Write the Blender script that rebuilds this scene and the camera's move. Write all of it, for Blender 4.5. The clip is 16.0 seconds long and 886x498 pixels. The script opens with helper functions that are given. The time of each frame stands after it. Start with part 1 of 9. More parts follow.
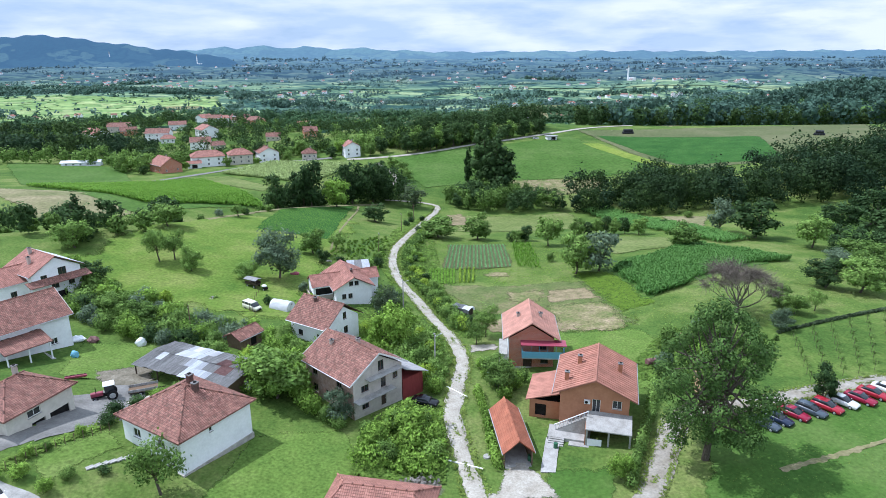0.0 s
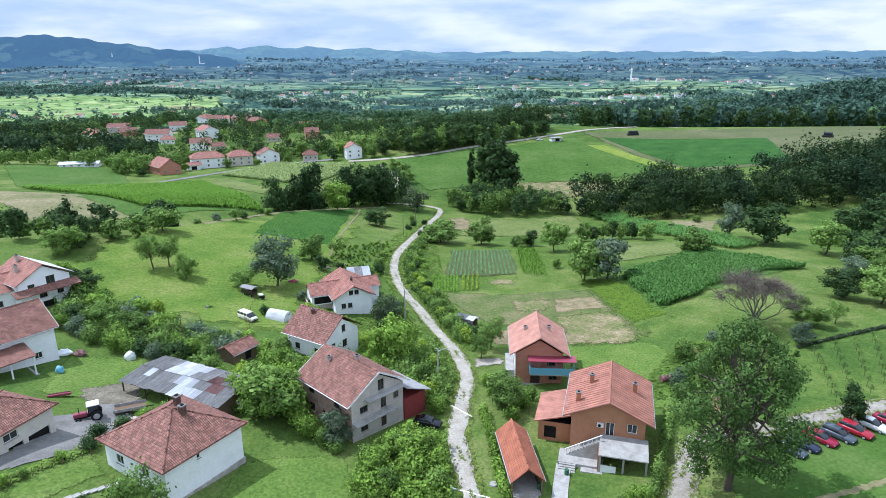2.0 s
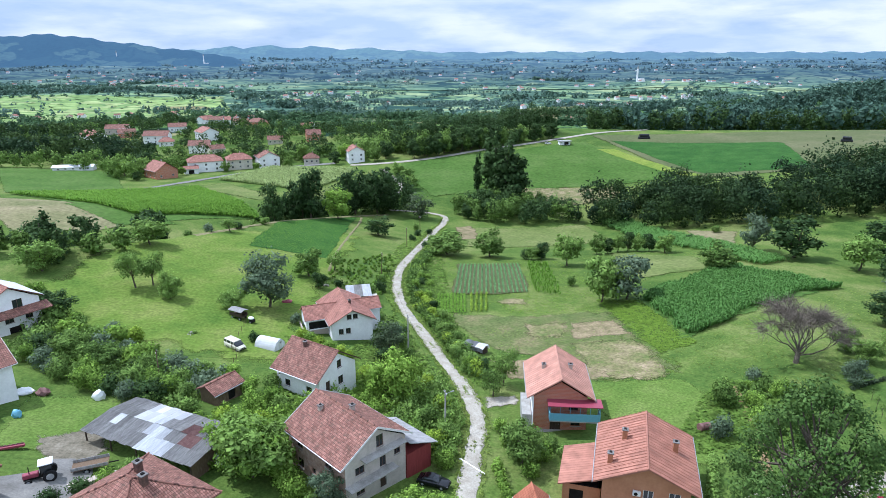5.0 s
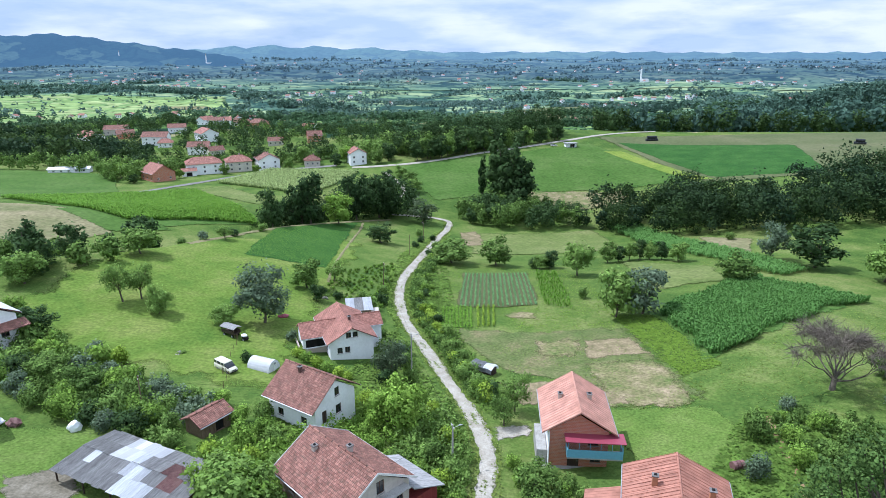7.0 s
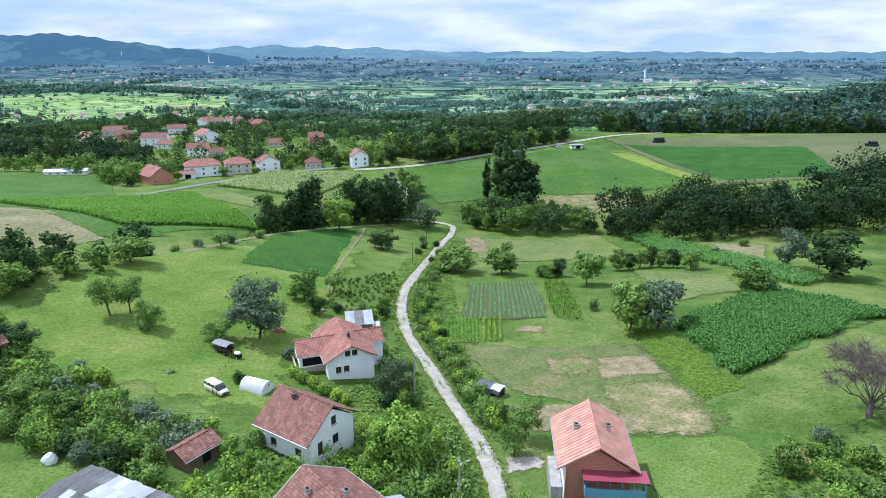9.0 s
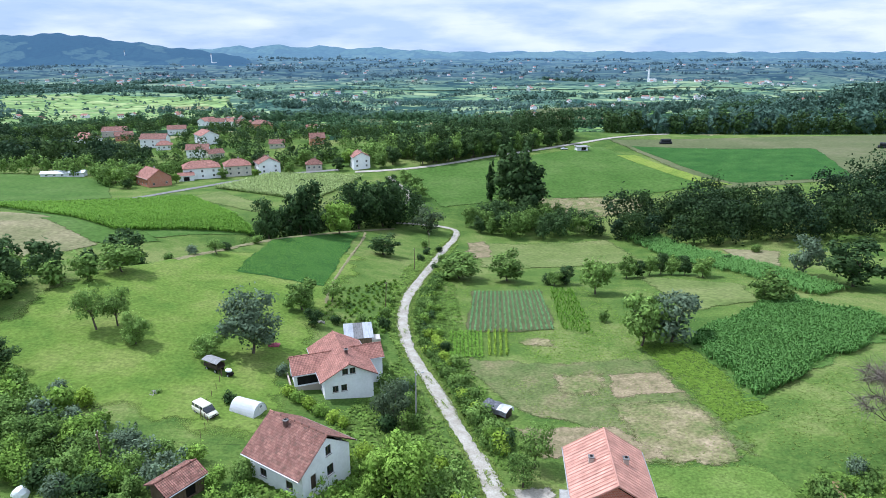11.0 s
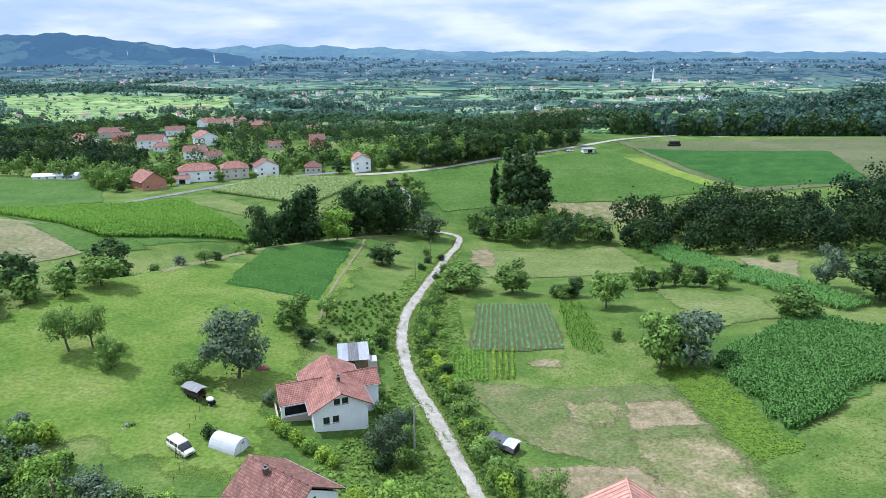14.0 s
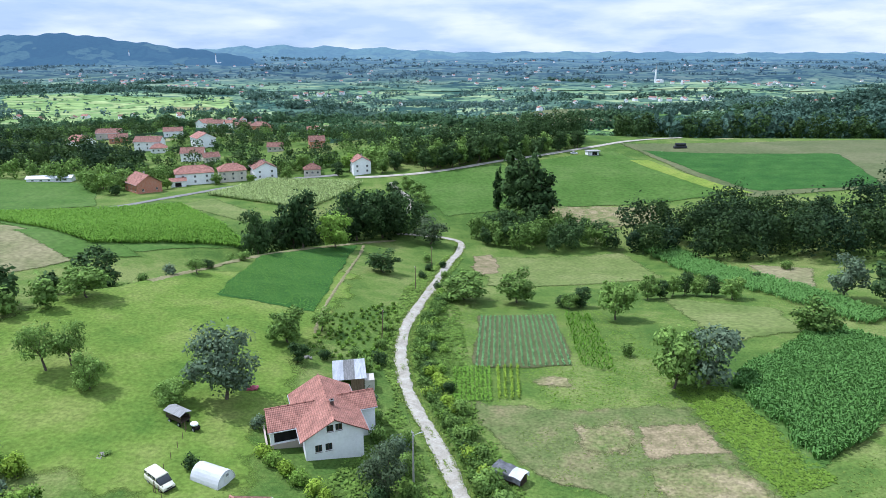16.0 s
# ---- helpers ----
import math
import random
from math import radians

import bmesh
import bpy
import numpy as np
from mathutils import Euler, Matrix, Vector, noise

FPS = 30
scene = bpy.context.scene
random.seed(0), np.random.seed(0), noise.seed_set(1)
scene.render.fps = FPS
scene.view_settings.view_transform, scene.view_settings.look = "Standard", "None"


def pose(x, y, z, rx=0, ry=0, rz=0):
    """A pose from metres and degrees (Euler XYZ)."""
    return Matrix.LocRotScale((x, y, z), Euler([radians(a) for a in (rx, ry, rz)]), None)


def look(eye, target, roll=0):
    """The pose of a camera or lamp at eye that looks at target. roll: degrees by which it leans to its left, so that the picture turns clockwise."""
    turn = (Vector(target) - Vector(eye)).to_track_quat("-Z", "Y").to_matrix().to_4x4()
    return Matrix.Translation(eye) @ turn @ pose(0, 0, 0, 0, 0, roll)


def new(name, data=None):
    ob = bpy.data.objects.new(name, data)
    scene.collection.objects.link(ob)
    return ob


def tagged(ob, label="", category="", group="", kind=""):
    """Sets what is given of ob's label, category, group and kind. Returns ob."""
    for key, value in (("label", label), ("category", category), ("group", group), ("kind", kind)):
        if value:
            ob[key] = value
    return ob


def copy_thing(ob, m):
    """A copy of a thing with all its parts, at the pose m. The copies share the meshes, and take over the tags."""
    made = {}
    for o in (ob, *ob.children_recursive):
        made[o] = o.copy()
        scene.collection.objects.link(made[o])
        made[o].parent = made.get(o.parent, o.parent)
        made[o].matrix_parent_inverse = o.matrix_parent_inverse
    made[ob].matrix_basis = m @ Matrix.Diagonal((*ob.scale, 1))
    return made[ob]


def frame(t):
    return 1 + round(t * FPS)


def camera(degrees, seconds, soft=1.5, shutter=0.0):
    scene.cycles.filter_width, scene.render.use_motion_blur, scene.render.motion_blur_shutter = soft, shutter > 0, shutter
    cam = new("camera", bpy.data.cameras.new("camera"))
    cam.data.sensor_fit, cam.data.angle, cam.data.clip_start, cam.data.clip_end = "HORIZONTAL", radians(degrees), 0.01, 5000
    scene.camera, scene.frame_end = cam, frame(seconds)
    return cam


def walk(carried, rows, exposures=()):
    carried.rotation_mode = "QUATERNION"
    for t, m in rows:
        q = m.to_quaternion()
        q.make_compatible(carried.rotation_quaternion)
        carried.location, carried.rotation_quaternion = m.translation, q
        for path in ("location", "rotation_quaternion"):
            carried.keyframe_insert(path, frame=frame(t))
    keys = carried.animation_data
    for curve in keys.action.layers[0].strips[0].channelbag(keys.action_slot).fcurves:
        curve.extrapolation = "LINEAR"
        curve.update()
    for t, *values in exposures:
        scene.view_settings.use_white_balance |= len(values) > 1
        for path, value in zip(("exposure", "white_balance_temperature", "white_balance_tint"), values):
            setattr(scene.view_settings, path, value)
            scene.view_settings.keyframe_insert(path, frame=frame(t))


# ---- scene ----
cam = camera(69.984, 16.0, soft=0.7)
EYE = 55.0
# seconds, x, y, z above the first eye, yaw, pitch, roll
ROWS = [
    (0, -0.000, 0.000, -0.000, -0.000, -17.116, -0.201),
    (0.5, -0.065, 1.270, -0.002, 0.052, -17.114, -0.178),
    (1, -0.130, 2.606, 0.014, 0.090, -17.113, -0.156),
    (1.5, -0.196, 4.059, 0.035, 0.137, -17.103, -0.137),
    (2, -0.281, 5.706, 0.084, 0.194, -17.097, -0.127),
    (2.5, -0.392, 7.558, 0.139, 0.256, -17.093, -0.120),
    (3, -0.485, 9.646, 0.240, 0.319, -17.083, -0.105),
    (3.5, -0.581, 11.896, 0.326, 0.379, -17.092, -0.078),
    (4, -0.715, 14.251, 0.430, 0.443, -17.090, -0.050),
    (6.5, -1.637, 25.786, 0.480, 0.693, -17.102, 0.032),
    (7, -1.848, 27.816, 0.535, 0.756, -17.101, 0.047),
    (7.5, -2.033, 29.769, 0.567, 0.813, -17.110, 0.060),
    (8, -2.180, 31.685, 0.625, 0.867, -17.116, 0.064),
    (8.5, -2.296, 33.555, 0.687, 0.926, -17.126, 0.065),
    (9, -2.432, 35.432, 0.771, 0.987, -17.132, 0.058),
    (11.5, -2.695, 44.059, 0.821, 1.299, -17.146, 0.050),
    (12, -2.715, 45.731, 0.829, 1.349, -17.153, 0.060),
    (12.5, -2.712, 47.396, 0.802, 1.384, -17.155, 0.062),
    (13, -2.706, 49.093, 0.773, 1.432, -17.158, 0.059),
    (13.5, -2.704, 50.812, 0.739, 1.483, -17.160, 0.059),
    (14, -2.683, 52.567, 0.729, 1.516, -17.155, 0.064),
    (14.5, -2.702, 54.343, 0.712, 1.542, -17.142, 0.075),
    (15, -2.741, 56.201, 0.702, 1.579, -17.127, 0.088),
    (15.5, -2.818, 58.078, 0.670, 1.619, -17.122, 0.095),
    (16, -2.887, 60.000, 0.637, 1.652, -17.111, 0.107),
]
walk(cam, [(t, pose(x, y, EYE + z, 90 + p, 0, yaw) @ pose(0, 0, 0, 0, 0, r)) for t, x, y, z, yaw, p, r in ROWS], [(0, -0.09, 5330, 16), (16, -0.09, 5330, 16)])

# ---- light ----
SUN_FROM = Vector((-0.50, 0.17, 0.85)).normalized()
world = bpy.data.worlds.new("sky")
scene.world = world
world.use_nodes = True
wn, wl = world.node_tree.nodes, world.node_tree.links
sky = wn.new("ShaderNodeTexSky")
sky.sky_type, sky.sun_disc = "NISHITA", False
sky.sun_elevation = math.asin(SUN_FROM.z)
sky.sun_rotation = math.atan2(SUN_FROM.x, SUN_FROM.y)
sky.air_density, sky.dust_density = 1.0, 1.6
# a broken deck of cloud over the clear sky
coord = wn.new("ShaderNodeTexCoord")
squash = wn.new("ShaderNodeMapping")
squash.inputs["Scale"].default_value, squash.inputs["Location"].default_value = (1.0, 1.0, 4.6), (0.35, 0.1, 0.22)
wl.new(coord.outputs["Generated"], squash.inputs[0])
plane = squash
puff = wn.new("ShaderNodeTexNoise")
puff.inputs["Scale"].default_value, puff.inputs["Detail"].default_value, puff.inputs["Roughness"].default_value = 6.6, 11, 0.58
wl.new(plane.outputs[0], puff.inputs["Vector"])
cover = wn.new("ShaderNodeValToRGB")
cover.color_ramp.elements[0].color = (0.7, 0.7, 0.7, 1)
cover.color_ramp.elements[0].position, cover.color_ramp.elements[1].position = 0.36, 0.50
wl.new(puff.outputs["Fac"], cover.inputs[0])
shade = wn.new("ShaderNodeTexNoise")
shade.inputs["Scale"].default_value, shade.inputs["Detail"].default_value = 5.0, 10
wl.new(plane.outputs[0], shade.inputs["Vector"])
tone = wn.new("ShaderNodeValToRGB")
tone.color_ramp.elements[0].position, tone.color_ramp.elements[1].position = 0.38, 0.60
tone.color_ramp.elements[0].color, tone.color_ramp.elements[1].color = (5.8, 6.9, 7.8, 1), (9.2, 9.4, 9.4, 1)
wl.new(shade.outputs["Fac"], tone.inputs[0])
mixc = wn.new("ShaderNodeMixRGB")
blue = wn.new("ShaderNodeMixRGB"); blue.inputs[0].default_value = 0.6; blue.inputs[2].default_value = (3.0, 5.4, 7.6, 1)
wl.new(sky.outputs[0], blue.inputs[1])
wl.new(cover.outputs[0], mixc.inputs[0]); wl.new(blue.outputs[0], mixc.inputs[1]); wl.new(tone.outputs[0], mixc.inputs[2])
wbg = wn["Background"]; wbg.inputs["Strength"].default_value = 0.110
sep = wn.new("ShaderNodeSeparateXYZ")
wl.new(coord.outputs["Generated"], sep.inputs[0])
rise = wn.new("ShaderNodeMapRange"); rise.interpolation_type = "SMOOTHSTEP"
rise.inputs[1].default_value, rise.inputs[2].default_value, rise.inputs[3].default_value, rise.inputs[4].default_value = 0.08, 0.8, 1.0, 1.35
wl.new(sep.outputs["Z"], rise.inputs[0])
deck = wn.new("ShaderNodeVectorMath"); deck.operation = "SCALE"
wl.new(mixc.outputs[0], deck.inputs[0]); wl.new(rise.outputs[0], deck.inputs["Scale"])
wl.new(deck.outputs[0], wbg.inputs["Color"])
wout = wn["World Output"]
wl.new(wbg.outputs[0], wout.inputs["Surface"])
sun = new("sun", bpy.data.lights.new("sun", "SUN"))
sun.data.energy, sun.data.angle, sun.data.color = 4.8, radians(0.6), (1.0, 0.95, 0.86)
sun.matrix_world = look((0, 0, 300), Vector((0, 0, 300)) - SUN_FROM)

# ---- materials ----
def mat(name, colors, scale=1.0, detail=6, rough=0.8, metal=0.0, bump=0.0, bump_scale=None, stretch=(1, 1, 1), fine=None, coords="Object", per="", spec=0.3, fade=0.0):
    """A two-scale mottled surface. colors: dark, mid, light. fine: strength and scale of a second, finer grain. per: shifts the tone by 'Object' or by 'Island'."""
    m = bpy.data.materials.new(name)
    m.use_nodes = True
    n, l = m.node_tree.nodes, m.node_tree.links
    b = n["Principled BSDF"]
    b.inputs["Roughness"].default_value, b.inputs["Metallic"].default_value = rough, metal
    b.inputs["Specular IOR Level"].default_value = min(spec, 0.06) if rough >= 0.85 else spec
    tc = n.new("ShaderNodeTexCoord")
    mp = n.new("ShaderNodeMapping")
    mp.inputs["Scale"].default_value = stretch
    l.new(tc.outputs[coords], mp.inputs[0])
    tex = n.new("ShaderNodeTexNoise")
    tex.inputs["Scale"].default_value, tex.inputs["Detail"].default_value, tex.inputs["Roughness"].default_value = scale, detail, 0.62
    l.new(mp.outputs[0], tex.inputs["Vector"])
    ramp = n.new("ShaderNodeValToRGB")
    e = ramp.color_ramp.elements
    e[0].position, e[1].position = 0.30, 0.70
    e[0].color, e[1].color = (*colors[0], 1), (*colors[-1], 1)
    if len(colors) == 3:
        k = e.new(0.5)
        k.color = (*colors[1], 1)
    l.new(tex.outputs["Fac"], ramp.inputs[0])
    out = ramp.outputs[0]
    if fine:
        f = n.new("ShaderNodeTexNoise")
        f.inputs["Scale"].default_value, f.inputs["Detail"].default_value = fine[1], 9
        l.new(mp.outputs[0], f.inputs["Vector"])
        r2 = n.new("ShaderNodeMapRange")
        r2.inputs[1].default_value, r2.inputs[2].default_value = 0.3, 0.7
        r2.inputs[3].default_value, r2.inputs[4].default_value = 1 - fine[0], 1 + fine[0]
        l.new(f.outputs["Fac"], r2.inputs[0])
        mul = n.new("ShaderNodeVectorMath"); mul.operation = "SCALE"
        l.new(out, mul.inputs[0]); l.new(r2.outputs[0], mul.inputs["Scale"])
        out = mul.outputs[0]
    if per:
        if per == "Object":
            src = n.new("ShaderNodeObjectInfo").outputs["Random"]
        else:
            src = n.new("ShaderNodeNewGeometry").outputs["Random Per Island"]
        r3 = n.new("ShaderNodeMapRange")
        r3.inputs[3].default_value, r3.inputs[4].default_value = 0.82, 1.18
        l.new(src, r3.inputs[0])
        mu2 = n.new("ShaderNodeVectorMath"); mu2.operation = "SCALE"
        l.new(out, mu2.inputs[0]); l.new(r3.outputs[0], mu2.inputs["Scale"])
        out = mu2.outputs[0]
    l.new(out, b.inputs["Base Color"])
    if bump:
        bt = n.new("ShaderNodeTexNoise")
        bt.inputs["Scale"].default_value, bt.inputs["Detail"].default_value = bump_scale or scale * 4, 5
        l.new(mp.outputs[0], bt.inputs["Vector"])
        bp = n.new("ShaderNodeBump")
        bp.inputs["Strength"].default_value, bp.inputs["Distance"].default_value = bump, 0.1
        l.new(bt.outputs["Fac"], bp.inputs["Height"])
        l.new(bp.outputs[0], b.inputs["Normal"])
    if fade:
        ragged_rim(m, fade)
    return m


def ragged_rim(m, fade):
    """Lets a field thin out raggedly towards its edge; 'rim' is the distance to the edge in metres."""
    n, l = m.node_tree.nodes, m.node_tree.links
    at = n.new("ShaderNodeAttribute"); at.attribute_name = "rim"
    tc = n.new("ShaderNodeTexCoord")
    no = n.new("ShaderNodeTexNoise")
    no.inputs["Scale"].default_value, no.inputs["Detail"].default_value, no.inputs["Roughness"].default_value = 1.1 / fade, 8, 0.7
    l.new(tc.outputs["Object"], no.inputs["Vector"])
    k = n.new("ShaderNodeMath"); k.operation = "MULTIPLY_ADD"
    k.inputs[1].default_value = 2.6 * fade
    l.new(no.outputs["Fac"], k.inputs[0])
    ad = n.new("ShaderNodeMath"); ad.operation = "SUBTRACT"
    l.new(at.outputs["Fac"], ad.inputs[0])
    k.inputs[2].default_value = -0.85 * fade
    l.new(k.outputs[0], ad.inputs[1])
    mr = n.new("ShaderNodeMapRange")
    mr.inputs[1].default_value, mr.inputs[2].default_value = -0.18 * fade, 0.3 * fade
    l.new(ad.outputs[0], mr.inputs[0])
    tp = n.new("ShaderNodeBsdfTransparent")
    sh = n.new("ShaderNodeMixShader")
    l.new(mr.outputs[0], sh.inputs[0]); l.new(tp.outputs[0], sh.inputs[1]); l.new(n["Principled BSDF"].outputs[0], sh.inputs[2])
    l.new(sh.outputs[0], n["Material Output"].inputs[0])


def grass_mat(name, lush, mid, dry, big=0.016, small=0.10, fine=0.42):
    """Meadow: broad drifts of lush and dry growth, broken by patches and by tufts."""
    m = mat(name, [lush, mid, dry], small, 9, 0.95, bump=1.0, bump_scale=4, fine=(fine, 2.2), spec=0.1)
    n, l = m.node_tree.nodes, m.node_tree.links
    ramp = [x for x in n if x.bl_idname == "ShaderNodeValToRGB"][0]
    src = ramp.inputs[0].links[0].from_socket
    tc = n.new("ShaderNodeTexCoord")
    drift = n.new("ShaderNodeTexNoise")
    drift.inputs["Scale"].default_value, drift.inputs["Detail"].default_value = big, 5
    l.new(tc.outputs["Object"], drift.inputs["Vector"])
    tuft = n.new("ShaderNodeTexNoise")
    tuft.inputs["Scale"].default_value, tuft.inputs["Detail"].default_value, tuft.inputs["Roughness"].default_value = 0.9, 6, 0.7
    l.new(tc.outputs["Object"], tuft.inputs["Vector"])
    a = n.new("ShaderNodeMath"); a.operation = "MULTIPLY_ADD"; a.inputs[1].default_value, a.inputs[2].default_value = 1.0, -0.5
    l.new(drift.outputs["Fac"], a.inputs[0])
    b = n.new("ShaderNodeMath"); b.operation = "MULTIPLY_ADD"; b.inputs[1].default_value, b.inputs[2].default_value = 0.45, -0.225
    l.new(tuft.outputs["Fac"], b.inputs[0])
    s1 = n.new("ShaderNodeMath"); s1.operation = "ADD"
    l.new(a.outputs[0], s1.inputs[0]); l.new(b.outputs[0], s1.inputs[1])
    s2 = n.new("ShaderNodeMath"); s2.operation = "ADD"
    l.new(s1.outputs[0], s2.inputs[0]); l.new(src, s2.inputs[1])
    l.new(s2.outputs[0], ramp.inputs[0])
    return m


def leaf_mat(name, dark, light, rough=0.7, bough=(0.62, 1.3)):
    """Leaves: tone varies from clump to clump and from tree to tree, and light comes through them."""
    m = bpy.data.materials.new(name)
    m.use_nodes = True
    n, l = m.node_tree.nodes, m.node_tree.links
    b = n["Principled BSDF"]
    b.inputs["Roughness"].default_value = rough
    b.inputs["Specular IOR Level"].default_value = 0.08
    geo, oi = n.new("ShaderNodeNewGeometry"), n.new("ShaderNodeObjectInfo")
    add = n.new("ShaderNodeMath"); add.operation = "MULTIPLY_ADD"
    add.inputs[1].default_value = 0.36
    l.new(geo.outputs["Random Per Island"], add.inputs[0])
    m2 = n.new("ShaderNodeMath"); m2.operation = "MULTIPLY_ADD"; m2.inputs[1].default_value, m2.inputs[2].default_value = 0.38, 0.12
    l.new(oi.outputs["Random"], m2.inputs[0])
    l.new(m2.outputs[0], add.inputs[2])
    mx = n.new("ShaderNodeMixRGB")
    mx.inputs[1].default_value, mx.inputs[2].default_value = (*dark, 1), (*light, 1)
    l.new(add.outputs[0], mx.inputs[0])
    # boughs differ: some lush and shaded, some fresh
    tc = n.new("ShaderNodeTexCoord")
    limb = n.new("ShaderNodeTexNoise")
    limb.inputs["Scale"].default_value, limb.inputs["Detail"].default_value = 0.8, 3
    l.new(tc.outputs["Object"], limb.inputs["Vector"])
    br = n.new("ShaderNodeMapRange")
    br.inputs[1].default_value, br.inputs[2].default_value, br.inputs[3].default_value, br.inputs[4].default_value = 0.35, 0.65, *bough
    l.new(limb.outputs["Fac"], br.inputs[0])
    bs = n.new("ShaderNodeVectorMath"); bs.operation = "SCALE"
    l.new(mx.outputs[0], bs.inputs[0]); l.new(br.outputs[0], bs.inputs["Scale"])
    mx = bs
    l.new(mx.outputs[0], b.inputs["Base Color"])
    tr = n.new("ShaderNodeBsdfTranslucent")
    l.new(mx.outputs[0], tr.inputs[0])
    sh = n.new("ShaderNodeMixShader")
    sh.inputs[0].default_value = 0.3
    l.new(b.outputs[0], sh.inputs[1]); l.new(tr.outputs[0], sh.inputs[2])
    l.new(sh.outputs[0], n["Material Output"].inputs[0])
    return m


def roof_mat(name, base, light, dark, tile=(0.26, 0.36), moss=0.0):
    """Clay tiles in courses: uv runs in metres along the eave and up the slope."""
    m = bpy.data.materials.new(name)
    m.use_nodes = True
    n, l = m.node_tree.nodes, m.node_tree.links
    b = n["Principled BSDF"]
    b.inputs["Roughness"].default_value, b.inputs["Specular IOR Level"].default_value = 0.75, 0.25
    uv = n.new("ShaderNodeUVMap")
    br = n.new("ShaderNodeTexBrick")
    br.inputs["Scale"].default_value = 1.0
    br.inputs["Brick Width"].default_value, br.inputs["Row Height"].default_value = tile
    br.inputs["Mortar Size"].default_value, br.inputs["Mortar Smooth"].default_value = 0.03, 0.6
    br.inputs["Color1"].default_value, br.inputs["Color2"].default_value, br.inputs["Mortar"].default_value = (*base, 1), (*light, 1), (*dark, 1)
    br.offset = 0.0
    l.new(uv.outputs[0], br.inputs["Vector"])
    big = n.new("ShaderNodeTexNoise")
    big.inputs["Scale"].default_value, big.inputs["Detail"].default_value = 0.6, 7
    l.new(uv.outputs[0], big.inputs["Vector"])
    mr = n.new("ShaderNodeMapRange")
    mr.inputs[1].default_value, mr.inputs[2].default_value, mr.inputs[3].default_value, mr.inputs[4].default_value = 0.3, 0.7, 0.72, 1.25
    l.new(big.outputs["Fac"], mr.inputs[0])
    sc = n.new("ShaderNodeVectorMath"); sc.operation = "SCALE"
    l.new(br.outputs["Color"], sc.inputs[0]); l.new(mr.outputs[0], sc.inputs["Scale"])
    out = sc.outputs[0]
    if moss:
        mo = n.new("ShaderNodeTexNoise")
        mo.inputs["Scale"].default_value, mo.inputs["Detail"].default_value = 1.7, 8
        l.new(uv.outputs[0], mo.inputs["Vector"])
        rp = n.new("ShaderNodeMapRange")
        rp.inputs[1].default_value, rp.inputs[2].default_value, rp.inputs[3].default_value, rp.inputs[4].default_value = 0.5, 0.7, 0, moss
        l.new(mo.outputs["Fac"], rp.inputs[0])
        mx = n.new("ShaderNodeMixRGB")
        mx.inputs[2].default_value = (0.07, 0.065, 0.045, 1)
        l.new(rp.outputs[0], mx.inputs[0]); l.new(out, mx.inputs[1])
        out = mx.outputs[0]
    l.new(out, b.inputs["Base Color"])
    bp = n.new("ShaderNodeBump")
    bp.inputs["Strength"].default_value, bp.inputs["Distance"].default_value, bp.invert = 0.9, 0.06, True
    l.new(br.outputs["Fac"], bp.inputs["Height"])
    l.new(bp.outputs[0], b.inputs["Normal"])
    return m


def brick_mat(name):
    m = bpy.data.materials.new(name)
    m.use_nodes = True
    n, l = m.node_tree.nodes, m.node_tree.links
    b = n["Principled BSDF"]
    b.inputs["Roughness"].default_value = 0.9
    uv = n.new("ShaderNodeUVMap")
    br = n.new("ShaderNodeTexBrick")
    br.inputs["Scale"].default_value = 1.0
    br.inputs["Brick Width"].default_value, br.inputs["Row Height"].default_value = 0.3, 0.22
    br.inputs["Mortar Size"].default_value = 0.012
    br.inputs["Color1"].default_value, br.inputs["Color2"].default_value, br.inputs["Mortar"].default_value = (0.52, 0.20, 0.115, 1), (0.42, 0.15, 0.085, 1), (0.46, 0.39, 0.33, 1)
    l.new(uv.outputs[0], br.inputs["Vector"])
    l.new(br.outputs["Color"], b.inputs["Base Color"])
    bp = n.new("ShaderNodeBump")
    bp.inputs["Strength"].default_value, bp.inputs["Distance"].default_value, bp.invert = 0.6, 0.02, True
    l.new(br.outputs["Fac"], bp.inputs["Height"])
    l.new(bp.outputs[0], b.inputs["Normal"])
    return m


def glass_mat():
    m = bpy.data.materials.new("window_glass")
    m.use_nodes = True
    b = m.node_tree.nodes["Principled BSDF"]
    b.inputs["Base Color"].default_value = (0.03, 0.035, 0.04, 1)
    b.inputs["Roughness"].default_value, b.inputs["Specular IOR Level"].default_value = 0.06, 0.6
    b.inputs["Transmission Weight"].default_value = 0.15
    return m


def paint_mat(name, color, rough=0.3, metal=0.0):
    return mat(name, [tuple(c * 0.9 for c in color), color, tuple(min(1, c * 1.06) for c in color)], 3.0, 4, rough, metal, spec=0.5, fine=(0.06, 14))


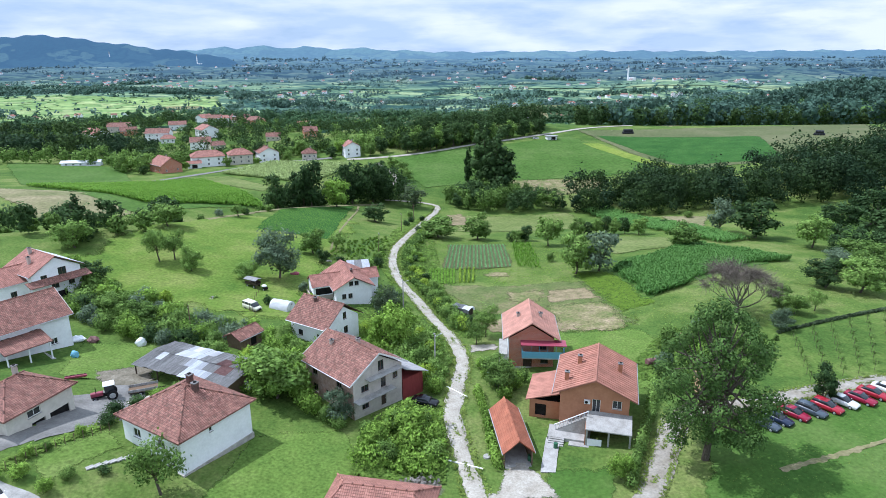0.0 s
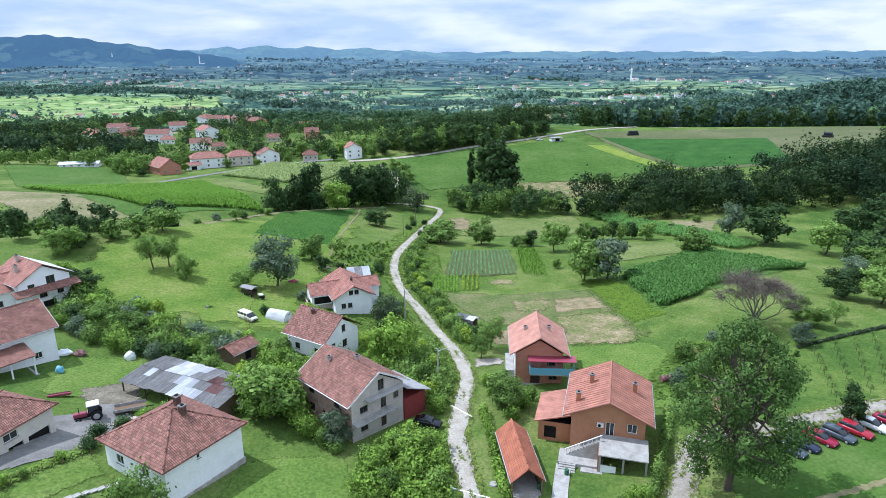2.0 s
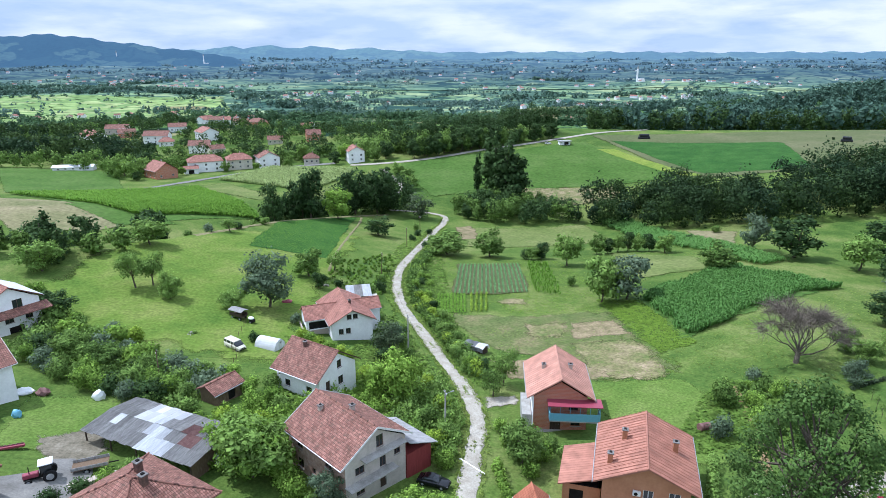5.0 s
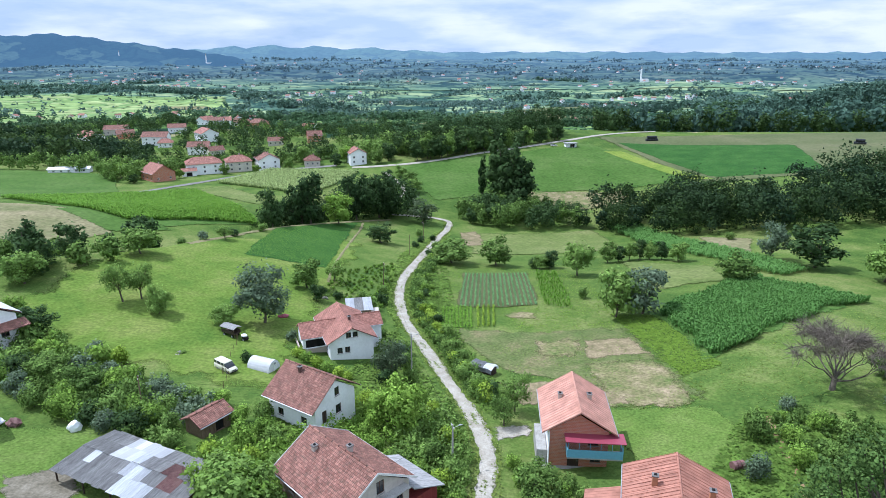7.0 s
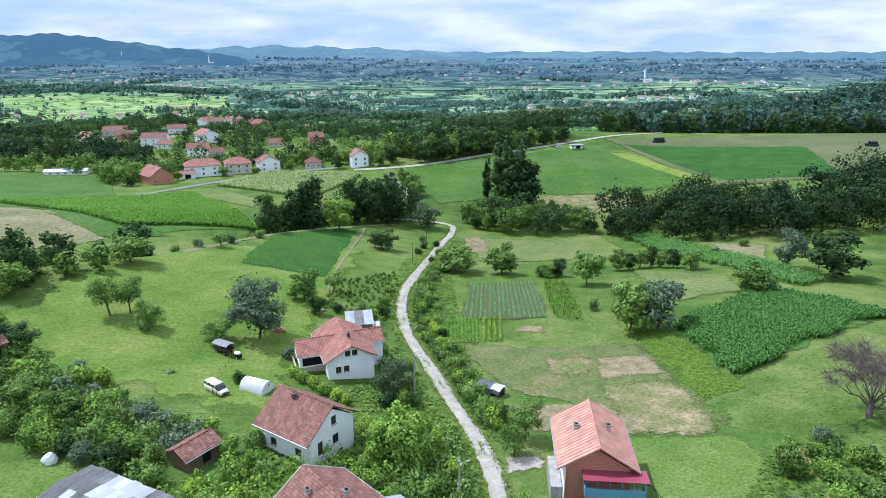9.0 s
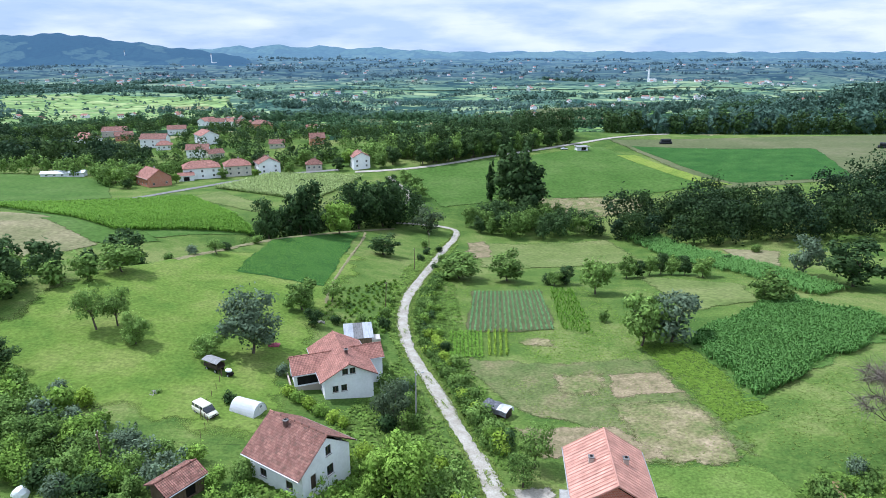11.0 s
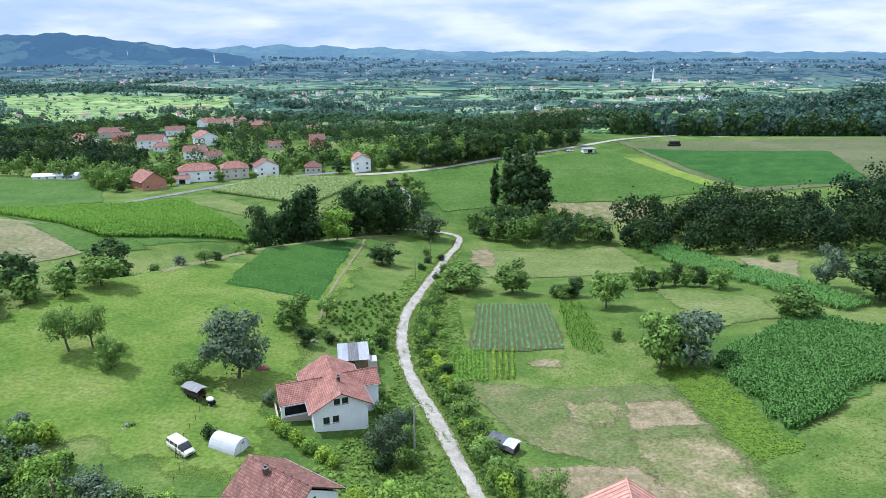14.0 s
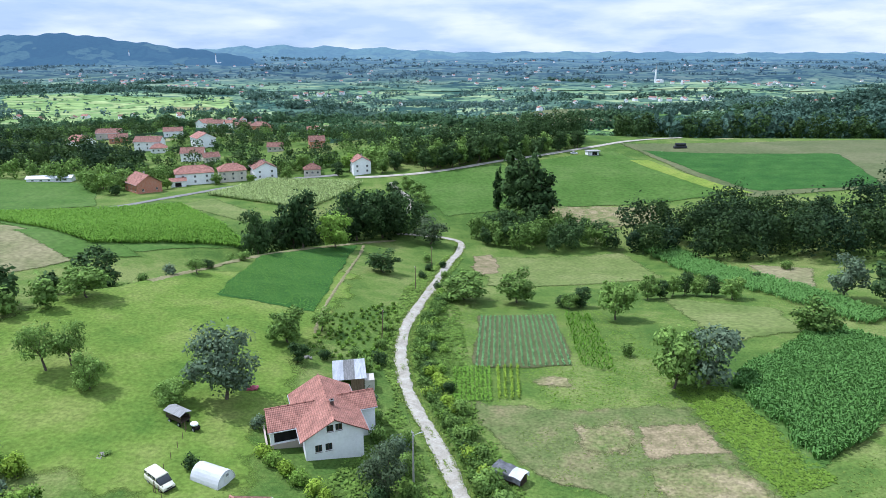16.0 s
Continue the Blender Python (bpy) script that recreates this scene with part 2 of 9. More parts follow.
M = dict(
    grass=grass_mat("meadow_grass", (0.060, 0.112, 0.022), (0.104, 0.160, 0.033), (0.168, 0.200, 0.060), fine=0.26),
    lawn=mat("mown_lawn", [(0.080, 0.142, 0.026), (0.112, 0.176, 0.034), (0.155, 0.208, 0.054)], 0.12, 8, 0.9, bump=0.5, bump_scale=5, fine=(0.34, 2.5), fade=1.0),
    meadow=mat("bright_meadow", [(0.056, 0.114, 0.020), (0.072, 0.134, 0.026), (0.096, 0.154, 0.038)], 0.05, 8, 0.9, bump=0.5, bump_scale=2, fine=(0.22, 0.6), fade=2.0),
    hay=mat("mown_hay_field", [(0.086, 0.110, 0.043), (0.112, 0.128, 0.055), (0.145, 0.148, 0.074)], 0.03, 8, 0.9, bump=0.4, bump_scale=2, fine=(0.16, 0.5), fade=2.5),
    clover=mat("clover_crop", [(0.026, 0.080, 0.016), (0.038, 0.102, 0.02), (0.056, 0.128, 0.027)], 0.10, 8, 0.9, bump=0.9, bump_scale=2.5, fine=(0.22, 1.2), fade=1.2),
    yellow=mat("yellow_flowering_crop", [(0.12, 0.19, 0.03), (0.165, 0.225, 0.037), (0.21, 0.25, 0.05)], 0.1, 7, 0.9, bump=0.6, fine=(0.2, 1)),
    soil=mat("bare_soil", [(0.12, 0.125, 0.050), (0.225, 0.185, 0.105), (0.31, 0.25, 0.15)], 0.35, 9, 0.95, bump=0.6, bump_scale=4, fine=(0.28, 2.2), fade=1.7),
    stubble=mat("sparse_stubble", [(0.085, 0.135, 0.032), (0.19, 0.178, 0.082), (0.33, 0.262, 0.165)], 0.22, 10, 0.95, bump=0.6, bump_scale=4, fine=(0.36, 1.8), fade=2.2),
    under=mat("crop_soil", [(0.055, 0.115, 0.022), (0.078, 0.145, 0.030), (0.11, 0.165, 0.045)], 0.3, 8, 0.95, bump=0.6, fine=(0.2, 2), fade=1.6),
    tilled=mat("tilled_garden_soil", [(0.070, 0.088, 0.030), (0.095, 0.100, 0.042), (0.13, 0.12, 0.06)], 0.4, 8, 0.95, bump=0.6, fine=(0.25, 2), fade=0.8),
    seam_new=mat("orange_seam", [(0.35, 0.15, 0.095), (0.38, 0.165, 0.108), (0.41, 0.18, 0.118)], 1, 5, 0.75),
    seam_salmon=mat("salmon_seam", [(0.50, 0.262, 0.195), (0.53, 0.28, 0.21), (0.56, 0.30, 0.225)], 1, 5, 0.75),
    gravel=mat("pale_gravel", [(0.29, 0.26, 0.205), (0.38, 0.35, 0.29), (0.46, 0.43, 0.365)], 0.5, 10, 0.95, bump=0.6, bump_scale=9, fine=(0.16, 4)),
    dirt=mat("dirt_track", [(0.21, 0.185, 0.13), (0.29, 0.265, 0.215), (0.36, 0.335, 0.285)], 0.4, 9, 0.95, bump=0.6, bump_scale=6, fine=(0.18, 3)),
    asphalt=mat("worn_asphalt", [(0.15, 0.145, 0.13), (0.20, 0.195, 0.18), (0.26, 0.25, 0.225)], 0.4, 9, 0.9, bump=0.4, bump_scale=9, fine=(0.14, 4)),
    concrete=mat("concrete", [(0.27, 0.26, 0.235), (0.37, 0.36, 0.33), (0.45, 0.44, 0.41)], 0.8, 9, 0.9, bump=0.2, fine=(0.12, 6)),
    tile_old=roof_mat("aged_clay_tiles", (0.225, 0.102, 0.074), (0.39, 0.195, 0.148), (0.085, 0.042, 0.032), moss=0.5),
    tile_pink=roof_mat("pale_clay_tiles", (0.36, 0.165, 0.122), (0.45, 0.218, 0.165), (0.15, 0.065, 0.048), moss=0.2),
    tile_new=roof_mat("orange_metal_tiles", (0.38, 0.175, 0.122), (0.41, 0.19, 0.135), (0.32, 0.142, 0.098), tile=(0.5, 40.0)),
    tile_salmon=roof_mat("salmon_metal_tiles", (0.54, 0.285, 0.21), (0.57, 0.305, 0.23), (0.48, 0.25, 0.185), tile=(0.5, 40.0)),
    tile_shed=roof_mat("orange_sheet_tiles", (0.38, 0.135, 0.075), (0.43, 0.165, 0.095), (0.25, 0.07, 0.035), tile=(0.35, 0.35)),
    white=mat("white_render", [(0.80, 0.80, 0.79), (0.88, 0.88, 0.875), (0.92, 0.92, 0.915)], 0.5, 9, 0.9, bump=0.1, bump_scale=12, fine=(0.04, 3)),
    grey=mat("grey_render", [(0.38, 0.35, 0.305), (0.48, 0.445, 0.39), (0.55, 0.515, 0.46)], 0.5, 9, 0.9, bump=0.2, bump_scale=9, fine=(0.07, 3)),
    brown=mat("brown_render", [(0.36, 0.17, 0.095), (0.42, 0.205, 0.115), (0.46, 0.235, 0.135)], 0.5, 8, 0.9, bump=0.1, bump_scale=12, fine=(0.05, 3)),
    cream=mat("cream_render", [(0.52, 0.48, 0.40), (0.60, 0.56, 0.47), (0.66, 0.62, 0.53)], 0.5, 8, 0.9, fine=(0.05, 3)),
    brick=brick_mat("red_hollow_brick"),
    brick_pale=mat("smeared_pale_brick", [(0.30, 0.19, 0.14), (0.40, 0.28, 0.215), (0.48, 0.38, 0.31)], 1.2, 9, 0.9, bump=0.4, bump_scale=9, fine=(0.2, 4)),
    redpaint=mat("dark_red_boards", [(0.17, 0.03, 0.03), (0.22, 0.04, 0.038), (0.26, 0.055, 0.05)], 1, 7, 0.7, stretch=(8, 8, 1)),
    blue=paint_mat("pale_blue_sheet", (0.16, 0.40, 0.52), 0.5),
    maroon=paint_mat("maroon_sheet_roof", (0.28, 0.05, 0.08), 0.5),
    wood=mat("weathered_wood", [(0.10, 0.07, 0.045), (0.17, 0.12, 0.08), (0.25, 0.185, 0.13)], 2, 8, 0.85, stretch=(6, 6, 0.6), bump=0.3),
    darkwood=mat("dark_wood", [(0.035, 0.024, 0.018), (0.06, 0.042, 0.03), (0.09, 0.065, 0.045)], 2, 8, 0.8, stretch=(6, 6, 0.6)),
    sheet_grey=mat("grey_fibre_cement", [(0.22, 0.218, 0.21), (0.31, 0.307, 0.30), (0.40, 0.397, 0.39)], 0.8, 9, 0.85, fine=(0.22, 3), stretch=(4, 0.5, 1), per="Object"),
    sheet_white=mat("bare_galvanised_sheet", [(0.55, 0.57, 0.60), (0.67, 0.69, 0.72), (0.78, 0.80, 0.82)], 0.6, 8, 0.5, metal=0.15, fine=(0.12, 3), stretch=(4, 0.5, 1), per="Object"),
    sheet_new=mat("new_white_sheet", [(0.70, 0.71, 0.72), (0.77, 0.78, 0.79), (0.82, 0.83, 0.84)], 0.6, 8, 0.5, fine=(0.06, 3), stretch=(4, 0.5, 1), per="Object"),
    sheet_rust=mat("rusty_sheet", [(0.15, 0.075, 0.07), (0.20, 0.105, 0.095), (0.25, 0.15, 0.135)], 1.2, 8, 0.7, fine=(0.2, 4), per="Object"),
    glass=glass_mat(),
    frame=paint_mat("white_window_paint", (0.72, 0.72, 0.70), 0.5),
    framedark=paint_mat("brown_window_paint", (0.10, 0.055, 0.035), 0.5),
    # near-black: iron parts and wires, and the painted shade inside buildings
    dark=mat("near_black_and_inner_shade", [(0.012, 0.012, 0.012), (0.02, 0.019, 0.018), (0.03, 0.028, 0.026)], 1, 5, 0.9),
    bark=mat("tree_bark", [(0.06, 0.05, 0.038), (0.11, 0.09, 0.07), (0.17, 0.145, 0.115)], 3, 8, 0.95, stretch=(3, 3, 0.7), bump=0.6),
    metal=mat("galvanised_metal", [(0.36, 0.37, 0.38), (0.45, 0.46, 0.47), (0.52, 0.53, 0.54)], 2, 7, 0.5, metal=0.6),
    rubber=mat("tyre_rubber", [(0.015, 0.015, 0.016), (0.022, 0.022, 0.023), (0.035, 0.034, 0.033)], 6, 6, 0.85),
    plastic=mat("white_sheeting", [(0.80, 0.81, 0.82), (0.86, 0.87, 0.88), (0.90, 0.90, 0.91)], 0.8, 7, 0.45, bump=0.3, bump_scale=3),
    tarp=mat("grey_tarpaulin", [(0.16, 0.165, 0.18), (0.23, 0.235, 0.25), (0.30, 0.305, 0.32)], 1.2, 7, 0.55, bump=0.4, bump_scale=3),
    stone=mat("rubble_stone", [(0.24, 0.22, 0.19), (0.34, 0.32, 0.28), (0.44, 0.42, 0.37)], 1.4, 8, 0.95, bump=0.4, per="Object"),
    leaf_mid=leaf_mat("leaves_mid_green", (0.040, 0.088, 0.018), (0.310, 0.470, 0.105)),
    leaf_dark=leaf_mat("leaves_dark_green", (0.014, 0.037, 0.014), (0.108, 0.182, 0.056)),
    leaf_bright=leaf_mat("leaves_bright_green", (0.055, 0.125, 0.016), (0.365, 0.550, 0.090)),
    leaf_lime=leaf_mat("leaves_yellow_green", (0.150, 0.250, 0.022), (0.400, 0.540, 0.070)),
    leaf_grey=leaf_mat("leaves_grey_green", (0.056, 0.094, 0.050), (0.225, 0.300, 0.180)),
    leaf_olive=leaf_mat("leaves_olive", (0.036, 0.062, 0.028), (0.185, 0.240, 0.120)),
    leaf_poplar=leaf_mat("poplar_leaves", (0.044, 0.098, 0.026), (0.250, 0.385, 0.095)),
    corn=leaf_mat("maize_leaves", (0.100, 0.230, 0.050), (0.180, 0.345, 0.085), bough=(0.85, 1.12)),
    corn_bright=leaf_mat("bright_maize_leaves", (0.115, 0.250, 0.024), (0.215, 0.375, 0.048), bough=(0.85, 1.12)),
    clover_leaf=leaf_mat("clover_leaves", (0.100, 0.205, 0.028), (0.175, 0.310, 0.042), bough=(0.88, 1.1)),
    weed_fresh=leaf_mat("fresh_weed_leaves", (0.135, 0.240, 0.028), (0.265, 0.385, 0.052), bough=(0.85, 1.12)),
    corn_pale=leaf_mat("tasselled_maize", (0.20, 0.31, 0.08), (0.42, 0.50, 0.20)),
    cabbage=leaf_mat("cabbage_leaves", (0.13, 0.29, 0.10), (0.22, 0.40, 0.16)),
    bale=mat("black_bale_wrap", [(0.018, 0.02, 0.022), (0.028, 0.03, 0.033), (0.04, 0.042, 0.045)], 1, 5, 0.4),
)

# ---- building helpers ----
def part(name, bm, material, parent, label=""):
    """One mesh object under a thing or a part."""
    me = bpy.data.meshes.new(name)
    bm.to_mesh(me)
    bm.free()
    for m in (material if isinstance(material, (list, tuple)) else (material,)):
        me.materials.append(m)
    ob = new(name, me)
    ob.parent = parent
    return tagged(ob, label)


def thing(name, label, category, at=None, group="", kind=""):
    """An Empty at the base of a thing."""
    ob = new(name)
    ob.empty_display_size = 0.2
    if at is not None:
        ob.matrix_basis = at
    return tagged(ob, label, category, group, kind)


def raw(name, verts, faces, material, parent=None, uvs=None, normals=None):
    """A mesh object straight from arrays."""
    me = bpy.data.meshes.new(name)
    me.from_pydata([tuple(v) for v in verts] if not isinstance(verts, np.ndarray) else verts.tolist(), [], faces.tolist() if isinstance(faces, np.ndarray) else faces)
    me.materials.append(material)
    if uvs is not None:
        lay = me.uv_layers.new()
        lay.data.foreach_set("uv", np.asarray(uvs, dtype=np.float32).ravel())
    me.update()
    if normals is not None:
        me.normals_split_custom_set_from_vertices(np.asarray(normals).tolist())
    ob = new(name, me)
    ob.parent = parent
    return ob


def box(bm, c, s, rz=0.0, bevel=0.0, m=None):
    """Adds a box with its middle at c and the size s, turned by rz degrees."""
    t = pose(*c, 0, 0, rz) @ Matrix.Diagonal((*s, 1))
    if m is not None:
        t = m @ t
    r = bmesh.ops.create_cube(bm, size=1, matrix=t)
    if bevel:
        es = list({e for v in r["verts"] for e in v.link_edges})
        bmesh.ops.bevel(bm, geom=es, offset=bevel, segments=1, affect="EDGES")
    return r["verts"]


def boxed(name, c, s, material, parent, rz=0.0, bevel=0.0, label=""):
    bm = bmesh.new()
    box(bm, c, s, rz, bevel)
    return part(name, bm, material, parent, label)


def rod(bm, a, b, r0, r1=None, n=8):
    """Adds a tapered rod from a to b."""
    a, b = Vector(a), Vector(b)
    d = b - a
    t = Matrix.Translation((a + b) / 2) @ d.to_track_quat("Z", "Y").to_matrix().to_4x4()
    bmesh.ops.create_cone(bm, cap_ends=True, segments=n, radius1=r0, radius2=r1 if r1 is not None else r0, depth=d.length, matrix=t)


def loft(bm, rings, closed=True, caps=True):
    """Joins rings of points into a skin."""
    vs = [[bm.verts.new(p) for p in ring] for ring in rings]
    n = len(vs[0])
    for a, b in zip(vs, vs[1:]):
        for i in range(n if closed else n - 1):
            j = (i + 1) % n
            bm.faces.new((a[i], a[j], b[j], b[i]))
    if caps and closed:
        bm.faces.new(list(reversed(vs[0])))
        bm.faces.new(vs[-1])
    return vs

# ---- ground ----
# heights of the rolling ground on a fan of knots: across (x over y) and away
KNOT_U = np.array([-0.75, -0.5, -0.25, 0.0, 0.25, 0.5, 0.75])
KNOT_Y = np.array([50.0, 75.0, 105.0, 140.0, 185.0, 240.0, 300.0, 370.0, 450.0])
KNOT_Z = np.array([
    [7.6, 3.5, 1.1, 1.3, 2.2, 3.6, 5.0],
    [9.4, 4.5, 3.3, 0.9, 1.6, 3.7, 5.1],
    [6.1, 2.9, 4.8, 2.0, 1.2, 4.7, 5.7],
    [8.0, 2.3, -1.2, -5.7, -2.9, 5.9, 3.5],
    [11.1, 10.3, 0.6, -8.7, -2.0, -1.3, -7.9],
    [6.8, 4.7, 0.8, -10.2, -9.9, -9.8, -11.1],
    [-2.9, -8.4, -6.8, -26.2, -30.9, -7.6, 4.1],
    [-8.8, -10.4, -12.5, -11.6, -15.3, 4.0, 11.1],
    [-11.8, -11.3, -11.0, 12.9, 4.4, 1.2, 0.4],
])


def smooth(a, b, x):
    k = np.clip((x - a) / (b - a), 0, 1)
    return k * k * (3 - 2 * k)


def near_height(x, y):
    y = np.maximum(y, 45.0)
    u, v = x / np.maximum(y, 70.0), np.log(y)
    a = np.exp(-0.5 * ((u[..., None] - KNOT_U) / 0.15) ** 2)
    b = np.exp(-0.5 * ((v[..., None] - np.log(KNOT_Y)) / 0.17) ** 2)
    return np.einsum("...j,ji,...i->...", b / b.sum(-1, keepdims=True), KNOT_Z, a / a.sum(-1, keepdims=True))


def bump_sum(x, y, rows):
    z = np.zeros_like(x)
    for cx, cy, sx, sy, h in rows:
        z += h * np.exp(-0.5 * (((x - cx) / sx) ** 2 + ((y - cy) / sy) ** 2))
    return z


# the wooded rise and the swells of the plain: x, y, spread across, spread away, height
FAR_HILLS = [
    (640, 900, 190, 170, 38), (900, 1250, 300, 250, 32), (-900, 1750, 420, 160, 22), (-500, 1500, 200, 120, 12),
    (-245, 628, 125, 92, 19), (700, 2200, 250, 120, 18), (1500, 3000, 400, 160, 20), (300, 1250, 160, 90, 10), (-150, 1000, 120, 80, 8),
]


# the crest of the meadow hill, x and y, and how far the ground falls away steeply behind it
CREST_X = [-150, -109, -100, -90, -81, -75, -67, -58, -47, -37, -28]
CREST_Y = [150, 170, 174, 182, 191, 208, 234, 254, 274, 288, 298]
CREST_FALL = [6.0, 7.0, 7.0, 7.0, 7.0, 7.0, 6.5, 5.5, 4.0, 2.0, 0.0]


def fall(x, y):
    s = y - np.interp(x, CREST_X, CREST_Y)
    return np.interp(x, CREST_X, CREST_FALL) * smooth(0, 22, s) * (1 - smooth(45, 110, s))


def height(x, y):
    """The ground's height in metres, for numbers or arrays."""
    x, y = np.asarray(x, float), np.asarray(y, float)
    n = near_height(x, np.minimum(y, 520.0)) - fall(x, y)
    far = np.interp(y, [450, 600, 750, 1000, 1400, 1800, 2400, 3000, 4000, 4900], [0, -25, -36, -48, -62, -66, -48, -22, 22, 48])
    far = far + bump_sum(x, y, FAR_HILLS) + 5 * np.sin(x / 130 + y / 210) * np.sin(y / 170 - x / 310) * smooth(600, 1000, y)
    return n + (far - n) * smooth(470, 640, y)


def gz(x, y):
    return float(height(x, y))


def sheet(name, us, ys, half, material, lift=0.0):
    """A sheet of ground: us runs across from -1 to 1, ys away, half gives its half width there."""
    gx = us[None, :] * half(ys)[:, None]
    gy = np.repeat(ys[:, None], len(us), 1)
    v = np.stack([gx, gy, height(gx, gy) + lift], -1).reshape(-1, 3)
    nu = len(us)
    i = (np.arange(len(ys) - 1)[:, None] * nu + np.arange(nu - 1)[None]).ravel()
    f = np.stack([i, i + 1, i + nu + 1, i + nu], -1)
    ob = raw(name, v, f, material)
    ob.data.shade_smooth()
    return ob


YS = np.concatenate([np.linspace(-160, 38, 34), 40 * np.exp(np.linspace(0, math.log(4950 / 40), 430))])
ground = sheet("ground", np.linspace(-1, 1, 250), YS, lambda y: np.maximum(125.0, 1.05 * y), M["grass"])
tagged(ground, "rolling green meadow land reaching to far hills", "ground", kind="structure")


def patch(name, quad, material, label, category, step=2.0, lift=0.07, wobble=0.35, kind="structure"):
    """A field laid on the ground between four corners, with an uneven edge."""
    q = [np.array(p, float) for p in quad]
    lu = max(np.linalg.norm(q[1] - q[0]), np.linalg.norm(q[2] - q[3]))
    lv = max(np.linalg.norm(q[3] - q[0]), np.linalg.norm(q[2] - q[1]))
    nu, nv = max(6, int(lu / step)), max(6, int(lv / step))
    u, v = np.meshgrid(np.linspace(0, 1, nu + 1), np.linspace(0, 1, nv + 1))
    p = (q[0] * ((1 - u) * (1 - v))[..., None] + q[1] * (u * (1 - v))[..., None] + q[2] * (u * v)[..., None] + q[3] * ((1 - u) * v)[..., None])
    ox, oy = p[..., 0].copy(), p[..., 1].copy()
    p[..., 0] += wobble * (np.sin(oy * 0.23 + ox * 0.1) + 0.5 * np.sin(oy * 0.71 + 2) + 0.3 * np.sin(oy * 2.3 + ox))
    p[..., 1] += wobble * (np.sin(ox * 0.27 + oy * 0.08) + 0.5 * np.sin(ox * 0.83 + 1) + 0.3 * np.sin(ox * 2.6 + oy))
    z = height(p[..., 0], p[..., 1]) + lift + p[..., 1] * 0.0004
    w = np.stack([p[..., 0], p[..., 1], z], -1).reshape(-1, 3)
    n = nu + 1
    i = (np.arange(nv)[:, None] * n + np.arange(nu)[None]).ravel()
    ob = raw(name, w, np.stack([i, i + n, i + n + 1, i + 1], -1), material)
    ob.data.shade_smooth()
    rim = np.minimum(np.minimum(u, 1 - u) * lu, np.minimum(v, 1 - v) * lv)
    ob.data.attributes.new("rim", "FLOAT", "POINT").data.foreach_set("value", rim.astype(np.float32).ravel())
    return tagged(ob, label, category, kind=kind)


def track(name, line, width, material, label, category="road", lift=0.12, step=1.2, ragged=0.2):
    """A road along a line of places, rounded between them, with ragged verges."""
    pts = np.array(line, float)
    d = np.concatenate([[0], np.cumsum(np.linalg.norm(np.diff(pts, axis=0), axis=1))])
    s = np.arange(0, d[-1], step)
    # Catmull-Rom through the places
    ext = np.vstack([2 * pts[0] - pts[1], pts, 2 * pts[-1] - pts[-2]])
    out = []
    for a in s:
        k = min(np.searchsorted(d, a, side="right") - 1, len(pts) - 2)
        t = (a - d[k]) / (d[k + 1] - d[k])
        p0, p1, p2, p3 = ext[k], ext[k + 1], ext[k + 2], ext[k + 3]
        out.append(0.5 * (2 * p1 + (p2 - p0) * t + (2 * p0 - 5 * p1 + 4 * p2 - p3) * t * t + (3 * p1 - p0 - 3 * p2 + p3) * t ** 3))
    c = np.array(out)
    tan = np.gradient(c, axis=0)
    tan /= np.linalg.norm(tan, axis=1, keepdims=True) + 1e-9
    nrm = np.stack([-tan[:, 1], tan[:, 0]], 1)
    cols = np.linspace(-1, 1, 7)
    rng = np.random.RandomState(len(line) * 7 + int(width * 10))
    rows = []
    for i, (p, nn) in enumerate(zip(c, nrm)):
        w = width / 2 * (1 + 0.08 * math.sin(s[i] * 0.21) + 0.05 * math.sin(s[i] * 0.63))
        for cu in cols:
            o = cu * w + (rng.uniform(-ragged, ragged) if abs(cu) > 0.9 else 0)
            q = p + nn * o
            crown = 0.05 * (1 - cu * cu) - 0.04 * math.exp(-((abs(cu) - 0.5) / 0.18) ** 2)
            rows.append((q[0], q[1], gz(*q) + (lift + crown if abs(cu) < 0.9 else 0.03) + q[1] * 0.0004))
    n = len(cols)
    i = (np.arange(len(c) - 1)[:, None] * n + np.arange(n - 1)[None]).ravel()
    ob = raw(name, np.array(rows), np.stack([i, i + n, i + n + 1, i + 1], -1), material)
    ob.data.shade_smooth()
    return tagged(ob, label, category, kind="structure")


M["apron"] = mat("strewn_gravel", [(0.29, 0.26, 0.205), (0.38, 0.35, 0.29), (0.46, 0.43, 0.365)], 0.5, 10, 0.95, bump=0.6, bump_scale=9, fine=(0.16, 4), fade=1.0)
M["lush"] = mat("lush_lawn", [(0.046, 0.102, 0.018), (0.068, 0.132, 0.024), (0.108, 0.165, 0.042)], 0.10, 8, 0.9, bump=0.5, bump_scale=5, fine=(0.22, 2.0), fade=1.5)
M["tan"] = mat("dry_tan_grass", [(0.125, 0.145, 0.055), (0.20, 0.19, 0.095), (0.27, 0.235, 0.135)], 0.06, 9, 0.95, bump=0.5, bump_scale=2, fine=(0.25, 0.8), fade=2.5)
M["thin"] = mat("thin_grazed_turf", [(0.078, 0.118, 0.032), (0.128, 0.150, 0.054), (0.20, 0.175, 0.09)], 0.16, 10, 0.95, bump=0.6, bump_scale=4, fine=(0.32, 1.8), fade=3.0)
M["pale"] = mat("short_pale_pasture", [(0.100, 0.142, 0.036), (0.140, 0.176, 0.052), (0.185, 0.205, 0.075)], 0.06, 8, 0.9, bump=0.5, bump_scale=2, fine=(0.26, 0.9), fade=3.0)
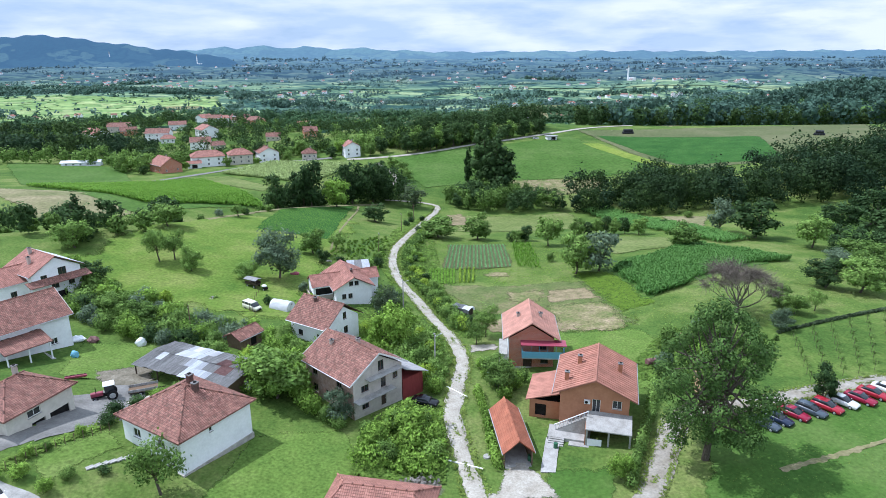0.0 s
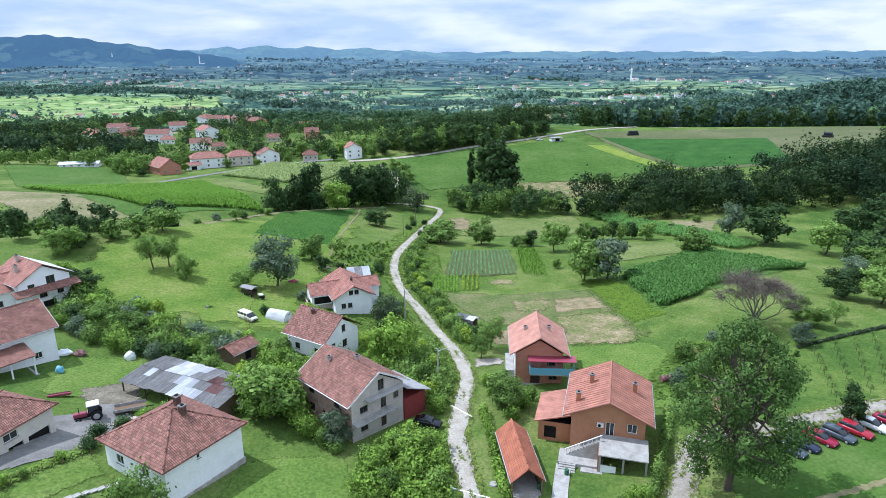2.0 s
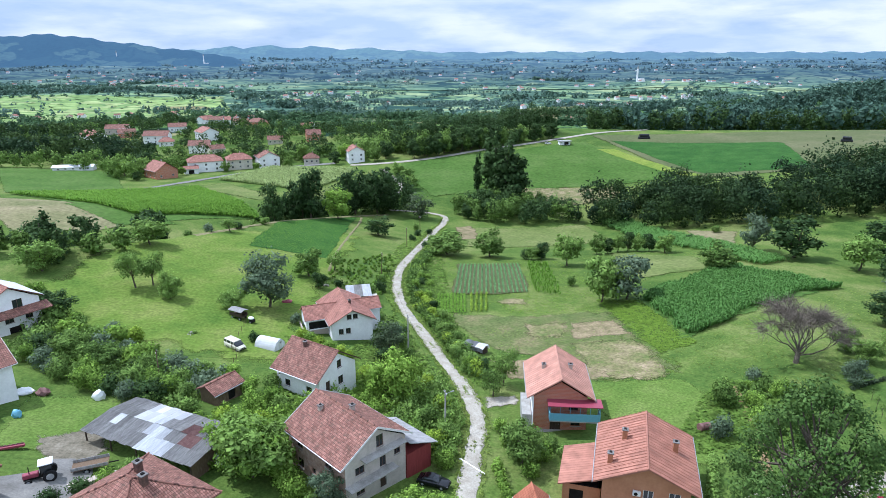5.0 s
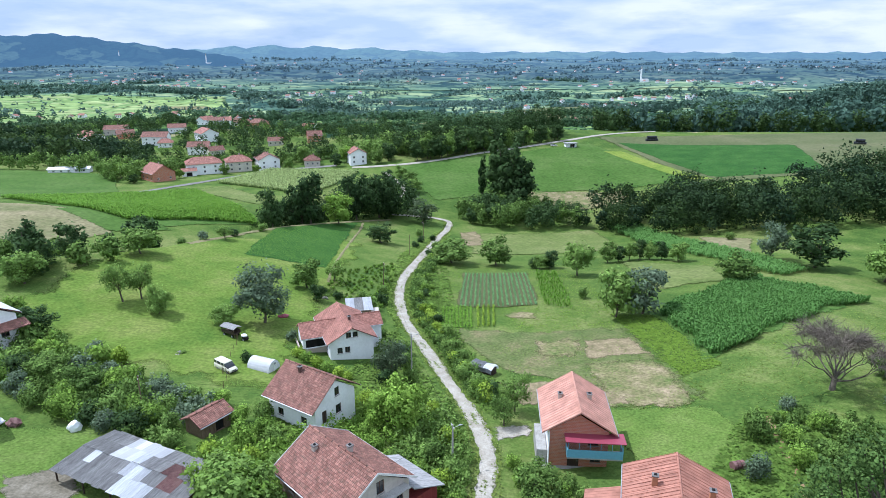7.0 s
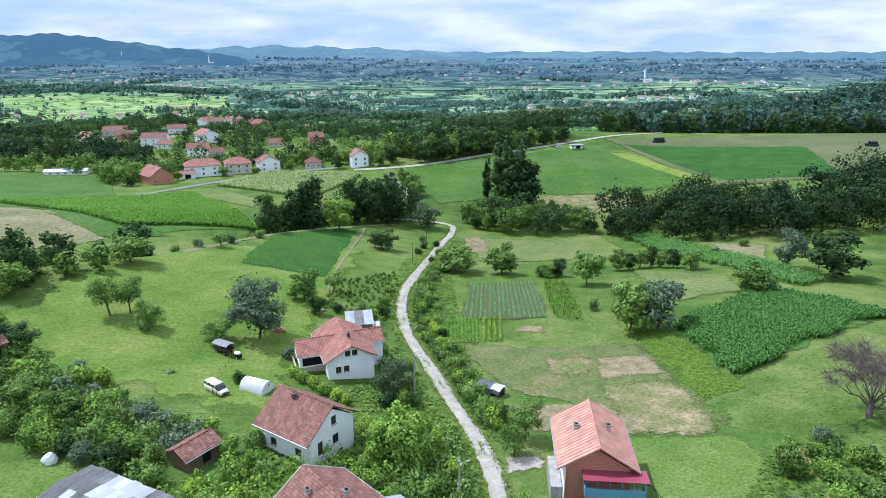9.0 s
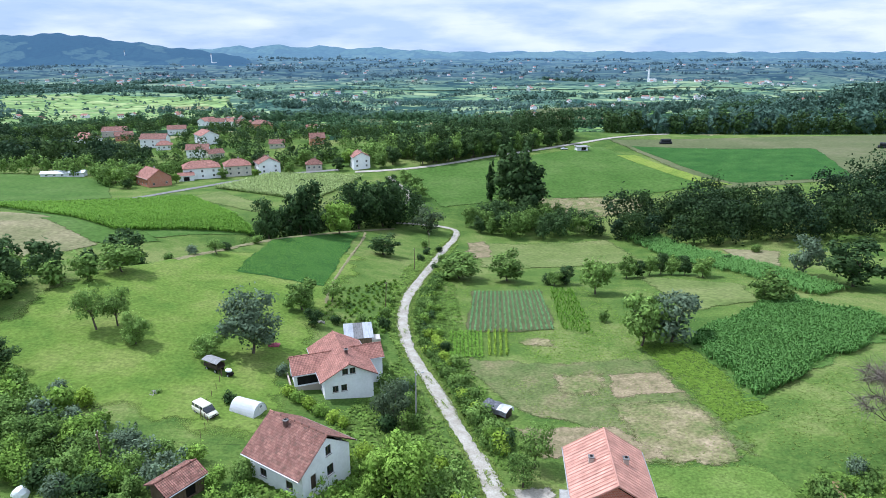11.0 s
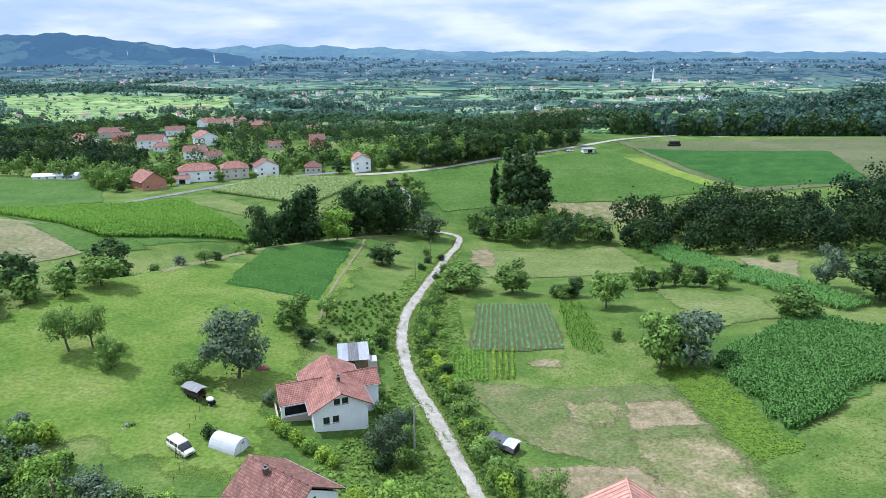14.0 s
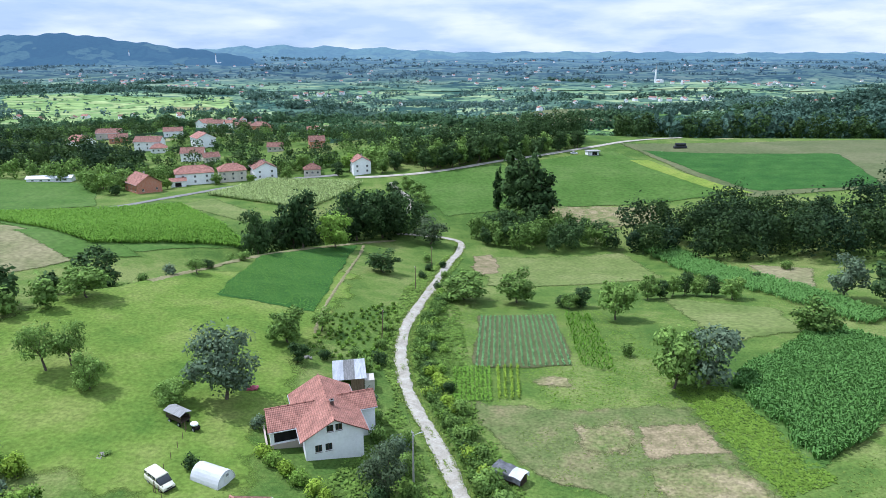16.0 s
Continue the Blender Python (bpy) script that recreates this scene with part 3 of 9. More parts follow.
M["path"] = mat("trodden_earth", [(0.19, 0.13, 0.065), (0.27, 0.19, 0.10), (0.34, 0.25, 0.14)], 0.6, 8, 0.95, bump=0.5, fine=(0.2, 3))
M["earth"] = mat("trodden_yard_earth", [(0.13, 0.115, 0.08), (0.19, 0.17, 0.125), (0.25, 0.225, 0.17)], 0.5, 8, 0.95, bump=0.5, fine=(0.25, 3), fade=1.4)
M["fresh"] = mat("fresh_regrown_meadow", [(0.074, 0.140, 0.022), (0.124, 0.188, 0.032), (0.186, 0.222, 0.058)], 0.09, 10, 0.95, bump=0.8, bump_scale=4, fine=(0.28, 1.6), fade=6.0)
patch("meadow_hill", [(-88, 204), (-30, 240), (-30, 120), (-96, 136)], M["fresh"], "fresh green regrown meadow on the hillside", "meadow", 2, 0.04, 1.2)
patch("field_tan", [(98, 474), (330, 500), (268, 330), (132, 352)], M["hay"], "large mown hay field of yellowed grass on the ridge", "field", 4, 0.10)
patch("field_crop", [(107.9, 454.2), (214.9, 432), (188, 346), (138, 361.5)], M["clover"], "dark green crop in the mown field", "field", 4, 0.2)
patch("field_meadow", [(42, 425), (90, 452), (130, 362), (36, 352)], M["meadow"], "smooth bright green meadow on the slope", "field", 3, 0.16)
patch("field_meadow_low", [(-34, 394), (22, 418), (25, 350), (-10, 334)], M["meadow"], "smooth bright green meadow below the road", "field", 3, 0.12)
patch("field_yellow", [(94, 429), (105, 429), (136, 359), (127, 361)], M["yellow"], "strip of yellow flowering crop", "field", 2.5, 0.25)
patch("field_clover", [(-63, 241), (-40, 279), (-36.3, 195.5), (-60.4, 196.4)], M["clover"], "darker green clover plot on the hill top", "field", 2, 0.12)
patch("field_left_crop", [(-190, 284), (-127, 330), (-77, 268), (-115, 237)], M["under"], "ground under the tall maize", "field", 3, 0.1)
patch("field_wedge", [(-150, 254), (-131, 268), (-100, 243), (-117, 232)], M["meadow"], "wedge of short grass beside the maize", "field", 3, 0.16)
patch("field_dry", [(-205, 268), (-152, 262), (-115, 233), (-129, 203)], M["tan"], "dry tan pasture behind the hill", "field", 3, 0.1, 0.6)
patch("field_mid_corn", [(-126, 357), (-108, 397), (-54, 384), (-72, 330)], M["under"], "ground under the pale maize", "field", 3, 0.1)
patch("field_light", [(-132, 331), (-119, 351), (-86, 315), (-84, 294)], M["pale"], "light green mown strip", "field", 3, 0.1)
patch("field_left_meadow", [(-275, 396), (-192, 380), (-160, 322), (-195, 288)], M["meadow"], "smooth green meadow beside the hamlet", "field", 3, 0.1)
patch("field_mid_meadow", [(3, 286), (62, 300), (67, 261), (5, 240)], M["pale"], "short pale pasture before the trees", "field", 3, 0.1)
patch("bare_corner", [(0.5, 285), (10.5, 290), (11, 262), (2, 256)], M["soil"], "trodden brown corner of the pasture", "field", 2, 0.18, 0.8)
patch("field_olive", [(54, 233), (80, 214), (76, 194), (52, 184)], M["pale"], "short olive pasture before the maize", "field", 2, 0.1)
patch("field_straw", [(95, 272), (112, 257), (100, 234), (93, 244)], M["tan"], "pale straw-coloured plot by the willows", "field", 2, 0.12)
patch("bank_scrub", [(37, 356), (90, 354), (86, 332), (36, 326)], M["stubble"], "rough brownish bank below the smooth meadow", "field", 2, 0.14, 0.8)
patch("field_cabbage", [(1.7, 210), (22, 213), (21, 178), (-0.5, 177)], M["tilled"], "tilled soil between the cabbage rows", "field", 1.5, 0.1)
patch("field_maize", [(45.5, 165), (82, 199.5), (99, 171), (46, 135)], M["under"], "tilled soil under the maize", "field", 1.5, 0.1, 0.8)
patch("soil_plot", [(26.5, 153), (36.4, 152.6), (38.8, 141.8), (25, 142)], M["soil"], "bare pale soil plot", "field", 0.7, 0.08, 0.35)
patch("soil_plot_low", [(7, 133.2), (22.5, 133.6), (30, 122), (10, 122.6)], M["soil"], "bare pale soil plot by the house", "field", 0.7, 0.08, 0.45)
patch("stubble_plot", [(23.6, 141.5), (39.4, 140), (38.5, 118), (24, 121)], M["stubble"], "thin dry stubble with bare earth", "field", 0.7, 0.075, 0.45)
patch("thin_grass", [(-3, 163), (38, 159), (41, 119), (7, 139)], M["thin"], "thin grazed grass with brown earth", "field", 1, 0.03, 0.5)
patch("brown_plot", [(16.5, 155.6), (27, 153.6), (25, 143.6), (15.8, 146)], M["stubble"], "trodden brown earth with thin grass", "field", 0.7, 0.07, 0.5)
patch("dry_plot", [(11.3, 175.2), (20.1, 173.2), (19.3, 167), (11.3, 168.8)], M["stubble"], "dried-up garden bed", "field", 0.7, 0.055, 0.4)
patch("gravel_apron", [(8.3, 72.6), (12.2, 72.8), (15.4, 66.4), (6.2, 66.2)], M["apron"], "pale gravel apron before the car port", "drive", 0.4, 0.09, 0.2)
patch("house_drive", [(4.4, 115), (10.3, 115.4), (10.7, 111.9), (4.8, 109.8)], M["apron"], "pale gravel drive to the brick house", "drive", 0.5, 0.1, 0.3)
patch("walkway", [(14.8, 79.8), (16.8, 79.6), (14.9, 71.6), (12.9, 71.8)], M["concrete"], "pale concrete walkway to the stair", "path", 0.5, 0.12, 0.04)
patch("lawn_red_house", [(20, 122), (40, 118), (46, 92), (26, 92)], M["lawn"], "mown lawn beside the houses", "lawn", 1.5, 0.06)
patch("lawn_white_house", [(-27, 78), (-14, 80), (-6, 62), (-30, 60)], M["lawn"], "mown lawn beside the white house", "lawn", 1.5, 0.06)
patch("lawn_yard", [(-66, 106), (-46, 108), (-46, 92), (-62, 90)], M["lawn"], "mown lawn of the farmyard", "lawn", 1.5, 0.06)
patch("lawn_cars", [(36, 79), (74, 87), (80, 56), (30, 56)], M["lush"], "lush green lawn beside the parked cars", "lawn", 1.5, 0.06, 0.6)
patch("lawn_porch", [(13, 73), (24, 73), (20, 60), (14, 60)], M["lush"], "lush lawn before the brown house", "lawn", 1.0, 0.06, 0.3)

MAIN_ROAD = [(5.5, 50), (4.2, 67.1), (3.4, 71.8), (2.4, 78.1), (1.3, 85.2), (2.2, 93.8), (3.6, 105.4), (1.8, 118.5), (-2.2, 133), (-6.7, 148.5), (-12, 163), (-15.1, 179.5), (-15.4, 197.7), (-13, 217), (-11.3, 230.6), (-6.9, 270), (-3.5, 288.5), (-2.8, 302), (-10, 306.5), (-22, 306), (-29, 304)]
track("road_main", MAIN_ROAD, 2.6, M["gravel"], "pale winding gravel road with wheel ruts", ragged=0.28)
track("road_bend", [(-33.1, 321.9), (-27, 339.9), (-26.4, 350.7), (-29.2, 361.5), (-40, 385)], 2.4, M["gravel"], "pale gravel road past the tree clump")
track("road_ridge", [(-60, 396), (-44, 396.6), (-25.2, 399.8), (-6.3, 407), (16.9, 420.3), (45, 436), (80.9, 462), (107.6, 483), (150, 508)], 3.2, M["gravel"], "pale road along the ridge", lift=0.3)
track("road_hamlet", [(-175, 296), (-153.5, 318), (-143.7, 341.6), (-134.4, 359.3), (-122, 378), (-102.8, 396), (-70, 404)], 4.2, M["asphalt"], "grey road through the hamlet", lift=0.2)
track("road_side", [(17.5, 52), (25.3, 65.5), (27.6, 69.2), (31.1, 75.7), (34.6, 82.0), (40, 84.4), (46.7, 84.7), (58.3, 87.4), (75, 90.6), (110, 97)], 3.7, M["dirt"], "narrow dirt and gravel lane")
track("footpath", [(46.5, 113), (45.8, 110.6), (44.5, 104.7), (43.4, 99.5), (41.9, 94), (40, 88)], 1.1, M["path"], "narrow trodden earth path through the garden", "path", lift=0.1, step=0.5, ragged=0.12)
M["tread"] = mat("dry_trodden_grass", [(0.15, 0.155, 0.065), (0.205, 0.19, 0.095), (0.26, 0.225, 0.13)], 0.4, 8, 0.95, bump=0.5, fine=(0.22, 2))
track("crest_path", [(-77, 200), (-71, 216), (-64, 237), (-55.5, 255), (-45.5, 273), (-36, 286), (-28, 294)], 2.0, M["tread"], "dry trodden strip along the crest of the hill", "path", lift=0.1, step=1.0, ragged=0.4)
track("mowing_line", [(-38, 279), (-36.8, 262), (-36, 232), (-35.2, 196), (-34, 184)], 0.8, M["tread"], "pale mowing line beside the clover", "path", lift=0.08, step=1.0, ragged=0.25)
track("lawn_track", [(42.8, 68.5), (49, 70.2), (57, 72.8), (66, 76)], 0.9, M["tread"], "pale wheel track over the lawn", "path", lift=0.11, step=0.6, ragged=0.3)
track("drive", [(4.6, 66.5), (7.5, 66.6), (10.0, 69.0), (10.1, 74.4)], 2.6, M["gravel"], "gravel drive to the car port", lift=0.1, step=0.6)
patch("yard", [(-58, 83), (-47, 88.5), (-44, 80), (-52, 70)], M["asphalt"], "worn grey yard before the farm house", "yard", 1.5, 0.09)
patch("yard_earth", [(-58, 95), (-49, 98.5), (-46, 91), (-52, 85.5)], M["earth"], "trodden grey-brown earth before the barn", "yard", 1.0, 0.08, 0.5)
track("road_yard", [(-76, 55), (-66, 61), (-60, 65.4), (-55.8, 69), (-51, 75), (-49.5, 82), (-51.5, 90)], 3.9, M["asphalt"], "worn grey lane into the farm yard", lift=0.15)
track("road_corner", [(-70, 66), (-58, 63.4), (-50, 60.6), (-40, 57)], 3.2, M["concrete"], "pale concrete lane by the gardens", lift=0.19)
patch("lawn_garden", [(-50.3, 66.8), (-45.6, 75.6), (-41.4, 71.6), (-46.6, 62.8)], M["lawn"], "small mown garden lawn", "lawn", 1.0, 0.06)

# ---- houses ----
def clip_poly(poly, a, b, c):
    """Keeps the part of a flat polygon where a * x + b * y <= c."""
    out = []
    for (x0, y0), (x1, y1) in zip(poly, poly[1:] + poly[:1]):
        d0, d1 = a * x0 + b * y0 - c, a * x1 + b * y1 - c
        if d0 <= 0:
            out.append((x0, y0))
        if d0 * d1 < 0:
            t = d0 / (d0 - d1)
            out.append((x0 + (x1 - x0) * t, y0 + (y1 - y0) * t))
    return out


def wall(name, parent, m, width, low, high, holes, material, gable=None, depth=0.22, label=""):
    """A wall in the plane of the pose m (x along, y up, z outwards), from low to high, with openings cut through it and their reveals.
    holes: (x, y, w, h) with x, y at the middle. gable: (apex x, apex y) of a roof line over it."""
    bm = bmesh.new()
    uvl = bm.loops.layers.uv.new()
    top = max(high, gable[1]) if gable else high
    xs = sorted({-width / 2, width / 2, *[x + k * w / 2 for x, y, w, h in holes for k in (-1, 1)]})
    ys = sorted({low, high, top, *[y + k * h / 2 for x, y, w, h in holes for k in (-1, 1)]})

    def face(pts):
        f = bm.faces.new([bm.verts.new(m @ Vector(p)) for p in pts])
        for lp, p in zip(f.loops, pts):
            lp[uvl].uv = (p[0] + p[2], p[1])

    for x0, x1 in zip(xs, xs[1:]):
        for y0, y1 in zip(ys, ys[1:]):
            cx, cy = (x0 + x1) / 2, (y0 + y1) / 2
            if any(abs(cx - x) < w / 2 and abs(cy - y) < h / 2 for x, y, w, h in holes):
                continue
            poly = [(x0, y0), (x1, y0), (x1, y1), (x0, y1)]
            if gable:
                ax, ay = gable
                for side in (-1, 1):
                    ex = side * width / 2
                    # under the line from the eave to the apex
                    nx, ny = (ay - high) * side, abs(ex - ax)
                    poly = clip_poly(poly, nx, ny, nx * ax + ny * ay) if poly else poly
            if len(poly) >= 3:
                face([(px, py, 0) for px, py in poly])
    for x, y, w, h in holes:
        c = [(x - w / 2, y - h / 2), (x + w / 2, y - h / 2), (x + w / 2, y + h / 2), (x - w / 2, y + h / 2)]
        for (xa, ya), (xb, yb) in zip(c, c[1:] + c[:1]):
            face([(xb, yb, 0), (xa, ya, 0), (xa, ya, -depth), (xb, yb, -depth)])
    bmesh.ops.remove_doubles(bm, verts=bm.verts, dist=0.001)
    return part(name, bm, material, parent, label)


def window(parent, m, x, y, w, h, frame=None, kind="window", mullions=1, sill=True):
    """A window or door leaf in an opening of a wall with the pose m: frame with bars, panes and sill."""
    frame = frame or M["frame"]
    bm = bmesh.new()
    b = 0.075
    z = -0.12
    for sx in (-1, 1):
        box(bm, (x + sx * (w - b) / 2, y, z), (b, h, 0.07), m=m)
    for sy in (-1, 1):
        box(bm, (x, y + sy * (h - b) / 2, z), (w, b, 0.07), m=m)
    for k in range(mullions):
        box(bm, (x + (k + 1) * w / (mullions + 1) - w / 2, y, z), (b * 0.9, h, 0.06), m=m)
    ob = part(kind, bm, frame, parent)
    bm = bmesh.new()
    box(bm, (x, y, z - 0.01), (w - b, h - b, 0.02), m=m)
    part("pane", bm, M["glass"], ob)
    if sill and kind == "window":
        bm = bmesh.new()
        box(bm, (x, y - h / 2 - 0.03, 0.05), (w + 0.16, 0.05, 0.16), m=m)
        part("sill", bm, M["concrete"], ob)
    return ob


def door(parent, m, x, y, w, h, material):
    bm = bmesh.new()
    box(bm, (x, y, -0.14), (w - 0.1, h - 0.06, 0.05), m=m)
    for k in (-1, 1):
        box(bm, (x, y + k * h * 0.23, -0.11), (w - 0.4, h * 0.34, 0.02), m=m)
    d = part("door", bm, material, parent)
    bm = bmesh.new()
    box(bm, (x + w * 0.36, y, -0.08), (0.05, 0.14, 0.06), m=m)
    part("handle", bm, M["metal"], d)
    return d


def slope(name, parent, pts, material, thick=0.2, label=""):
    """A slab of roof over a flat polygon, eave edge first; uv runs along the eave and up the slope."""
    p = [Vector(q) for q in pts]
    ax = (p[1] - p[0]).normalized()
    nr = ax.cross(p[-1] - p[0]).normalized()
    if nr.z < 0:
        nr = -nr
    up = nr.cross(ax)
    bm = bmesh.new()
    uvl = bm.loops.layers.uv.new()
    top = [bm.verts.new(q) for q in p]
    bot = [bm.verts.new(q - Vector((0, 0, thick))) for q in p]
    fs = [bm.faces.new(top), bm.faces.new(list(reversed(bot)))]
    for i in range(len(p)):
        j = (i + 1) % len(p)
        fs.append(bm.faces.new((top[j], top[i], bot[i], bot[j])))
    for f in fs:
        for lp in f.loops:
            d = lp.vert.co - p[0]
            lp[uvl].uv = (d.dot(ax), d.dot(up))
    bmesh.ops.recalc_face_normals(bm, faces=bm.faces)
    return part(name, bm, material, parent, label)


def ridge_caps(parent, a, b, material, r=0.13, step=0.42):
    """A row of half-round cap tiles along a ridge or hip."""
    a, b = Vector(a), Vector(b)
    n = max(2, int((b - a).length / step))
    q = (b - a).to_track_quat("Z", "Y").to_matrix()
    bm = bmesh.new()
    rings = []
    for i in range(n):
        for t, k in ((i / n, 1.0), ((i + 0.94) / n, 0.8)):
            c = a.lerp(b, t)
            rings.append([c + q @ Vector((r * k * math.cos(w), r * k * math.sin(w), 0)) for w in [j * 6.2832 / 7 for j in range(7)]])
    loft(bm, rings)
    uvl = bm.loops.layers.uv.new()
    for f in bm.faces:
        for lp in f.loops:
            lp[uvl].uv = (lp.vert.co.x * 0.2 + 0.1, lp.vert.co.y * 0.2 + 0.1)
    return part("ridge", bm, material, parent)


M["sooty"] = mat("sooty_concrete", [(0.10, 0.095, 0.09), (0.18, 0.17, 0.16), (0.27, 0.26, 0.245)], 2.0, 7, 0.9)
M["sooty_brick"] = mat("sooty_brick", [(0.07, 0.05, 0.045), (0.13, 0.08, 0.065), (0.20, 0.115, 0.09)], 2.5, 7, 0.9)


def seams(parent, L, W, eave, rise, step, material):
    """Standing seams of a sheet roof, from the eave to the ridge."""
    n = int(L / step)
    for i in range(n + 1):
        x = -L / 2 + L * i / n
        for k in (-1, 1):
            bm = bmesh.new()
            a, b = Vector((x, k * W / 2, eave + 0.02)), Vector((x, k * 0.12, eave + rise + 0.02))
            d = b - a
            box(bm, (0, 0, 0), (d.length, 0.04, 0.045), m=Matrix.Translation((a + b) / 2) @ d.to_track_quat("X", "Z").to_matrix().to_4x4())
            part("roof_seam", bm, material, parent)


def chimney(parent, x, y, z0, z1, w=0.55, material=None, cap=True):
    c = boxed("chimney", (x, y, (z0 + z1) / 2), (w, w, z1 - z0), material or M["brick"], parent, bevel=0.02)
    if cap:
        boxed("chimney_cap", (x, y, z1 + 0.06), (w + 0.18, w + 0.18, 0.12), M["sooty"], c, bevel=0.02)
        boxed("flue", (x, y, z1 + 0.14), (w * 0.5, w * 0.5, 0.18), M["dark"], c)
    return c


def faces_of(L, W):
    """The poses of the four walls of a block L long (x) and W deep (y): x along the wall, y up, z outwards."""
    up = Matrix(((1, 0, 0, 0), (0, 0, -1, 0), (0, 1, 0, 0), (0, 0, 0, 1)))
    return dict(
        s=Matrix.Translation((0, -W / 2, 0)) @ up,
        n=Matrix.Translation((0, W / 2, 0)) @ pose(0, 0, 0, 0, 0, 180) @ up,
        e=Matrix.Translation((L / 2, 0, 0)) @ pose(0, 0, 0, 0, 0, 90) @ up,
        w=Matrix.Translation((-L / 2, 0, 0)) @ pose(0, 0, 0, 0, 0, -90) @ up)


def block(parent, L, W, eave, material, openings, gable_h=0.0, low=-1.5, mats=None, frame=None, inner=True):
    """The walls of a block with its windows and doors. openings: side -> list of (kind, x, y, w, h). Gables stand on e and w."""
    fs = faces_of(L, W)
    for k, m in fs.items():
        ops = openings.get(k, [])
        wd = L if k in "sn" else W
        wall("wall", parent, m, wd, low, eave, [o[1:5] for o in ops], (mats or {}).get(k, material), gable=(0, eave + gable_h) if gable_h and k in "ew" else None)
        for o in ops:
            if o[0] == "door":
                door(parent, m, *o[1:5], M["darkwood"])
            elif o[0] == "window":
                window(parent, m, *o[1:5], frame=frame, mullions=1 if o[3] > 0.7 else 0)
    # a solid near-black block stands in for the shade of the rooms
    if inner:
        boxed("interior", (0, 0, (low + eave) / 2), (L - 0.6, W - 0.6, eave - low - 0.1), M["dark"], parent)
    return fs


def gable_roof(parent, L, W, eave, rise, over_l, over_w, material, caps=True, board=None, thick=0.18):
    """Two slopes over a block. L, W: the roof's own length and depth, overhang included."""
    s = rise / (W / 2)
    hl, hw = L / 2, W / 2
    z0, z1 = eave, eave + rise
    slope("roof", parent, [(-hl, -hw, z0), (hl, -hw, z0), (hl, 0, z1), (-hl, 0, z1)], material, thick)
    slope("roof", parent, [(hl, hw, z0), (-hl, hw, z0), (-hl, 0, z1), (hl, 0, z1)], material, thick)
    if caps:
        ridge_caps(parent, (-hl, 0, z1), (hl, 0, z1), material)
    if board:
        for e in (-1, 1):
            for k in (-1, 1):
                bm = bmesh.new()
                a, b = Vector((e * (hl + 0.02), k * hw, z0 - 0.06)), Vector((e * (hl + 0.02), 0, z1 - 0.06))
                d = (b - a)
                q = Matrix.Translation((a + b) / 2) @ d.to_track_quat("X", "Z").to_matrix().to_4x4()
                box(bm, (0, 0, 0), (d.length, 0.04, 0.26), m=q)
                part("barge_board", bm, board, parent)
    for k in (-1, 1):
        bm = bmesh.new()
        rod(bm, (-hl, k * (hw + 0.06), z0 - 0.12), (hl, k * (hw + 0.06), z0 - 0.12), 0.07, n=6)
        part("gutter", bm, M["metal"], parent)


def hip_roof(parent, L, W, eave, rise, hip, material, thick=0.18):
    hl, hw = L / 2, W / 2
    a, b = (-hl + hip, 0, eave + rise), (hl - hip, 0, eave + rise)
    c = [(-hl, -hw, eave), (hl, -hw, eave), (hl, hw, eave), (-hl, hw, eave)]
    slope("roof", parent, [c[0], c[1], b, a], material, thick)
    slope("roof", parent, [c[2], c[3], a, b], material, thick)
    slope("roof", parent, [c[1], c[2], b], material, thick)
    slope("roof", parent, [c[3], c[0], a], material, thick)
    for p, q in ((c[0], a), (c[3], a), (c[1], b), (c[2], b), (a, b)):
        if (Vector(p) - Vector(q)).length > 0.3:
            ridge_caps(parent, p, q, material)


def site(x, y, yaw, z=None):
    return pose(x, y, gz(x, y) if z is None else z, 0, 0, yaw)


W_, D_ = "window", "door"
# white hipped bungalow with a bare end wall
h = thing("house", "white rendered bungalow with a hipped roof of old clay tiles", "house", site(-34.7, 75.4, -31.5, 4.5), "village houses")
block(h, 11.9, 11.2, 5.1, M["white"], dict(s=[(W_, -3, 3.2, 1.5, 1.3), (W_, 2, 3.2, 1.5, 1.3)], e=[(W_, -1.0, 4.3, 0.5, 0.8)], w=[(W_, 0, 3, 1.4, 1.3)], n=[(W_, 0, 3, 1.4, 1.3)]), low=-1.8)
hip_roof(h, 13.2, 12.5, 5.2, 3.3, 6.2, M["tile_old"])
chimney(h, -0.8, 1.6, 7.0, 9.0, 0.7, M["sooty_brick"])
chimney(h, 1.6, 0.6, 7.0, 8.9, 0.7, M["sooty_brick"])
boxed("plinth", (0, 0, -0.9), (12.2, 11.5, 2.0), M["stone"], h, label="rubble stone plinth")

# grey and brick house with a lean-to
h = thing("house", "two-storey house with brick flank, grey gable and clay tile roof", "house", site(-14.3, 90.5, -44.2, 2.9), "village houses")
block(h, 12.2, 9.6, 5.9, M["grey"], dict(
    s=[(W_, -3.6, 4.6, 1.3, 1.3), (W_, 2.6, 4.6, 1.3, 1.3), (W_, -3.6, 1.7, 1.3, 1.3), (W_, 2.6, 1.7, 1.3, 1.3), (W_, -0.6, 1.9, 0.7, 0.9)],
    e=[(W_, 0.6, 7.0, 1.1, 1.7), (W_, 1.0, 4.1, 1.0, 1.9), (W_, -2.6, 4.3, 1.4, 1.1), (D_, 1.0, 1.1, 1.0, 2.1), (W_, -2.6, 1.4, 1.3, 1.1), (W_, 3.4, 4.3, 1.0, 1.1)],
    n=[(W_, -2, 4.4, 1.2, 1.2), (W_, 2, 4.4, 1.2, 1.2)]), gable_h=3.0, mats=dict(s=M["brick_pale"]), frame=M["framedark"])
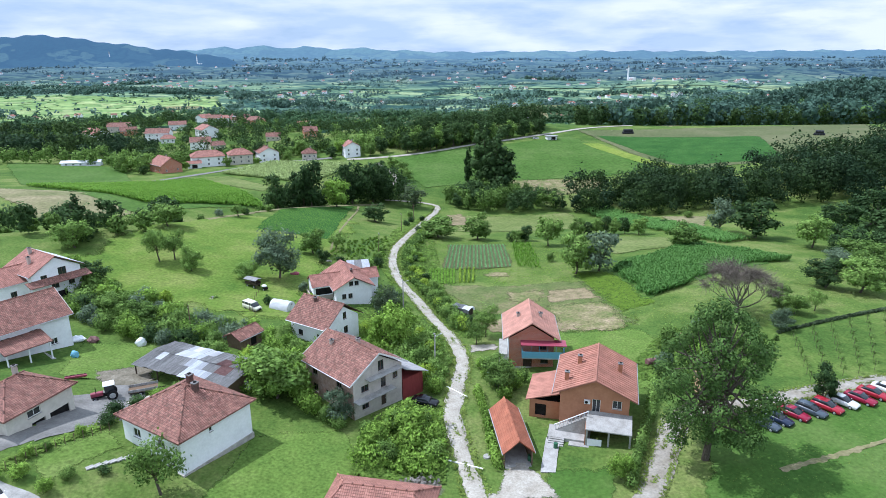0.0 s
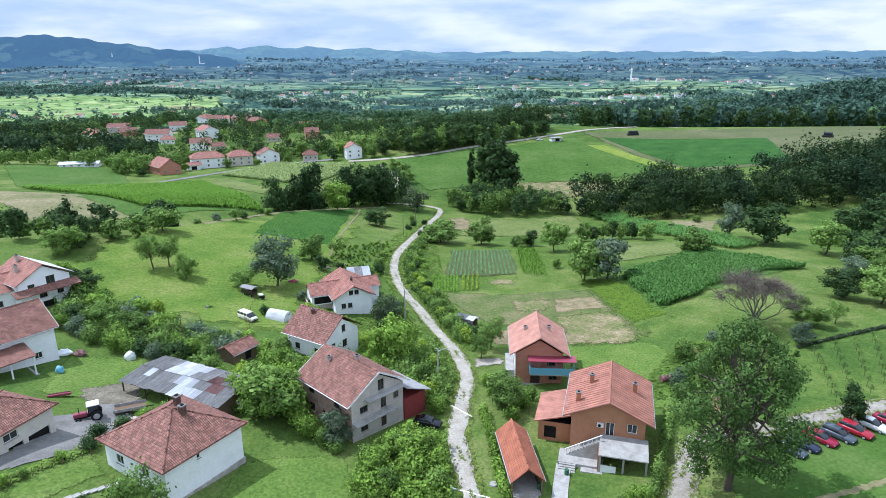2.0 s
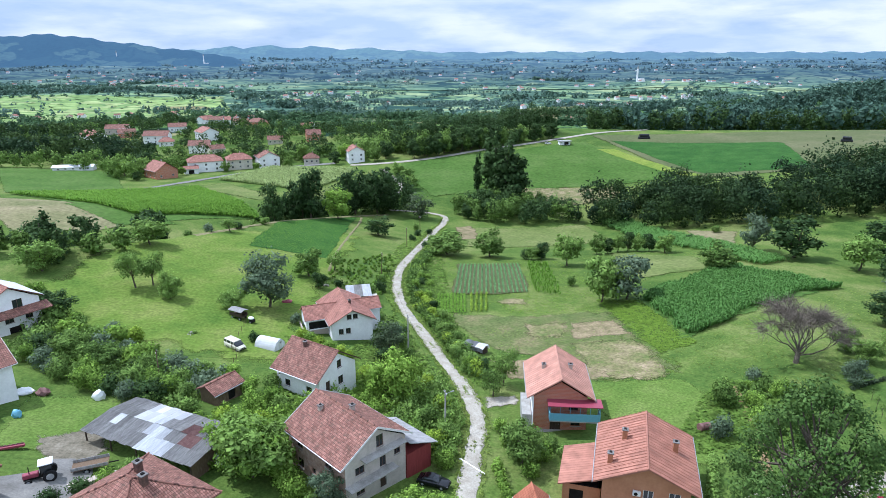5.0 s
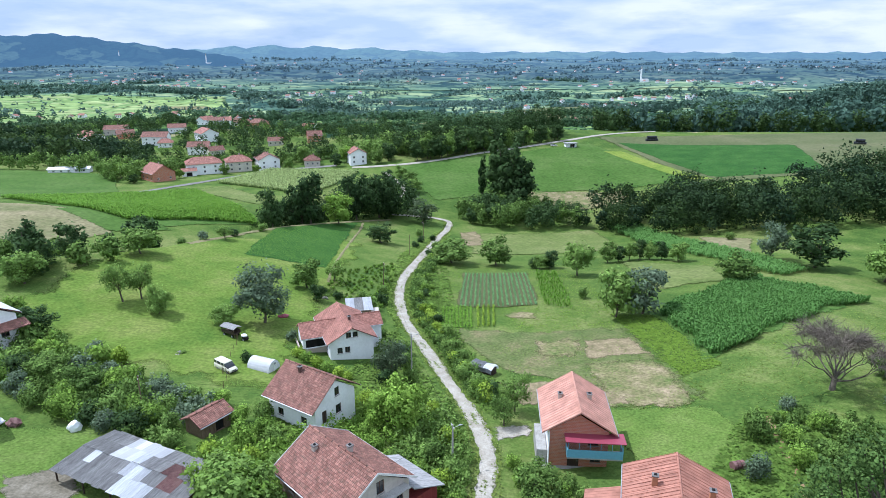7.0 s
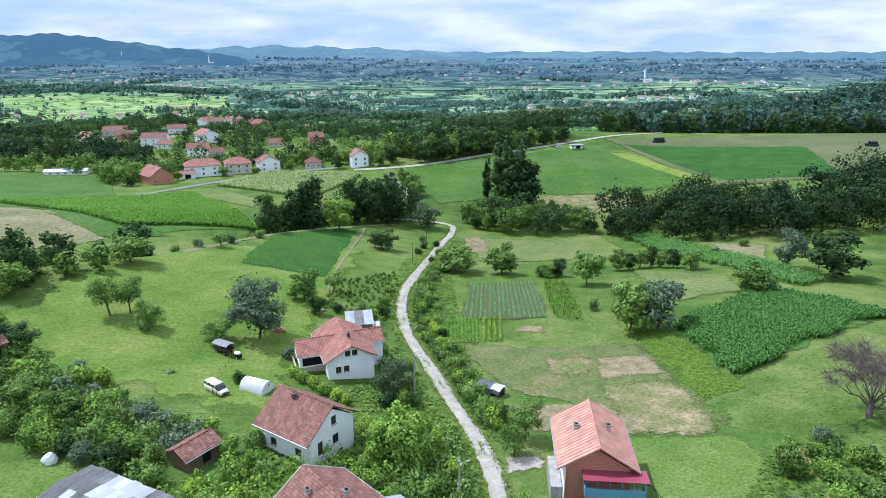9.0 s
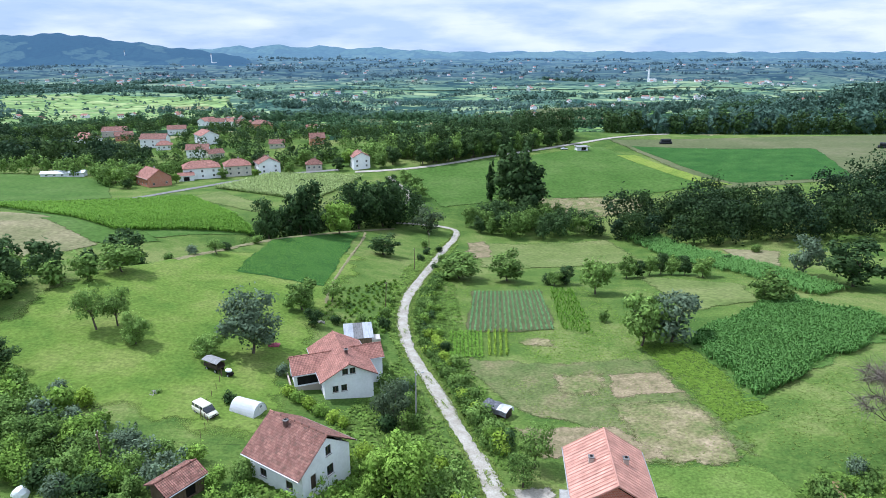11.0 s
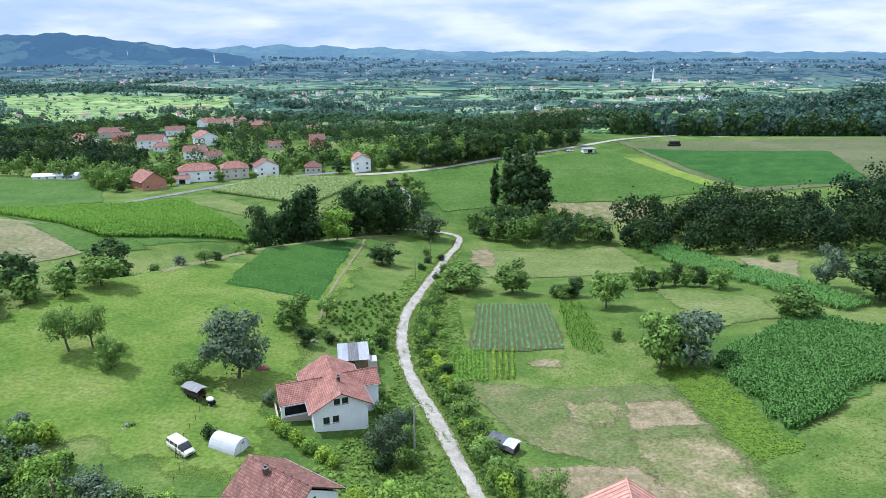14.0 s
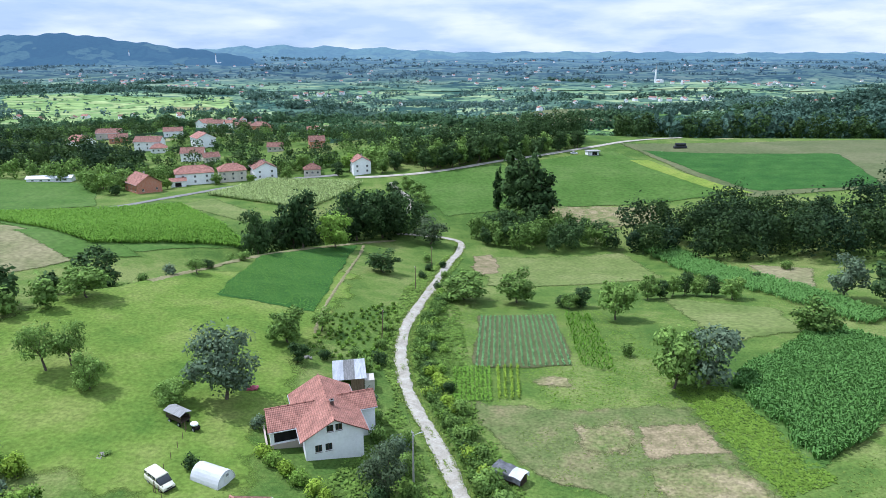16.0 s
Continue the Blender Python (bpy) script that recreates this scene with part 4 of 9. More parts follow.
gable_roof(h, 13.1, 11.3, 6.0, 3.35, 0.5, 0.8, M["tile_old"], board=M["frame"])
chimney(h, -3.2, -1.6, 7.4, 8.9, 0.55)
chimney(h, 0.6, 0.7, 8.0, 9.6, 0.55)
boxed("balcony_slab", (6.75, -1.2, 2.9), (1.5, 7.4, 0.18), M["concrete"], h)
boxed("balcony_slab", (6.65, 0.8, 5.75), (1.3, 6.6, 0.14), M["concrete"], h)
slope("lean_to_roof", h, [(7.0, 9.8, 2.9), (-1.5, 9.8, 2.9), (-1.5, 4.82, 5.0), (7.0, 4.82, 5.0)], M["sheet_grey"], 0.12, "grey sheet lean-to roof")
boxed("lean_to", (2.6, 7.0, 0.9), (7.4, 4.3, 3.9), M["redpaint"], h, label="dark red boarded lean-to")

# brown house with a terrace
h = h_brown = thing("house", "brown rendered two-storey house with an orange metal tile roof", "house", site(23.3, 86.4, -105.3, 1.9), "village houses")
block(h, 11.4, 9.8, 5.9, M["brown"], dict(
    e=[(W_, 0.3, 4.3, 1.15, 2.2), (W_, 3.2, 4.9, 1.3, 1.3), (D_, -1.8, 1.2, 1.0, 2.1)],
    s=[(W_, -2.5, 4.5, 1.3, 1.2), (W_, 2.5, 4.5, 1.3, 1.2)], n=[(W_, -3, 4.5, 1.3, 1.2), (W_, 2, 4.5, 1.3, 1.2), (W_, 2, 1.6, 1.3, 1.2)]), gable_h=2.3)
gable_roof(h, 12.7, 12.0, 5.95, 2.75, 0.6, 1.0, M["tile_new"])
seams(h, 12.7, 12.0, 5.95, 2.75, 0.62, M["seam_new"])
for cx, cy, t in ((-1.2, -2.6, 8.7), (3.2, -4.2, 8.0), (-0.6, 3.4, 8.4)):
    chimney(h, cx, cy, 6.5, t, 0.6, M["brown"])

# red brick house with a blue balcony
h = h_red = thing("house", "bare red brick house with salmon roof and blue balcony", "house", site(16.1, 108.2, -94.0, 0.5), "village houses")
block(h, 10.2, 8.0, 6.0, M["brick"], dict(e=[(W_, 2.0, 4.6, 1.4, 1.6), (D_, -0.6, 1.3, 1.6, 2.4), (W_, 2.4, 1.8, 1.4, 1.3)], s=[(W_, -2, 4.4, 1.2, 1.2), (W_, 2, 4.4, 1.2, 1.2)], n=[(W_, 0, 4.4, 1.2, 1.2)]), gable_h=2.5, frame=M["framedark"])
gable_roof(h, 11.6, 10.1, 6.05, 3.2, 0.7, 1.0, M["tile_salmon"])
seams(h, 11.6, 10.1, 6.05, 3.2, 0.6, M["seam_salmon"])
chimney(h, -0.5, -2.2, 7.4, 8.5, 0.55)
chimney(h, -0.3, 1.9, 7.4, 8.7, 0.6)
boxed("balcony_slab", (6.0, 2.0, 3.0), (2.0, 7.4, 0.2), M["concrete"], h)
boxed("balcony_front", (6.95, 2.0, 3.7), (0.08, 7.4, 1.2), M["blue"], h, label="pale blue sheet balcony front")
boxed("balcony_roof", (6.0, 2.0, 5.6), (2.5, 8.0, 0.1), M["maroon"], h, label="maroon sheet balcony roof")

# car port
h = thing("car_port", "open timber car port with an orange tiled gable roof", "car port", site(9.6, 78.7, -84.7, 1.5))
gable_roof(h, 11.4, 4.4, 2.3, 1.9, 0.3, 0.3, M["tile_shed"])
for sx in (-5.2, -1.8, 1.8, 5.2):
    for sy in (-1.9, 1.9):
        boxed("post", (sx, sy, 0.9), (0.16, 0.16, 2.8), M["wood"], h)
boxed("back_wall", (-5.2, 0, 1.2), (0.12, 3.8, 2.4), M["wood"], h)
for sy in (-1.95, 1.95):
    boxed("side_wall", (-0.2, sy, 0.9), (10, 0.08, 2.6), M["wood"], h)
boxed("floor_slab", (0, 0, 0.02), (11.2, 3.6, 0.2), M["concrete"], h)

# white gabled house
h = thing("house", "white gabled house with a mottled old clay tile roof", "house", site(-23.1, 114.0, -32.3, 1.8), "village houses")
block(h, 9.6, 8.6, 4.6, M["white"], dict(e=[(W_, 0.4, 5.6, 1.0, 1.4), (W_, 0.6, 2.6, 1.2, 1.5), (D_, -2.4, 2.6, 1.0, 2.1)], s=[(W_, -2.4, 2.2, 1.2, 1.2), (W_, 2.4, 2.2, 1.2, 1.2)]), gable_h=3.0, frame=M["framedark"])
gable_roof(h, 10.5, 10.6, 4.6, 3.6, 0.4, 1.0, M["tile_old"])
chimney(h, -1.4, -0.8, 7.0, 8.4, 0.5, M["sooty_brick"])

# white house with cross wings
h = h_cross = thing("house", "white house with cross gables and a salmon clay tile roof", "house", site(-23.5, 146.3, -68.2, -2.0), "village houses")
block(h, 13.0, 8.6, 4.4, M["white"], dict(e=[(W_, -0.6, 5.4, 1.0, 1.1), (W_, 0.7, 5.4, 1.0, 1.1), (W_, -2.4, 2.4, 1.0, 1.2), (W_, -0.9, 2.4, 1.0, 1.2)], s=[(W_, 3.4, 2.4, 1.2, 1.2)], n=[(W_, 2, 2.4, 1.2, 1.2), (W_, -3, 2.4, 1.2, 1.2)]), gable_h=2.3, frame=M["framedark"])
gable_roof(h, 14.5, 10.1, 4.4, 2.75, 0.6, 0.8, M["tile_pink"])
chimney(h, 2.5, 0.5, 6.4, 7.6, 0.5, M["sooty_brick"])

# small tiled shed
h = thing("shed", "small timber shed with an old clay tile roof", "shed", site(-37.2, 108.4, 58))
block(h, 5.0, 3.6, 2.3, M["wood"], dict(s=[("hole", 0.6, 1.0, 1.4, 1.8)]), gable_h=0.9, low=-0.8)
gable_roof(h, 6.0, 4.6, 2.3, 1.1, 0.4, 0.4, M["tile_old"], caps=True)


# wings of the white house
def wing(parent, x, y, yaw, L, W, eave, rise, walls, roof, openings=None, low=-1.5):
    """A smaller gabled block set against a house: its own part with its walls and roof under it."""
    w = new("wing")
    w.parent = parent
    w.matrix_basis = pose(x, y, 0, 0, 0, yaw)
    block(w, L - 0.7, W - 0.9, eave, walls, openings or {}, gable_h=rise - 0.25, low=low, frame=M["framedark"])
    gable_roof(w, L, W, eave, rise, 0.3, 0.4, roof)
    return w


wing(h_cross, -0.6, -5.2, 90, 8.0, 7.0, 4.3, 2.0, M["white"], M["tile_pink"], dict(w=[("hole", 0, 1.4, 4.6, 1.7)], s=[("hole", -0.6, 2.9, 5.0, 1.7)]))
wing(h_cross, -1.5, 4.6, 90, 6.6, 5.2, 4.3, 1.8, M["white"], M["tile_pink"], dict(e=[(W_, 0, 2.4, 1.2, 1.2)]))
boxed("terrace", (-0.6, -9.4, 1.1), (5.6, 0.25, 1.7), M["brick"], h_cross, label="low brick terrace front")
boxed("terrace_wall", (2.55, -5.8, 0.7), (0.14, 6.4, 2.4), M["brick"], h_cross, label="brick front below the open terrace")

# annex, terrace and stair of the brown house
slope("annex_roof", h_brown, [(3.6, -10.2, 2.75), (-4.6, -10.2, 2.75), (-4.6, -4.9, 4.4), (3.6, -4.9, 4.4)], M["tile_new"], 0.16, "orange metal roof of the annex")
ax = new("annex"); ax.parent = h_brown; ax.matrix_basis = pose(-0.4, -7.3, 0)
block(ax, 7.2, 4.6, 2.7, M["brown"], dict(e=[("hole", -0.6, 1.0, 1.7, 2.0)], s=[(W_, 0, 1.6, 1.1, 1.0)]), low=-1.2)
slope("terrace_roof", h_brown, [(9.6, -0.9, 2.75), (9.6, 5.4, 2.75), (5.7, 5.4, 3.5), (5.7, -0.9, 3.5)], M["concrete"], 0.16, "stained concrete terrace roof")
for py in (-0.7, 2.3, 5.2):
    boxed("post", (9.3, py, 1.0), (0.25, 0.25, 3.4), M["concrete"], h_brown)
boxed("terrace_floor", (7.7, 1.2, -0.55), (4.4, 8.6, 1.2), M["concrete"], h_brown)
boxed("terrace_wall", (9.3, 0.4, 0.55), (0.15, 2.0, 1.1), M["white"], h_brown)
boxed("terrace_wall", (7.7, -0.9, 1.2), (3.4, 0.15, 2.7), M["brown"], h_brown)
for k in range(14):
    boxed("step", (6.5, -5.4 + k * 0.36, 0.15 + k * 0.11), (1.3, 0.36, 0.3 + k * 0.22), M["concrete"], h_brown)
for k in range(9):
    boxed("baluster", (7.05, -5.2 + k * 0.56, 0.9 + k * 0.345), (0.09, 0.09, 0.8), M["frame"], h_brown)
bm = bmesh.new(); rod(bm, (7.05, -5.4, 1.2), (7.05, -0.6, 4.15), 0.09, n=6); part("handrail", bm, M["frame"], h_brown)
boxed("landing", (7.3, -3.6, -0.2), (3.2, 5.2, 1.1), M["concrete"], h_brown)
for k in range(5):
    boxed("step", (9.05 + k * 0.34, -4.9, -0.1 - k * 0.15), (0.36, 2.2, 0.8), M["concrete"], h_brown)
boxed("path_slab", (12.6, -5.4, -0.62), (4.2, 1.5, 0.5), M["concrete"], h_brown)
ac = boxed("air_conditioner", (5.95, -1.0, 5.0), (0.35, 0.9, 0.6), M["frame"], h_brown, bevel=0.03, label="white air conditioner box")
bm = bmesh.new(); bmesh.ops.create_cone(bm, cap_ends=True, segments=16, radius1=0.22, radius2=0.22, depth=0.04, matrix=pose(6.14, -1.1, 5.0, 0, 90, 0)); part("fan_grille", bm, M["dark"], ac)

# balcony of the red brick house
for k in range(6):
    boxed("balcony_post", (6.95, -1.6 + k * 1.45, 4.9), (0.07, 0.07, 1.4), M["blue"], h_red)
for sy in (-1.68, 5.68):
    boxed("balcony_side", (6.0, sy, 3.7), (1.9, 0.08, 1.2), M["blue"], h_red)
boxed("terrace_floor", (6.6, -0.4, 0.1), (3.0, 9.0, 0.7), M["concrete"], h_red)
boxed("side_stair", (1.5, -4.9, 1.3), (6.5, 1.4, 2.6), M["concrete"], h_red)
boxed("flank_board", (1.5, -4.05, 3.2), (8.5, 0.1, 5.6), M["white"], h_red, label="white sheeted flank")

# farm house with garages
h = thing("house", "cream farm house with garages below and a hipped tile roof", "house", site(-58.2, 76.3, 71, 6.6), "village houses")
block(h, 9.8, 8.9, 4.4, M["cream"], dict(
    s=[("hole", -0.6, 0.8, 2.0, 2.0), ("hole", 2.6, 0.8, 3.0, 2.0), (W_, -1.0, 3.2, 1.9, 1.0)], e=[(W_, 0, 3.2, 1.4, 1.2)], w=[(W_, -1, 3.0, 1.2, 1.2), (D_, 2, 2.0, 1.0, 2.0)]))
hip_roof(h, 11.0, 10.2, 4.4, 2.7, 4.6, M["tile_old"])
chimney(h, 1.0, 0.4, 6.4, 8.2, 0.55)
for k in range(6):
    boxed("step", (-6.4 - k * 0.3, -3.0, 1.5 - k * 0.3), (0.32, 2.0, 0.3), M["concrete"], h)

# large white house beside it
h = thing("house", "large white house with a long mottled clay tile roof", "house", site(-74.4, 101.5, 55, 5.4), "village houses")
block(h, 13.2, 9.6, 5.9, M["white"], dict(s=[(W_, 0.8, 4.2, 1.4, 1.2), (W_, -3.6, 4.2, 1.4, 1.2), (W_, 3.6, 1.6, 1.2, 1.1)], e=[(W_, 0, 4.2, 1.2, 1.2)]), gable_h=3.2)
gable_roof(h, 14.2, 11.4, 5.9, 3.7, 0.4, 0.8, M["tile_old"], board=M["frame"])
slope("porch_roof", h, [(-5.6, -9.0, 3.6), (1.8, -9.0, 3.6), (1.8, -4.85, 4.7), (-5.6, -4.85, 4.7)], M["tile_old"], 0.16)
for px in (-5.2, -1.9, 1.4):
    boxed("porch_post", (px, -8.6, 1.4), (0.2, 0.2, 4.2), M["white"], h)
boxed("porch_floor", (-1.9, -7.0, -0.4), (7.2, 4.2, 1.4), M["concrete"], h)

# upper white house with a skirt roof
h = thing("house", "white two-storey house with a salmon roof and tiled skirt", "house", site(-86.6, 130.0, -33, 5.0), "village houses")
block(h, 10.6, 10.0, 6.4, M["white"], dict(e=[(W_, -2.6, 5.4, 1.3, 1.2), (W_, 1.2, 5.9, 1.7, 2.0), (W_, -0.6, 3.4, 1.5, 1.5), (W_, 2.8, 3.4, 1.3, 1.5), ("hole", 0.4, 0.7, 2.6, 2.2)], s=[(W_, -2, 4.5, 1.2, 1.2), (W_, 2, 4.5, 1.2, 1.2)]), gable_h=2.9, frame=M["framedark"])
gable_roof(h, 11.6, 11.4, 6.5, 3.2, 0.4, 0.6, M["tile_pink"])
slope("skirt_roof", h, [(7.6, -6.4, 4.5), (7.6, 6.2, 4.5), (5.3, 6.2, 5.3), (5.3, -6.4, 5.3)], M["tile_old"], 0.14)
chimney(h, -2.5, -1.0, 8.4, 10.4, 0.6)
chimney(h, 1.0, -3.0, 7.4, 9.4, 0.6)
slope("sheet_cover", h, [(5.85, 5.75, 6.56), (-5.85, 5.75, 6.56), (-5.85, 0.15, 9.7), (5.85, 0.15, 9.7)], M["sheet_white"], 0.04, "grey metal sheeting over the rear slope")
wing(h, -1.2, -7.8, 90, 10, 9.5, 5.2, 2.6, M["white"], M["tile_pink"], dict(s=[(W_, 0, 3.0, 1.2, 1.2)]))

# low house cut by the edge of the lawn
h = thing("house", "low house with a weathered orange clay tile roof", "house", site(-7.6, 62.0, -11, 2.2), "village houses")
block(h, 11.6, 7.0, 2.6, M["grey"], dict(n=[(W_, -2, 1.4, 1.1, 1.0), (W_, 3, 1.4, 1.1, 1.0)]))
hip_roof(h, 13.2, 8.4, 2.7, 2.2, 2.4, M["tile_pink"])

# sheet-roofed barn
h = thing("barn", "long low open barn roofed with patched grey, white and rusty sheets", "barn", site(-40.4, 94.2, -24, 3.6))
rng = random.Random(4)
# what each sheet is, from the front eave to the back, g: grey, w: bare, r: rusty
SHEETS = ["ggggggggwwwwgggg", "ggwggggwwwggrrgg", "ggggnnnwgggrrggg", "ggggnnnnngggggrg"]
KIND = dict(g="sheet_grey", w="sheet_white", n="sheet_new", r="sheet_rust")


def sheet_panel(parent, x0, x1, y0, y1, z0, z1, material, wave=0.22):
    """A corrugated sheet lying on a slope that rises along y."""
    n = max(6, int((x1 - x0) / wave) * 2)
    xs = [x0 + (x1 - x0) * i / n for i in range(n + 1)]
    bm = bmesh.new()
    a = [bm.verts.new((x, y0, z0 + 0.035 * (i % 2))) for i, x in enumerate(xs)]
    b = [bm.verts.new((x, y1, z1 + 0.035 * (i % 2))) for i, x in enumerate(xs)]
    for i in range(n):
        bm.faces.new((a[i], a[i + 1], b[i + 1], b[i]))
    bmesh.ops.solidify(bm, geom=bm.faces[:], thickness=0.02)
    return part("roof_sheet", bm, material, parent)


SLOPE = [(-4.6, 2.75), (-2.2, 3.08), (0.05, 3.4), (2.3, 3.14), (4.6, 2.9)]
for j, row in enumerate(SHEETS):
    (ya, za), (yb, zb) = SLOPE[j], SLOPE[j + 1]
    for i, k in enumerate(row):
        dz = 0.05 * (1 - j % 2) + rng.uniform(0, 0.05)
        sheet_panel(h, -10 + i * 1.25, -8.68 + i * 1.25, ya + rng.uniform(-0.18, 0.1), yb + rng.uniform(0.0, 0.22), za + dz, zb + dz, M[KIND[k]])
for px in (-9.6, -4.8, 0, 4.8, 9.6):
    for py in (-4.2, 0, 4.2):
        boxed("post", (px, py, 1.2), (0.16, 0.16, 3.2 if py else 4.0), M["darkwood"], h)
boxed("back_wall", (0, 4.25, 1.2), (19.6, 0.12, 3.2), M["wood"], h)
boxed("end_wall", (9.7, 0, 1.2), (0.12, 8.4, 3.2), M["wood"], h)
boxed("beam", (0, -4.2, 2.6), (19.6, 0.14, 0.16), M["darkwood"], h)
for k in range(7):
    boxed("stored_board", (-7 + k * 2.2, 1.2 + (k % 2), 0.5), (1.6, 1.1, 1.0 + 0.3 * (k % 3)), M["wood"], h, rz=k * 13)

# sheet-roofed shed behind the white house
h = thing("shed", "grey timber shed with a pale corrugated sheet roof", "shed", site(-23.3, 164.8, 12))
for i in range(3):
    sheet_panel(h, -3 + i * 2, -1 + i * 2.05, -3.3, 3.3, 2.5, 3.2, M["sheet_grey" if i == 1 else "sheet_white"])
for wx, wy, sx, sy in ((-2.6, 0, 0.1, 5.8), (2.6, 0, 0.1, 5.8), (0, 2.9, 5.2, 0.1), (1.4, -2.9, 2.4, 0.1)):
    boxed("wall", (wx, wy, 1.0), (sx, sy, 3.0), M["wood"], h)
boxed("lean_to", (3.6, -1.5, 0.7), (1.8, 2.6, 2.2), M["grey"], h)

# far hamlet: x, y, turn, length, depth, eave, rise, hipped, walls, roof
HAMLET = [
    (-161, 366, -42, 13, 11, 4.6, 3.6, 0, "brick", "tile_pink"), (-145.5, 391, 25, 16, 12, 6.2, 2.6, 4, "white", "tile_pink"), (-128, 399, 25, 12, 11, 6.0, 2.6, 4, "cream", "tile_pink"),
    (-112.5, 405, -62, 12, 11, 6.0, 2.8, 0, "white", "tile_old"), (-86, 408, 15, 8, 7, 3.6, 2.4, 3.4, "cream", "tile_old"), (-59, 408, -70, 10, 9, 6.6, 2.4, 0, "white", "tile_pink"),
    (-225, 507, 8, 15, 11, 6.2, 2.8, 0, "white", "tile_old"), (-177, 466, 15, 12, 10, 5.4, 2.6, 0, "white", "tile_old"), (-192, 521, -50, 14, 12, 6.4, 3.0, 0, "white", "tile_pink"),
    (-103, 497, 20, 9, 8, 5.0, 2.6, 0, "brick", "tile_old"), (-280, 516, -30, 15, 11, 4.6, 3.2, 0, "white", "tile_pink"), (-164, 461, 40, 9, 7, 3.2, 2.2, 0, "cream", "tile_old"),
    (-262, 534, 30, 11, 8, 3.6, 2.4, 0, "brick", "tile_old"), (-214, 497, 20, 9, 8, 3.4, 2.2, 3, "white", "tile_pink"), (-278, 552, 15, 15, 10, 4.4, 2.6, 0, "cream", "tile_old"),
    (-232, 562, 20, 12, 9, 4.2, 2.4, 0, "white", "tile_old"), (-131, 494, 10, 9, 7, 3.2, 2.2, 0, "cream", "tile_old"), (-240, 648, 60, 12, 10, 5.2, 2.6, 0, "white", "tile_pink"),
    (-226, 636, 10, 12, 9, 4.6, 2.6, 0, "white", "tile_old"), (-229, 664, 20, 13, 9, 5.4, 2.4, 0, "white", "tile_pink"), (-206, 650, 15, 12, 9, 3.6, 2.4, 0, "cream", "tile_old"), (-189, 648, -20, 15, 11, 4.2, 3.0, 4, "brick", "tile_old"),
]
for x, y, yaw, L, W, ev, rs, hp, wm, rm in HAMLET:
    L, W, rs, hp = L * 1.25, W * 1.2, rs * 1.2, hp * 1.2
    h = thing("house", f"{'hipped' if hp else 'gabled'} far village house with {wm} walls and a red tile roof", "house", site(x, y, yaw), "hamlet houses")
    sg = [(W_, k * L / 3.4, q, 1.1, 1.2) for k in (-1, 0, 1) for q in (1.8, 4.4) if q + 0.8 < ev]
    eg = [(W_, k * W / 4, q, 1.1, 1.2) for k in (-1, 1) for q in (1.8, 4.4) if q + 0.8 < ev]
    block(h, L - 1, W - 1.2, ev, M[wm], dict(s=sg, e=eg, w=eg), gable_h=0 if hp else rs - 0.3, low=-2.5)
    if hp:
        hip_roof(h, L, W, ev, rs, hp, M[rm])
    else:
        gable_roof(h, L, W, ev, rs, 0.5, 0.6, M[rm])
    chimney(h, 1, 0.6, ev + rs - 1, ev + rs + 0.8, 0.6)

# ---- trees ----
def leaf_cloud(rng, lobes, count, size, flat=0.85, shell=0.55):
    """Leaf sprays on the skin and inside of several lobes: arrays of corners and faces. lobes: (x, y, z, rx, ry, rz)."""
    lob = np.array(lobes, float)
    vol = (lob[:, 3] * lob[:, 4] * lob[:, 5]) ** (2 / 3)
    which = rng.choice(len(lob), count, p=vol / vol.sum())
    d = rng.normal(size=(count, 3))
    d /= np.linalg.norm(d, axis=1, keepdims=True)
    r = 1 - shell * rng.uniform(size=count) ** 2.2
    # ragged outline
    r *= 1 + 0.22 * np.sin(d[:, 0] * 5 + which * 1.7) * np.sin(d[:, 1] * 6 + which) + 0.16 * rng.normal(size=count)
    c = lob[which, :3] + d * lob[which, 3:] * r[:, None]
    n = d + rng.normal(size=(count, 3)) * 0.55 + np.array([0, 0, 0.35])
    n /= np.linalg.norm(n, axis=1, keepdims=True)
    t = np.cross(n, rng.normal(size=(count, 3)))
    t /= np.linalg.norm(t, axis=1, keepdims=True)
    b = np.cross(n, t)
    s = size * rng.uniform(0.55, 1.35, count)[:, None]
    w = s * rng.uniform(0.45, 0.8, count)[:, None]
    v = np.stack([c - t * s, c + b * w - n * s * 0.12, c + t * s, c - b * w - n * s * 0.12], 1).reshape(-1, 3)
    i = np.arange(count) * 4
    # shading normals bent outwards, so light follows the bough's outline more than each blade
    g = np.cross(v[1::4] - v[0::4], v[2::4] - v[0::4])
    flip = (g * n).sum(1) < 0
    f = np.stack([i, i + 1, i + 2, i + 3], 1)
    f[flip] = f[flip][:, ::-1]
    sn = d * 1.1 + n * 0.4 + np.array([0, 0, 0.25])
    sn /= np.linalg.norm(sn, axis=1, keepdims=True)
    return v, f, np.repeat(sn, 4, 0)


